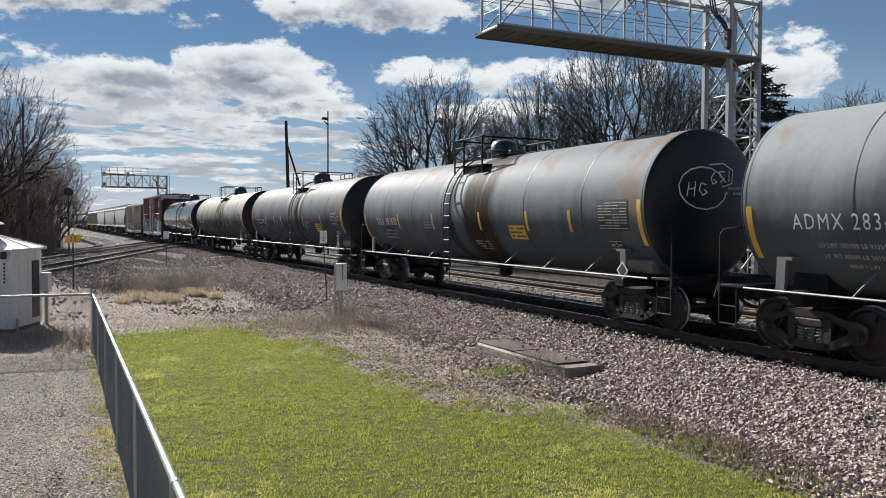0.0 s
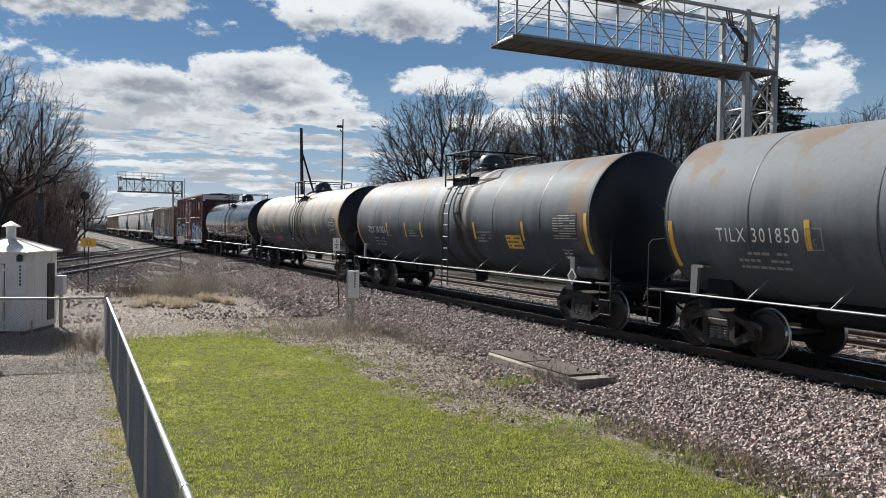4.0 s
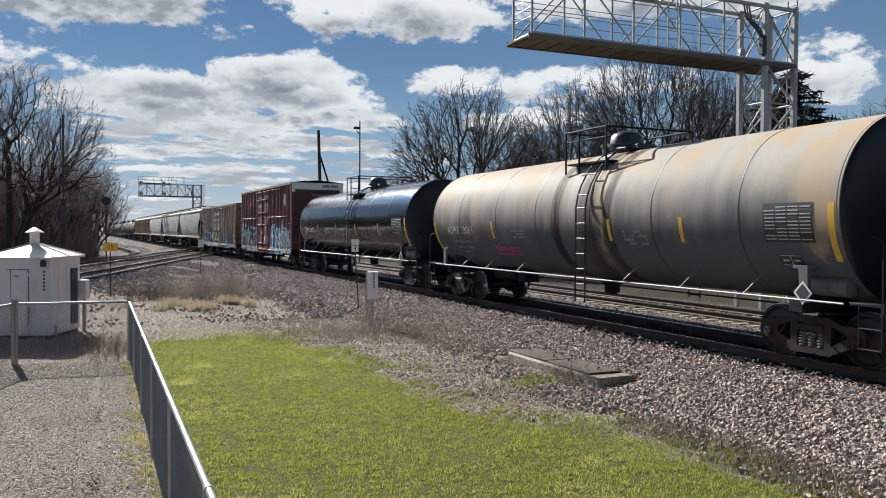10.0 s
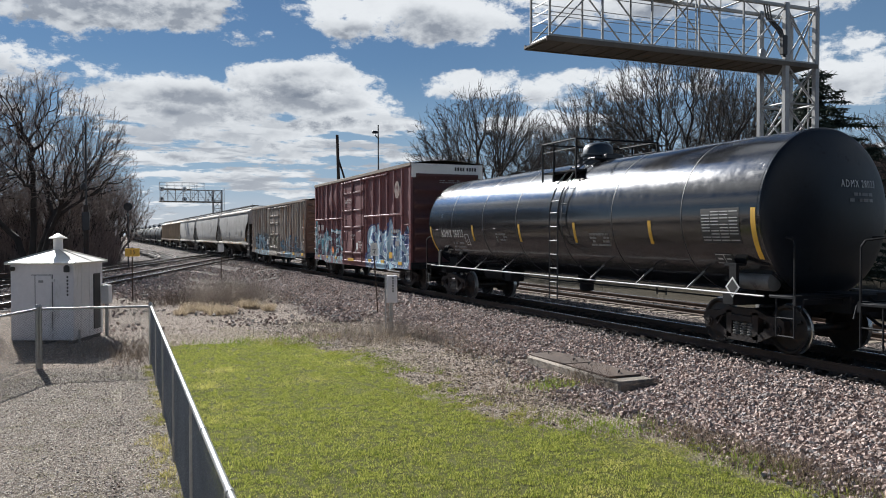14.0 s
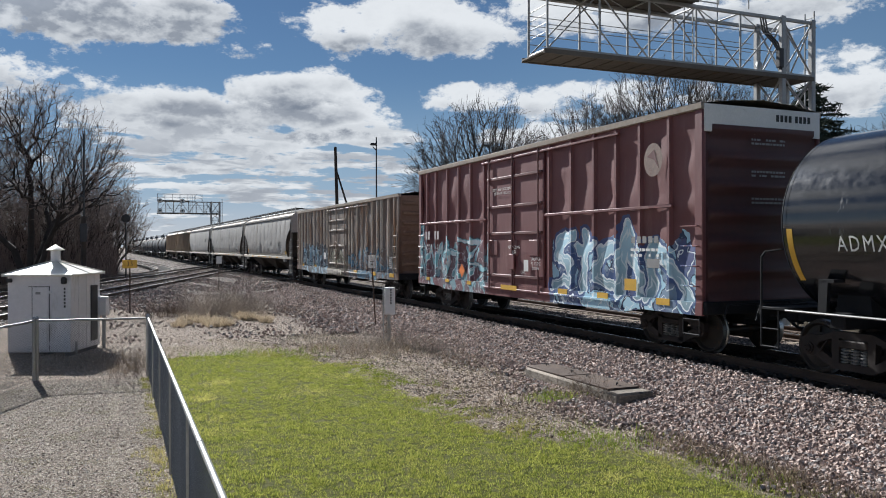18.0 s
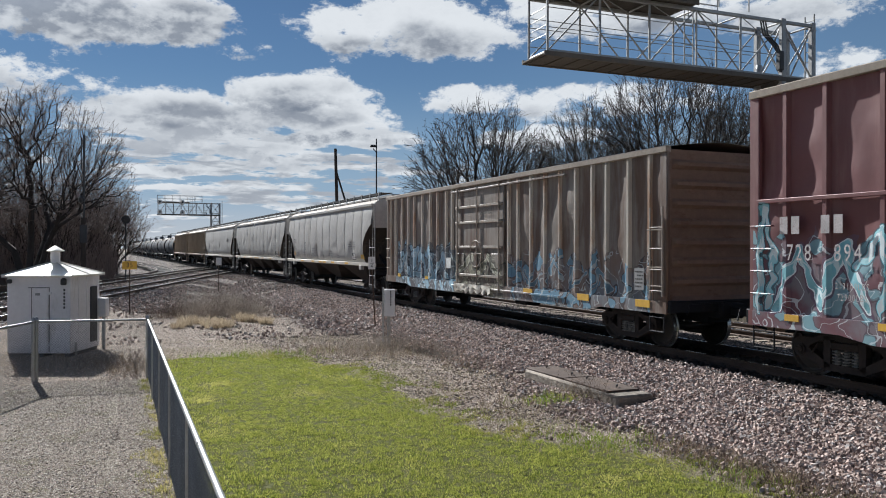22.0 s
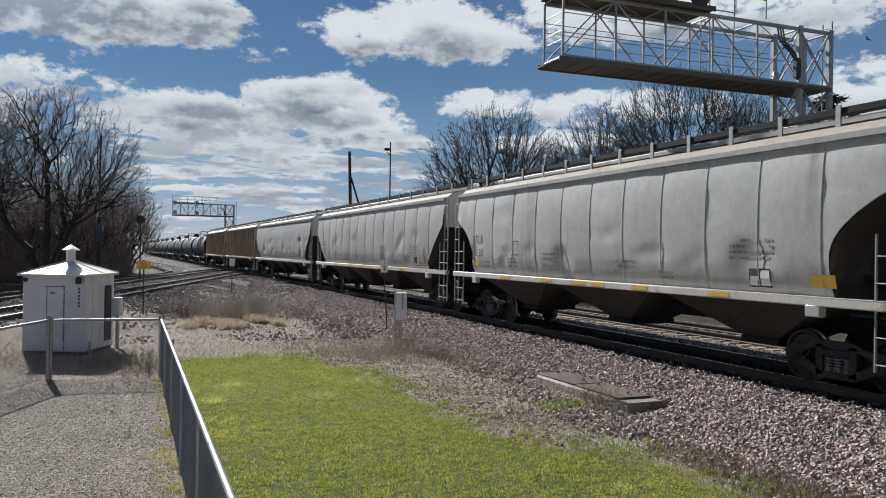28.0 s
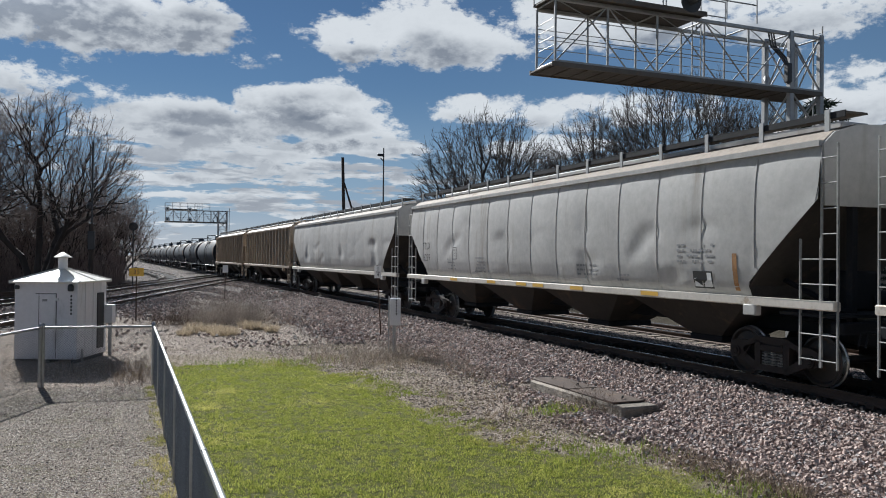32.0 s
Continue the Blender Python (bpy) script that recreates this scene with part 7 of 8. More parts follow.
def signs():
    c = root("junction_cabinet", pose(7.08, 21.16, ground_z(7.08, 21.16), 0, 0, -18), "pale grey junction cabinet on a steel post", "cabinet")
    g = ground_z(7.08, 21.16)
    part("post", Build().cyl((0, 0.05, -0.1), (0, 0.05, 0.35 - g), 0.055, 10), GALV, c)
    part("post", Build().cyl((-0.16, 0.0, -0.1), (-0.16, 0.0, 1.12 - g), 0.022, 8), GALV, c)
    part("cabinet_body", Build().box(-0.13, 0.17, -0.12, 0.16, 0.30 - g, 1.06 - g, 0.012), SHED_WHITE, c)
    part("cabinet_door", Build().box(-0.11, 0.16, -0.135, -0.12, 0.32 - g, 1.04 - g, 0.006), SHED_WHITE, c)
    b = Build()
    for k in range(6):
        b.box(0.03, 0.07, -0.142, -0.136, 0.60 + k * 0.075 - g, 0.65 + k * 0.075 - g)
    part("marking", b, INK_DARK, c)
    g = ground_z(8.03, 25.8)
    q = root("quarter_sign", pose(8.03, 25.8, g, 0, 0, -20), "white fraction sign on a leaning rusty post", "sign")
    part("post", Build().tube([(0.12, 0, -0.1), (-0.04, 0, 1.95 - g)], 0.024, 6), RAIL_RUST, q)
    plate = part("plate", Build().box(-0.13, 0.11, -0.03, -0.02, 1.50 - g, 1.93 - g, 0.004), WHITE_PAINT, q)
    for t, z in (("1", 1.81), ("4", 1.61)):
        v, f = lettering(t, 0.20)
        part("numeral", Build().add([(p[0] - 0.01, -0.034, z - g + p[1]) for p in v], f), INK_DARK, plate)
    part("bar", Build().box(-0.08, 0.06, -0.036, -0.031, 1.70 - g, 1.72 - g), INK_DARK, plate)
    g = ground_z(0.41, 33.26)
    s = root("speed_sign", pose(0.41, 33.26, g, 0, 0, 0), "yellow speed plate on a thin dark post", "sign")
    part("post", Build().cyl((0, 0.02, -0.1), (0, 0.02, 1.75 - g), 0.03, 6), RAIL_RUST, s)
    plate = part("plate", Build().box(-0.27, 0.27, -0.02, -0.005, 1.38 - g, 1.70 - g, 0.004), YELLOW_PAINT, s)
    v, f = lettering("35", 0.27)
    part("numeral", Build().add([(p[0], -0.025, 1.54 - g + p[1]) for p in v], f), INK_DARK, plate)
    g = ground_z(5.6, 49)
    s = root("small_sign", pose(5.6, 49, g), "small white plate on a short dark post", "sign")
    part("post", Build().cyl((0, 0.02, -0.1), (0, 0.02, 1.6 - g), 0.03, 6), RAIL_RUST, s)
    part("plate", Build().box(-0.16, 0.16, -0.02, -0.005, 1.2 - g, 1.65 - g, 0.004), WHITE_PAINT, s)
    # poles behind the train
    p = root("braced_pole", pose(15.2, 58.2, GROUND), "dark wooden pole with a raking brace", "pole")
    part("pole", Build().cyl((0.30, 0, 0), (0, 0, 10.3), 0.15, 10, 0.11), POLE_WOOD, p)
    part("brace", Build().cyl((2.9, 0.3, 0), (0.12, 0.1, 8.5), 0.09, 8, 0.07), POLE_WOOD, p)
    p = root("lamp_post", pose(19.5, 61.5, GROUND), "thin grey lamp post with a side-mounted lamp", "lamp post")
    part("pole", Build().cyl((0, 0, 0), (0, 0, 11.7), 0.075, 10, 0.05), DARK_METAL, p)
    part("lamp_head", Build().box(-0.52, 0.0, -0.12, 0.12, 11.0, 11.2, 0.05), DARK_METAL, p)
    part("bracket", Build().tube([(0, 0, 10.6), (-0.3, 0, 10.9)], 0.04, 6), DARK_METAL, p)
    part("arm", Build().tube([(-0.7, 0, 6.2), (0, 0, 6.2), (0, 0.1, 5.6)], 0.04, 6), DARK_METAL, p)
    # signal mast and aerial by the trees
    p = root("signal_mast", pose(0.48, 60, GROUND), "thin dark signal mast with a round head", "signal")
    part("pole", Build().cyl((0, 0, 0), (0, 0, 4.5), 0.05, 8), DARK_METAL, p)
    hd = part("signal_head", Build().cyl((0, -0.1, 4.75), (0, 0.05, 4.75), 0.30, 16), DARK_METAL, p)
    part("hood", Build().cyl((0, -0.4, 4.8), (0, -0.1, 4.8), 0.10, 10), DARK_METAL, hd)
    p = root("aerial_pole", pose(-1.75, 47, GROUND), "slim grey aerial pole with a camera dome", "pole")
    part("pole", Build().cyl((0, 0, 0), (0, 0, 4.4), 0.13, 10), POLE_WOOD, p)
    part("pole", Build().cyl((0.02, 0, 4.2), (0.02, 0, 8.9), 0.05, 8), DARK_METAL, p)
    part("pole", Build().cyl((-0.12, 0, 7.0), (-0.12, 0, 8.7), 0.03, 6), DARK_METAL, p)
    part("camera_dome", Build().lathe([(5.2, 0.02), (5.25, 0.16), (5.45, 0.18), (5.6, 0.05)], (-0.1, 0, 0), 12, "z"), DARK_METAL, p)
    part("control_box", Build().box(-0.18, 0.18, -0.3, 0.0, 3.0, 4.0, 0.02), DARK_METAL, p)


signs()

# ---- bare trees ----


def prisms(segs, sides):
    """Many thin tapered sticks at once: rows of p, q, r, r2."""
    s = np.array(segs)
    p, q, r, r2 = s[:, 0:3], s[:, 3:6], s[:, 6], s[:, 7]
    w = q - p
    w /= np.linalg.norm(w, axis=1)[:, None] + 1e-9
    up = np.where(np.abs(w[:, 2:3]) < 0.9, [[0, 0, 1.0]], [[1.0, 0, 0]])
    a = np.cross(w, up)
    a /= np.linalg.norm(a, axis=1)[:, None]
    c = np.cross(w, a)
    v = []
    for base, rad in ((p, r), (q, r2)):
        for i in range(sides):
            t = 2 * math.pi * i / sides
            v.append(base + (a * math.cos(t) + c * math.sin(t)) * rad[:, None])
    v = np.stack(v, 1).reshape(-1, 3)
    o = np.arange(len(s))[:, None] * 2 * sides
    f = np.concatenate([o + np.array([i, (i + 1) % sides, sides + (i + 1) % sides, sides + i]) for i in range(sides)], 0)
    return v, f


def stick_mesh(name, segs, sides, material):
    v, f = prisms(segs, sides)
    me = bpy.data.meshes.new(name)
    me.from_pydata(v.tolist(), [], f.tolist())
    me.polygons.foreach_set("use_smooth", [True] * len(me.polygons))
    me.materials.append(material)
    return me


def grow(height, reach, stems, seed, ends, floor, crook, twig, fill=0.55):
    """A bare tree whose limbs fan out from low stems and fork towards ends spread through a rounded crown. floor: where the crown begins,
    as a share of the height; fill: how many ends lie inside the crown and not at its rim. Gives thick sticks and thin sticks."""
    rs = np.random.RandomState(seed)
    u = rs.normal(0, 1, (ends * 3, 3))
    u /= np.linalg.norm(u, axis=1)[:, None]
    u = u[u[:, 2] > -0.75][:ends]
    far = np.where(rs.rand(len(u)) < fill, rs.uniform(0.35, 0.95, len(u)), rs.uniform(0.93, 1.0, len(u)))
    lump = np.array([0.94 + 0.16 * noise.noise((a * 2.0, c * 2.0, e * 2.0 + seed)) for a, c, e in u])
    mid = height * (floor + 0.42 * (1 - floor))
    up = np.where(u[:, 2] > 0, height - mid, mid - floor * height)
    goal = u * (far * lump)[:, None] * np.stack([np.full(len(u), reach), np.full(len(u), reach), up], 1) + (0, 0, mid)
    segs, twigs = [], []

    def limb(p, w, q, n, r0, r1):
        """A bowed limb from p, leaving along w, to q."""
        d = np.linalg.norm(q - p)
        c = p + w * d * 0.45
        pts = [(1 - t) ** 2 * p + 2 * t * (1 - t) * c + t * t * q for t in np.linspace(0, 1, n + 1)]
        for k in range(1, n):
            pts[k] = pts[k] + rs.normal(0, crook * d / n, 3)
        for k in range(n):
            a, b = pts[k], pts[k + 1]
            ra, rb = r0 + (r1 - r0) * k / n, r0 + (r1 - r0) * (k + 1) / n
            segs.append((*a, *b, ra, rb))
            if rb < 0.034:
                l = np.linalg.norm(b - a)
                v = (b - a) / (l + 1e-9)
                for j in range(rs.poisson(twig * l)):
                    o = a + (b - a) * rs.rand()
                    x = v + rs.normal(0, 0.5, 3)
                    x /= np.linalg.norm(x)
                    e = o + x * rs.uniform(0.2, 0.65)
                    twigs.append((*o, *e, 0.012, 0.008))
                    for g in range(2):
                        y = x + rs.normal(0, 0.45, 3)
                        h = o + (e - o) * rs.uniform(0.4, 1.0)
                        twigs.append((*h, *(h + y / np.linalg.norm(y) * rs.uniform(0.2, 0.5)), 0.008, 0.005))
        v = pts[-1] - pts[-2]
        return v / (np.linalg.norm(v) + 1e-9)

    def size(k):
        return 0.0142 * k ** 0.45

    def fork(p, w, g, r):
        if len(g) == 1:
            limb(p, w, g[0], 4, min(r, 0.018), 0.009)
            return
        c = g.mean(0)
        d = np.linalg.norm(g - p, axis=1).min()
        step = min(np.linalg.norm(c - p) * rs.uniform(0.22, 0.42), d * 0.8)
        q = p + (c - p) / (np.linalg.norm(c - p) + 1e-9) * step
        q = q + rs.normal(0, 0.05 + crook * 0.5, 3) * step
        r1 = size(len(g))
        v = limb(p, w, q, 3 if step > 0.8 else 2, min(r, r1 * 1.25), r1)
        way = g - q
        way /= np.linalg.norm(way, axis=1)[:, None] + 1e-9
        axis = np.linalg.svd(way - way.mean(0), full_matrices=False)[2][0]
        s2 = (way - way.mean(0)) @ axis
        cut = np.quantile(s2, rs.uniform(0.3, 0.7))
        lo, hi = g[s2 <= cut], g[s2 > cut]
        for part_of in (lo, hi):
            if len(part_of):
                fork(q, v, part_of, r1)
    # share the ends among the stems by the way they lie
    a = 2.4 * np.arange(stems)
    lean = 0.80 * np.sqrt((np.arange(stems) + 0.35) / stems)
    aim_at = np.stack([np.cos(a) * lean, np.sin(a) * lean, np.sqrt(1 - lean ** 2)], 1)
    way = goal - (0, 0, 0.22 * height)
    way /= np.linalg.norm(way, axis=1)[:, None]
    own = (way @ aim_at.T).argmax(1)
    for k in range(stems):
        g = goal[own == k]
        if len(g) < 2:
            continue
        p = np.array((math.cos(a[k]), math.sin(a[k]), 0.0)) * 0.10 * reach * lean[k]
        q = p + (aim_at[k] * 0.35 + (0, 0, 0.75)) * height * max(0.08, floor * 0.8) * rs.uniform(0.8, 1.2)
        v = limb(p, np.array((0, 0, 1.0)), q, 3, size(len(g)) * 1.35, size(len(g)) * 1.1)
        fork(q, v, g, size(len(g)) * 1.1)
    return [k for k in segs if k[6] > 0.02], [k for k in segs if k[6] <= 0.02] + twigs


def bare_tree(x, y, height, reach, seed, label, twig_mat, make=None, shared=None):
    t = root("bare_tree", pose(x, y, GROUND, 0, 0, seed * 47 % 360), label, "tree", "bare trees")
    if shared:
        a, c, h0, r0 = shared
        t.scale = (reach / r0, reach / r0, height / h0)
    else:
        thick, thin = grow(height, reach, *make)
        a, c = stick_mesh("trunk", thick, 6, BARK), stick_mesh("crown", thin, 3, twig_mat)
    part("trunk", a, None, t)
    part("crown", c, None, t)["kind"] = "stuff"
    return shared or (a, c, height, reach)


def place(az, dist):
    return dist * math.sin(radians(az)), dist * math.cos(radians(az))


shape_1 = bare_tree(*place(25.4, 58), 13.8, 6.2, 3, "spreading bare tree with many upright limbs behind the tracks", TWIG, (6, 3, 1150, 0.28, 0.06, 2.2, 0.45))
shape_2 = bare_tree(*place(39.2, 56), 16.0, 6.9, 8, "broad bare tree with fanned dark limbs behind the tracks", TWIG, (7, 11, 1300, 0.28, 0.06, 2.2, 0.45))
for az, dist, h, sp, sh in ((33.4, 60, 14.4, 5.0, shape_1), (43.6, 64, 15.4, 5.6, shape_2), (20.8, 68, 7.8, 4.0, shape_1), (30.0, 68, 12.4, 4.6, shape_2), (54.0, 60, 12.0, 6.0, shape_1)):
    bare_tree(*place(az, dist), h, sp, int(az * 7), "bare deciduous tree behind the tracks", TWIG, shared=sh)
shape_3 = bare_tree(*place(-5.2, 58), 13.8, 6.6, 21, "tall bare tree with dark crooked limbs", TWIG_DARK, (4, 21, 1100, 0.20, 0.12, 2.0, 0.55))
shape_4 = bare_tree(*place(-1.5, 74), 10.6, 4.2, 33, "dense thicket tree of dark bare twigs", TWIG_DARK, (9, 33, 560, 0.03, 0.10, 2.6, 0.8))
for az, dist, h, sp, sh in ((-10.5, 60, 13.8, 6.6, shape_3), (-3.6, 68, 9.4, 4.6, shape_4), (-6.4, 70, 8.6, 4.8, shape_4), (-0.3, 92, 10.8, 4.4, shape_4),
                            (-9.0, 70, 8.6, 5.0, shape_4), (-2.4, 88, 10.8, 4.8, shape_4), (-4.8, 92, 10.0, 5.0, shape_4), (-7.6, 90, 10.0, 5.0, shape_4)):
    bare_tree(*place(az, dist), h, sp, int(abs(az) * 13) + 2, "dark bare tree in the thicket beside the crossing", TWIG_DARK, shared=sh)


def undergrowth():
    rnd = random.Random(9)
    segs = []
    for k in range(6000):
        az, dist = rnd.uniform(-11, -0.3), rnd.uniform(62, 100)
        x, y = place(az, dist)
        h = rnd.uniform(0.8, 4.2)
        p = Vector((x, y, GROUND))
        for j in range(3):
            q = p + Vector((rnd.gauss(0, 0.3), rnd.gauss(0, 0.3), h / 3))
            segs.append((*p, *q, 0.026 - 0.006 * j, 0.020 - 0.006 * j))
            p = q
    ob = new("undergrowth", stick_mesh("undergrowth", segs, 3, BRUSH_STEM))
    tagged(ob, "dense dark bare brush under the trees", "brush", kind="stuff")


undergrowth()


def conifer(x, y, height, label):
    t = root("conifer", pose(x, y, GROUND), label, "tree")
    part("trunk", Build().cyl((0, 0, 0), (0, 0, height), 0.22, 8, 0.03), BARK, t)
    rnd = random.Random(5)
    limbs, needles = [], []
    z = 1.0
    while z < height - 0.2:
        reach = min(4.0, (height - z) * 0.80 + 0.35)
        for k in range(7):
            a = rnd.uniform(0, 6.283)
            L = reach * rnd.uniform(0.6, 1.1)
            p = Vector((0, 0, z))
            q = Vector((math.cos(a) * L, math.sin(a) * L, z - 0.12 * L + rnd.uniform(-0.1, 0.25)))
            limbs.append((*p, *q, 0.03, 0.008))
            m = int(L * 44) + 8
            for j in range(m):
                s = rnd.uniform(0.15, 1.0)
                c = p.lerp(q, s)
                d = Vector((rnd.gauss(0, 1), rnd.gauss(0, 1), rnd.gauss(-0.15, 0.5))).normalized() * rnd.uniform(0.14, 0.38)
                needles.append((*c, *(c + d), 0.034, 0.008))
        z += 0.24
    part("limbs", stick_mesh("limbs", limbs, 4, BARK), None, t)
    part("crown", stick_mesh("crown", needles, 3, NEEDLE), None, t)["kind"] = "stuff"


conifer(*place(47.4, 44), 11.2, "dark green conifer behind the gantry mast")
conifer(*place(14.9, 95), 4.6, "small dark conifer far behind the tracks")

def house(x, y, turn):
    h = root("house", pose(x, y, GROUND, 0, 0, turn), "brown-roofed house half hidden behind the conifer", "house")
    part("wall", Build().box(-5.0, 5.0, -3.6, 3.6, 0, 6.6), mat("house_siding", (0.30, 0.25, 0.20), 0.8, 0, 0.15, 1.0, 0.05), h)
    b = Build().add([(sx * 5.3, (-3.9, 3.9)[i % 2], 6.3) for sx in (-1, 1) for i in range(2)] + [(-5.3, 0, 9.6), (5.3, 0, 9.6)] + [(sx * 5.3, (-3.9, 3.9)[i % 2], 6.12) for sx in (-1, 1) for i in range(2)] + [(-5.3, 0, 9.42), (5.3, 0, 9.42)],
                    [(0, 2, 5, 4), (1, 4, 5, 3), (6, 10, 11, 8), (7, 9, 11, 10), (0, 6, 8, 2), (1, 3, 9, 7), (0, 4, 10, 6), (4, 1, 7, 10), (2, 8, 11, 5), (5, 11, 9, 3)])
    part("roof", b, BRICK_ROOF, h, "brown shingled gable roof", smooth=0)
    part("gable", Build().prism([(-3.6, 6.6), (3.6, 6.6), (0, 9.3)], -4.98, -4.9), mat("house_siding", (0.30, 0.25, 0.20)), h)
    part("gable", Build().prism([(-3.6, 6.6), (3.6, 6.6), (0, 9.3)], 4.9, 4.98), mat("house_siding", (0.30, 0.25, 0.20)), h)
    for xx in (-3.0, 0.0, 3.0):
        w = part("window", Build().box(xx - 0.5, xx + 0.5, -3.66, -3.6, 3.9, 5.4, 0.01), WHITE_PAINT, h)
        part("pane", Build().box(xx - 0.4, xx + 0.4, -3.68, -3.66, 4.0, 5.3), DARK_METAL, w)


house(*place(47.2, 66), -20)

# ---- lawn, stones and weeds ----


def scatter_blades(name, spots, material, label, h_lo, h_hi, width, seed, lean=0.5):
    rnd = np.random.RandomState(seed)
    s = np.array(spots)
    n = len(s)
    a = rnd.uniform(0, 2 * np.pi, n)
    h = rnd.uniform(h_lo, h_hi, n) * (0.65 + 0.9 * np.array([max(0.0, 0.6 * noise.noise((p[0] * 2.2, p[1] * 2.2, 4.0)) + 1.5 * noise.noise((p[0] * 7.0, p[1] * 7.0, 1.0)) + 0.35) for p in spots]))
    la, lm = rnd.uniform(0, 2 * np.pi, n), rnd.uniform(0.1, lean, n) * h
    dx, dy = np.cos(a) * width, np.sin(a) * width
    mx, my = s[:, 0] + np.cos(la) * lm * 0.35, s[:, 1] + np.sin(la) * lm * 0.35
    v = np.stack([np.stack([s[:, 0] - dx, s[:, 1] - dy, s[:, 2] - 0.01], 1), np.stack([s[:, 0] + dx, s[:, 1] + dy, s[:, 2] - 0.01], 1),
                  np.stack([mx + dx * 0.7, my + dy * 0.7, s[:, 2] + h * 0.6], 1), np.stack([mx - dx * 0.7, my - dy * 0.7, s[:, 2] + h * 0.6], 1),
                  np.stack([s[:, 0] + np.cos(la) * lm, s[:, 1] + np.sin(la) * lm, s[:, 2] + h], 1)], 1).reshape(-1, 3)
    o = np.arange(n) * 5
    f = [(i, i + 1, i + 2, i + 3) for i in o] + [(i + 3, i + 2, i + 4) for i in o]
    me = bpy.data.meshes.new(name)
    me.from_pydata(v.tolist(), [], f)
    me.materials.append(material)
    return tagged(new(name, me), label, "grass", kind="stuff")


def leaf_mat(name, lo, hi, dry, dry_share=0.25, glow=(1.3, 1.35, 0.7)):
    m = bpy.data.materials.new(name)
    m.use_nodes = True
    n = Nodes(m.node_tree)
    co = n("ShaderNodeTexCoord").outputs["Object"]
    r = n("ShaderNodeNewGeometry").outputs["Random Per Island"]
    c = n.mix(r, lo + (1,), hi + (1,))
    patch = n.math("ADD", n.noise(co, 0.7, 4), n.math("MULTIPLY", n.math("SUBTRACT", r, 0.5), 0.18))
    c = n.mix(n.ramp(patch, 0.62 - dry_share * 0.4, 0.78 - dry_share * 0.3), c, dry + (1,))
    b = n("ShaderNodeBsdfPrincipled", {"Base Color": c, "Roughness": 0.8})
    b.inputs["Specular IOR Level"].default_value = 0.12
    t = n("ShaderNodeBsdfTranslucent", {0: n.mix(1.0, c, glow + (1,), "MULTIPLY")})
    x = n("ShaderNodeMixShader", {0: 0.42, 1: b.outputs[0], 2: t.outputs[0]})
    n("ShaderNodeOutputMaterial", {0: x.outputs[0]})
    return m


def tufts(name, middles, blades, material, label, h_lo, h_hi, width, spread, seed):
    """Grass in small domed tufts: blades lean out from the middle of their tuft."""
    rs = np.random.RandomState(seed)
    m = np.repeat(np.array(middles), blades, axis=0)
    n = len(m)
    tall = np.repeat(rs.uniform(0.55, 1.0, len(middles)) * np.array([1.0 + 0.9 * noise.noise((p[0] * 3.0, p[1] * 3.0, 4.0)) + 0.5 * noise.noise((p[0] * 0.9, p[1] * 0.9, 8.0)) for p in middles]), blades)
    a, r = rs.uniform(0, 2 * np.pi, n), spread * np.sqrt(rs.rand(n))
    x, y, z = m[:, 0] + np.cos(a) * r, m[:, 1] + np.sin(a) * r, m[:, 2]
    h = rs.uniform(h_lo, h_hi, n) * np.maximum(0.25, tall) * (1 - 0.45 * r / spread)
    lean = h * (0.25 + 0.9 * r / spread) * rs.uniform(0.5, 1.5, n)
    la = a + rs.normal(0, 0.7, n)
    t = rs.uniform(0, 2 * np.pi, n)
    dx, dy = np.cos(t) * width, np.sin(t) * width
    mx, my = x + np.cos(la) * lean * 0.4, y + np.sin(la) * lean * 0.4
    v = np.stack([np.stack([x - dx, y - dy, z - 0.01], 1), np.stack([x + dx, y + dy, z - 0.01], 1),
                  np.stack([mx + dx * 0.75, my + dy * 0.75, z + h * 0.65], 1), np.stack([mx - dx * 0.75, my - dy * 0.75, z + h * 0.65], 1),
                  np.stack([x + np.cos(la) * lean, y + np.sin(la) * lean, z + h], 1)], 1).reshape(-1, 3)
    o = np.arange(n)[:, None] * 5
    me = bpy.data.meshes.new(name)
    me.from_pydata(v.tolist(), [], (o + np.array([0, 1, 2, 3])).tolist() + (o + np.array([3, 2, 4])).tolist())
    me.materials.append(material)
    return tagged(new(name, me), label, "grass", kind="stuff")


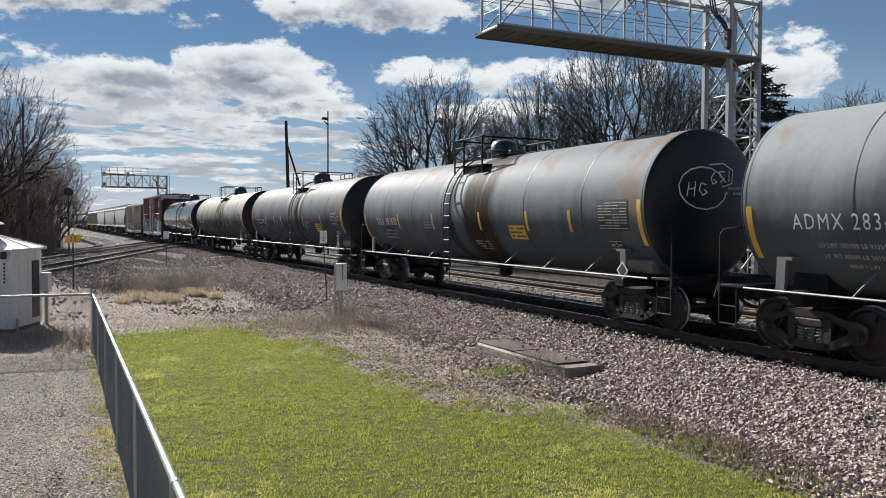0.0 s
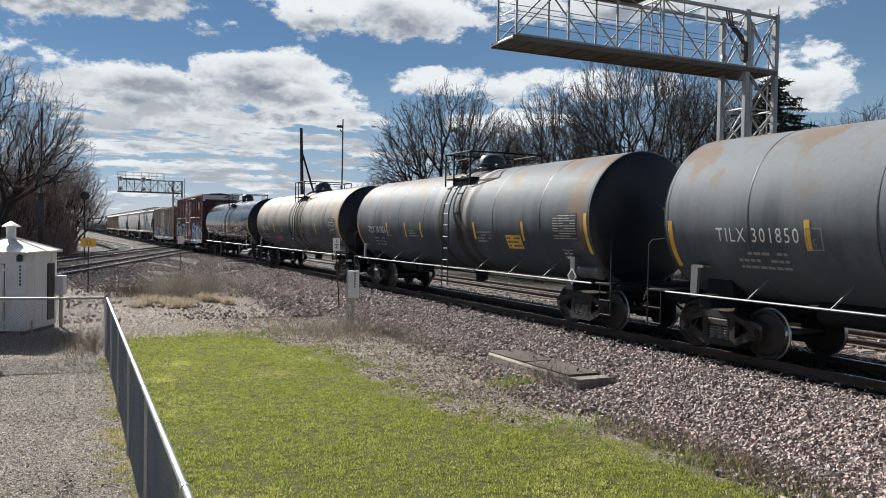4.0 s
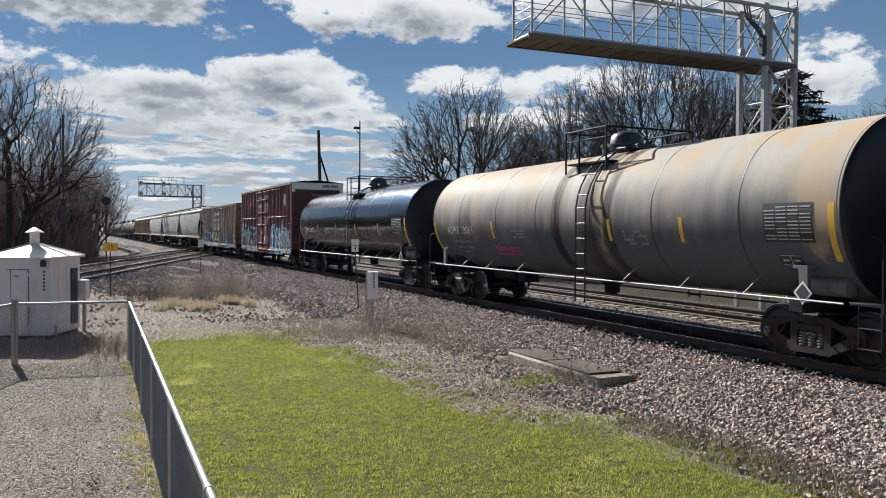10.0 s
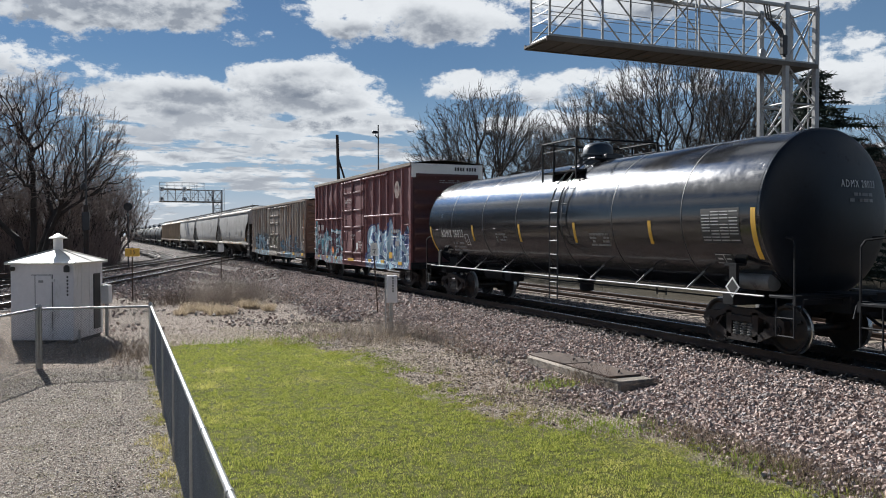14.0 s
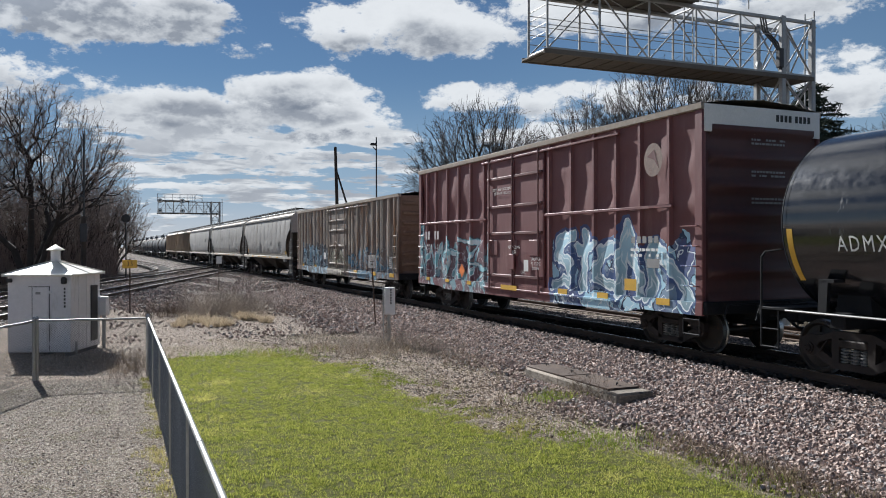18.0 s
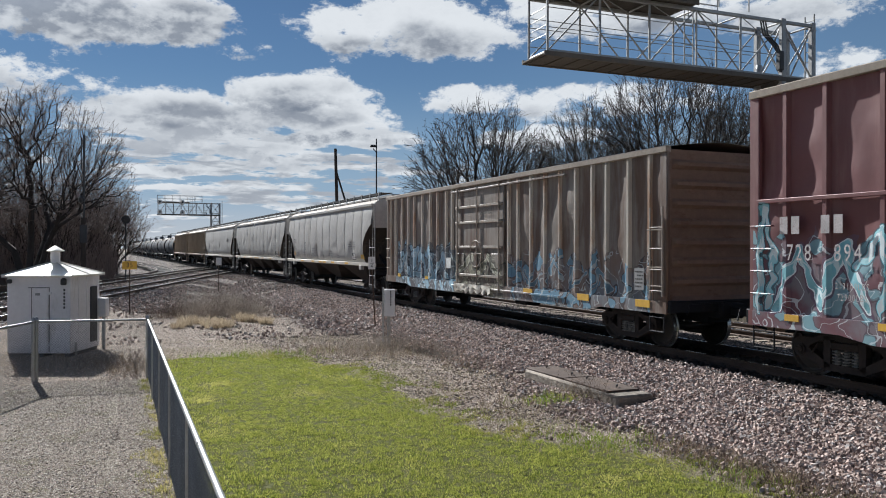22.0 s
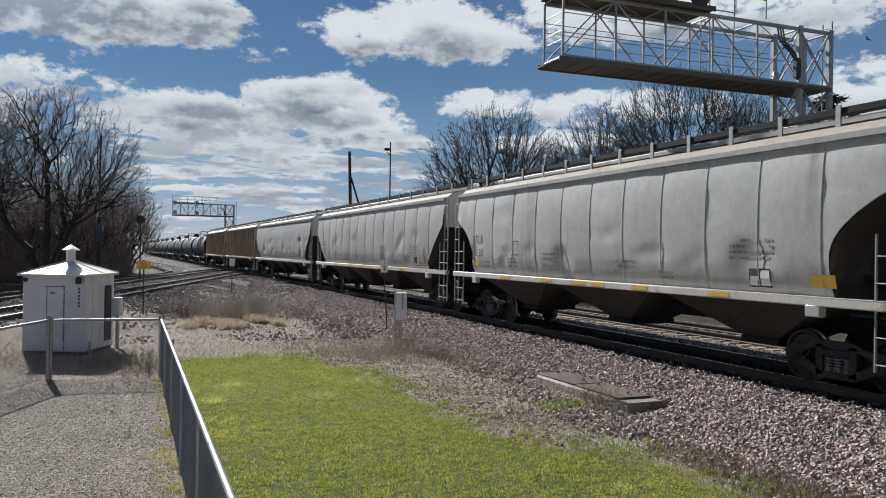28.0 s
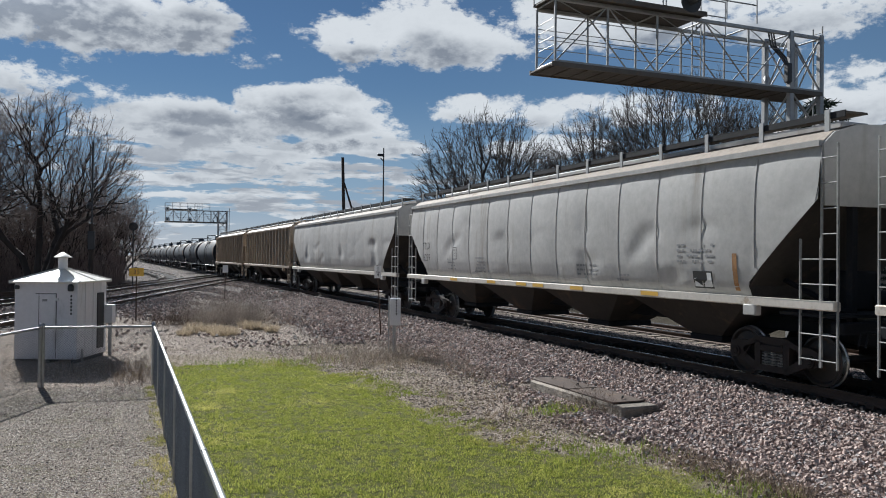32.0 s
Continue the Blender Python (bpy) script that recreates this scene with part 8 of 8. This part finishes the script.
def ground_cover():
    rnd = random.Random(77)
    lawn = []
    while len(lawn) < 26000:
        y = 3.6 + (20.8 - 3.6) * rnd.random() ** 1.25
        x = rnd.uniform(FENCE_X, 7.3)
        if x < 0.10 * y - 1.0 or rnd.random() > lawn_amount(x, y) ** 1.3:
            continue
        lawn.append((x, y, ground_z(x, y)))
    tufts("lawn_grass", lawn, 11, leaf_mat("lawn_blades", (0.092, 0.130, 0.034), (0.46, 0.465, 0.16), (0.53, 0.495, 0.22), 0.17, (1.25, 1.26, 0.8)), "short green lawn with straw-coloured patches", 0.018, 0.052, 0.0045, 0.050, 1)
    dry = []
    while len(dry) < 16000:
        y = 4.0 + 20 * rnd.random() ** 1.3
        x = rnd.uniform(1.0, 8.2)
        k = lawn_amount(x, y)
        if k > 0.9 or noise.noise((x * 0.8, y * 0.8, 9.0)) < -0.1 or x > 7.6 + 0.5 * noise.noise((x, y, 2.0)) or rnd.random() < k * 0.5:
            continue
        dry.append((x, y, ground_z(x, y)))
    scatter_blades("dry_grass", dry, leaf_mat("dry_blades", (0.15, 0.13, 0.09), (0.50, 0.45, 0.34), (0.20, 0.22, 0.08), 0.3, (1.0, 0.97, 0.85)), "thin dry grass between lawn and stones", 0.012, 0.045, 0.004, 12, 1.8)
    fringe = []
    while len(fringe) < 900:
        y = 5.0 + 16 * rnd.random()
        x = lawn_edge(y) + rnd.gauss(0.25, 0.35)
        if x > FENCE_X + 0.1 and x < 7.5 and noise.noise((x * 0.9, y * 0.9, 3.0)) > -0.05:
            fringe.append((x, y, ground_z(x, y)))
    tufts("fringe_grass", fringe, 14, leaf_mat("fringe_blades", (0.09, 0.12, 0.03), (0.26, 0.28, 0.08), (0.34, 0.30, 0.15), 0.35), "ragged green grass along the edge of the lawn", 0.03, 0.09, 0.0045, 0.07, 21)
    # crushed stone on the slope of the line
    rs = np.random.RandomState(40)
    corner = np.array([(x, y, z) for z in (-1, 1) for y in (-1, 1) for x in (-1, 1)], float)
    sides = np.array([(0, 2, 3, 1), (4, 5, 7, 6), (0, 1, 5, 4), (2, 6, 7, 3), (0, 4, 6, 2), (1, 3, 7, 5)])
    shapes = np.array([corner * (1.0, rs.uniform(0.6, 0.95), rs.uniform(0.55, 0.9)) * np.where(corner[:, 2:3] > 0, rs.uniform(0.65, 1.0), 1.0) + rs.uniform(-0.24, 0.24, (8, 3)) for _ in range(16)])
    stone_mat = bpy.data.materials.new("crushed_stone")
    stone_mat.use_nodes = True
    n = Nodes(stone_mat.node_tree)
    r = n("ShaderNodeNewGeometry").outputs["Random Per Island"]
    co = n("ShaderNodeTexCoord").outputs["Object"]
    c = n.mix(n.math("POWER", r, 1.3), (0.15, 0.110, 0.095, 1), (0.74, 0.585, 0.51, 1))
    c = n.mix(n.math("GREATER_THAN", n.math("FRACT", n.math("MULTIPLY", r, 17.3)), 0.80), c, (0.34, 0.32, 0.31, 1))
    c = n.mix(n.math("MULTIPLY", n.noise(co, 0.8, 3), 0.3), c, (0.20, 0.15, 0.13, 1))
    c = n.mix(n.math("MULTIPLY", n.noise(co, 45.0, 3), 0.25), c, (0.13, 0.10, 0.09, 1))
    b = n("ShaderNodeBsdfPrincipled", {"Base Color": c, "Roughness": 0.72})
    b.inputs["Specular IOR Level"].default_value = 0.2
    n("ShaderNodeOutputMaterial", {0: b.outputs[0]})

    # much darker stone for the near track bed
    bed_stone = mat("dark_ballast", (0.045, 0.039, 0.035), 0.9, 0, 0.4, 3.0, 0.0)
    litter_mat = mat("leaf_litter", (0.075, 0.055, 0.045), 0.9, 0, 0.4, 5.0, 0.0)

    def stones(name, count, pick, size, label, seed, material=stone_mat, flat=1.0, lift=0.35):
        rs = np.random.RandomState(seed)
        at = np.array(pick(count, random.Random(seed)))
        m = len(at)
        k = size * (0.5 + 0.75 * rs.rand(m)[:, None])
        p = shapes[rs.randint(0, 16, m)] * k[:, :, None] * (0.82, 0.82, 0.82 * flat)
        for axis, turn in ((0, rs.normal(0, 0.75 * flat, m)), (1, rs.normal(0, 0.75 * flat, m)), (2, rs.uniform(0, 6.28, m))):
            u, w = [(1, 2), (2, 0), (0, 1)][axis]
            ca, sa2 = np.cos(turn)[:, None], np.sin(turn)[:, None]
            pu, pw = p[:, :, u] * ca - p[:, :, w] * sa2, p[:, :, u] * sa2 + p[:, :, w] * ca
            p[:, :, u], p[:, :, w] = pu, pw
        p = p + at[:, None, :]
        p[:, :, 2] += k * (lift + rs.rand(m)[:, None]) * flat
        f = np.arange(m)[:, None, None] * 8 + sides[None]
        me = bpy.data.meshes.new(name)
        me.from_pydata(p.reshape(-1, 3).tolist(), [], f.reshape(-1, 4).tolist())
        me.materials.append(material)
        tagged(new(name, me), label, "stones", kind="stuff")

    def slope(count, rnd):
        out = []
        while len(out) < count:
            y = 4.5 + 42 * rnd.random() ** 1.7
            x = rnd.uniform(6.6, 10.95)
            if rnd.random() < (x - 10.45) / 0.5:
                continue
            e = 7.55 + 0.35 * noise.noise((x, y * 0.5, 4.0)) - (0.5 if 10 < y < 12 else 0) + (0.5 if y > 14 else 0) - max(0, y - 20) * 0.05
            if x < e and rnd.random() > 0.25 * max(0.0, 1 - (e - x)):
                continue
            if 7.85 < x < 8.75 and 11.1 < y < 15.1:
                continue
            out.append((x, y, ground_z(x, y)))
        return out

    def between(count, rnd):
        return [(x, y, ground_z(x, y) - 0.05) for x, y in ((rnd.uniform(14.1, 19.5), rnd.uniform(5, 45)) for _ in range(count))]

    def loose(count, rnd):
        out = []
        while len(out) < count:
            x, y = rnd.uniform(-3, 9), 5 + 35 * rnd.random() ** 1.3
            if lawn_amount(x, y) > 0.2 or (x < FENCE_X + 0.1 and y < 18):
                continue
            out.append((x, y, ground_z(x, y)))
        return out
    stones("ballast_stones", 108000, slope, 0.028, "pinkish-grey crushed stone on the slope beside the track", 5)
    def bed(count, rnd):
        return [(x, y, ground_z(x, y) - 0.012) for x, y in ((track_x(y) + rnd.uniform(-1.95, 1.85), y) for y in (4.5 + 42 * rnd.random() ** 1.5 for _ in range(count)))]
    stones("fouled_stones", 7000, bed, 0.040, "near-black crushed stone in the near track bed", 10, bed_stone)
    stones("ballast_stones", 7000, between, 0.040, "grey crushed stone between the tracks", 6)
    def junction(count, rnd):
        out = []
        while len(out) < count:
            y = 24 + 60 * rnd.random() ** 1.6
            x = rnd.uniform(-7 + 0.05 * y, 10.5)
            if noise.noise((x * 0.35, y * 0.35, 1.0)) < -0.25 or (x < 6.2 and y < 34 and rnd.random() < 0.9):
                continue
            out.append((x, y, ground_z(x, y)))
        return out
    stones("ballast_stones", 22000, junction, 0.046, "dark grey crushed stone round the crossing", 9)
    stones("loose_stones", 26000, loose, 0.017, "loose pinkish-grey chips on bare ground", 7, stone_mat, 0.6, 0.0)

    def strip(count, rnd):
        out = []
        while len(out) < count:
            y = 4.5 + 20 * rnd.random() ** 1.2
            x = lawn_edge(min(y, 19.4)) + rnd.uniform(-0.2, 3.2)
            if x < 8.0 and noise.noise((x * 1.3, y * 1.3, 6.0)) > -0.25 and lawn_amount(x, y) < 0.4:
                out.append((x, y, ground_z(x, y)))
        return out
    stones("ground_litter", 5000, strip, 0.026, "dark dead leaves and chips on bare ground", 17, litter_mat, 0.3, 0.2)

    def yard(count, rnd):
        out = []
        while len(out) < count:
            y = 5 + 13 * rnd.random() ** 1.3
            x = rnd.uniform(-6, FENCE_X)
            if x < -0.16 * y:
                continue
            out.append((x, y, ground_z(x, y) - 0.004))
        return out
    stones("yard_grit", 30000, yard, 0.010, "fine grey grit on the packed yard", 8, stone_mat, 0.6, 0.05)

    stones("yard_litter", 5000, yard, 0.013, "dark chips and dead leaves on the packed yard", 18, litter_mat, 0.4, 0.1)
    foot = []
    while len(foot) < 380:
        y = 5 + 12.5 * rnd.random() ** 1.2
        x = FENCE_X - 0.04 - abs(rnd.gauss(0, 0.16))
        if noise.noise((x * 2, y * 0.8, 5.0)) > -0.15:
            foot.append((x, y, ground_z(x, y)))
    tufts("fence_foot_grass", foot, 10, leaf_mat("fence_foot_blades", (0.12, 0.13, 0.06), (0.36, 0.32, 0.20), (0.42, 0.35, 0.24), 0.4), "dry and green grass along the foot of the fence", 0.03, 0.08, 0.004, 0.06, 23)

    def clump(cx, cy, rx, ry, count, rnd):
        return [(x, y, ground_z(x, y)) for x, y in ((rnd.gauss(cx, rx), rnd.gauss(cy, ry)) for _ in range(count))]
    dead = []
    for cx, cy, rx, ry, k in ((6.2, 19.6, 0.9, 0.9, 900), (7.2, 20.5, 0.7, 0.9, 900), (5.0, 20.8, 0.8, 0.7, 500), (7.7, 17.6, 0.4, 1.0, 400), (5.2, 34.0, 1.5, 2.0, 1500), (3.0, 33.0, 1.0, 2.0, 600),
                              (-0.3, 20.2, 0.8, 0.8, 900), (0.2, 19.0, 0.3, 0.7, 300), (8.0, 12.6, 0.15, 0.3, 160), (7.05, 8.0, 0.25, 0.8, 700), (7.1, 6.6, 0.3, 0.6, 600), (6.0, 11.6, 0.7, 1.2, 400), (6.6, 14.0, 0.6, 1.0, 300), (-2.5, 20.6, 1.2, 0.8, 500)):
        dead += clump(cx, cy, rx, ry, k, rnd)
    scatter_blades("dead_weeds", dead, leaf_mat("dead_weed_stalks", (0.13, 0.10, 0.08), (0.32, 0.26, 0.20), (0.22, 0.18, 0.15), 0.25, (1.0, 0.95, 0.85)), "brown dead weeds at the foot of the stones", 0.04, 0.20, 0.004, 2, 1.3)
    straw = []
    for cx, cy, rx, ry, k in ((2.3, 29.2, 0.5, 0.4, 5), (3.4, 29.0, 0.35, 0.5, 5), (4.2, 29.6, 0.35, 0.4, 5), (1.7, 28.4, 0.3, 0.3, 2), (3.2, 27.8, 0.3, 0.2, 3), (4.9, 28.9, 0.2, 0.3, 2)):
        straw += clump(cx, cy, rx, ry, k, rnd)
    tufts("straw_tufts", straw, 150, leaf_mat("straw_blades", (0.24, 0.20, 0.155), (0.56, 0.49, 0.395), (0.46, 0.40, 0.32), 0.25, (1.0, 0.93, 0.8)), "pale straw-coloured grass tufts", 0.30, 0.55, 0.006, 0.20, 3)
    green = []
    for cx, cy, rx, ry, k in ((7.25, 12.3, 0.30, 0.22, 420), (6.5, 9.2, 0.40, 0.30, 260), (6.85, 7.2, 0.22, 0.25, 220), (3.2, 20.3, 0.9, 0.35, 900), (6.1, 9.8, 0.5, 0.4, 160), (7.0, 5.6, 0.3, 0.3, 120)):
        green += clump(cx, cy, rx, ry, k, rnd)
    scatter_blades("green_weeds", green, leaf_mat("green_weed_blades", (0.10, 0.15, 0.03), (0.24, 0.29, 0.09), (0.30, 0.28, 0.13), 0.3), "fresh green weeds between stones and lawn", 0.04, 0.13, 0.005, 4, 1.3)


ground_cover()


def brush(name, patches, material, label, seed):
    """Dry branching stems: patches of middle x, y, half widths, count, height, stem radius."""
    rnd = random.Random(seed)
    segs = []
    for cx, cy, rx, ry, count, h, r in patches:
        for k in range(count):
            x, y = rnd.gauss(cx, rx), rnd.gauss(cy, ry)
            p = Vector((x, y, ground_z(x, y) - 0.02))
            w = Vector((rnd.gauss(0, 0.4), rnd.gauss(0, 0.4), 1)).normalized()
            tall = h * rnd.uniform(0.45, 1.15)
            for j in range(3):
                w = (w + Vector((rnd.gauss(0, 0.22), rnd.gauss(0, 0.22), 0.05))).normalized()
                q = p + w * tall / 3
                segs.append((*p, *q, r * (1 - 0.25 * j), r * (0.75 - 0.25 * j)))
                for s in range(2):
                    d = (w + Vector((rnd.gauss(0, 0.6), rnd.gauss(0, 0.6), 0.1))).normalized() * tall * rnd.uniform(0.12, 0.32)
                    segs.append((*q, *(q + d), r * 0.6, r * 0.25))
                p = q
    tagged(new(name, stick_mesh(name, segs, 3, material)), label, "brush", kind="stuff")


GREY_STEM = mat("grey_dry_stems", (0.44, 0.385, 0.33), 0.9, 0, 0.35, 5.0, 0.0)
BROWN_STEM = mat("brown_dry_stems", (0.15, 0.11, 0.086), 0.9, 0, 0.35, 5.0, 0.0)
brush("dry_brush", ((3.6, 33.2, 0.7, 0.8, 420, 1.05, 0.007), (4.9, 33.0, 0.5, 0.7, 260, 0.80, 0.007), (2.6, 33.0, 0.3, 0.5, 80, 0.6, 0.006), (6.4, 19.8, 0.75, 0.9, 260, 0.42, 0.0045),
                    (5.5, 21.5, 0.7, 1.0, 150, 0.42, 0.0045), (7.4, 18.2, 0.3, 0.7, 120, 0.36, 0.004), (6.9, 20.6, 0.35, 0.35, 60, 0.6, 0.0045)), GREY_STEM, "grey dry brush on the bare ground beside the track", 31)
brush("dead_stalks", ((1.7, 32.6, 0.6, 0.4, 150, 0.6, 0.008), (7.80, 11.95, 0.10, 0.22, 40, 0.55, 0.004), (7.85, 12.5, 0.08, 0.3, 20, 0.4, 0.0035), (7.15, 7.6, 0.2, 0.7, 130, 0.28, 0.003), (7.25, 6.2, 0.2, 0.6, 110, 0.26, 0.003),
                      (0.25, 18.9, 0.25, 0.6, 90, 0.35, 0.004), (-0.4, 19.9, 0.7, 0.7, 160, 0.32, 0.004), (6.2, 11.9, 0.5, 0.7, 120, 0.14, 0.0035)), BROWN_STEM, "brown dead stalks beside the vault, lawn and fence", 32)


def bird():
    b = root("bird", pose(0, 0, 0), "black bird gliding high over the trees", "bird")
    part("body", Build().lathe([(-0.22, 0.01), (-0.17, 0.045), (-0.10, 0.05), (0.0, 0.07), (0.12, 0.05), (0.2, 0.015)], (0, 0, 0), 10, "x"), DARK_METAL, b)
    for s in (-1, 1):
        rows = [[(-0.08, s * 0.04, 0.02), (0.08, s * 0.04, 0.02)], [(-0.12, s * 0.25, 0.07), (0.07, s * 0.25, 0.06)], [(-0.04, s * 0.46, 0.09), (0.07, s * 0.46, 0.08)], [(0.05, s * 0.58, 0.08), (0.09, s * 0.56, 0.08)]]
        w = Build().grid(rows)
        w.grid([[(x, y, z - 0.012) for x, y, z in r] for r in rows])
        part("wing", w, DARK_METAL, b)
    part("tail", Build().prism([(-0.03, -0.005), (0.03, -0.005), (0.03, 0.008), (-0.03, 0.008)], 0.17, 0.36), DARK_METAL, b)
    return b


BIRD = bird()

# ---- movement: the train rolls past towards the camera ----


def rolled(t):
    return -4.1982 * (t - 18) - 0.5 * 0.0067 * (t - 18) ** 2


def motions():
    times = [0.5 * i for i in range(65)]
    fine = [0.1 * i for i in range(321)]
    start, fly = Vector((179.07, 5.15, 55.61)), Vector((-4.170, 1.698, -1.190))
    head = math.degrees(math.atan2(-fly.y, -fly.x))
    walk(BIRD, [(t, pose(*(start + fly * t), bank, 0, head)) for t, bank in ((0, 0), (13, 10), (26, 20), (27.6, 62), (28.0, 35), (28.5, 5), (29.5, 0), (32, 0))])
    for car, yc, sets, near in CARS:
        rows = []
        for t in times if near else times[::2]:
            y = yc + rolled(t)
            ya, yb = y - 7, y + 7
            xa, xb = track_x(ya), track_x(yb)
            rows.append((t, pose((xa + xb) / 2, y, 0, 0, 0, -math.degrees(math.atan2(xb - xa, 14)))))
        walk(car, rows)
        if near:
            for w in sets:
                m = w.matrix_basis.copy()
                walk(w, [(t, pose(*m.translation, math.degrees(-rolled(t) / WHEEL_R) % 360)) for t in fine])


motions()
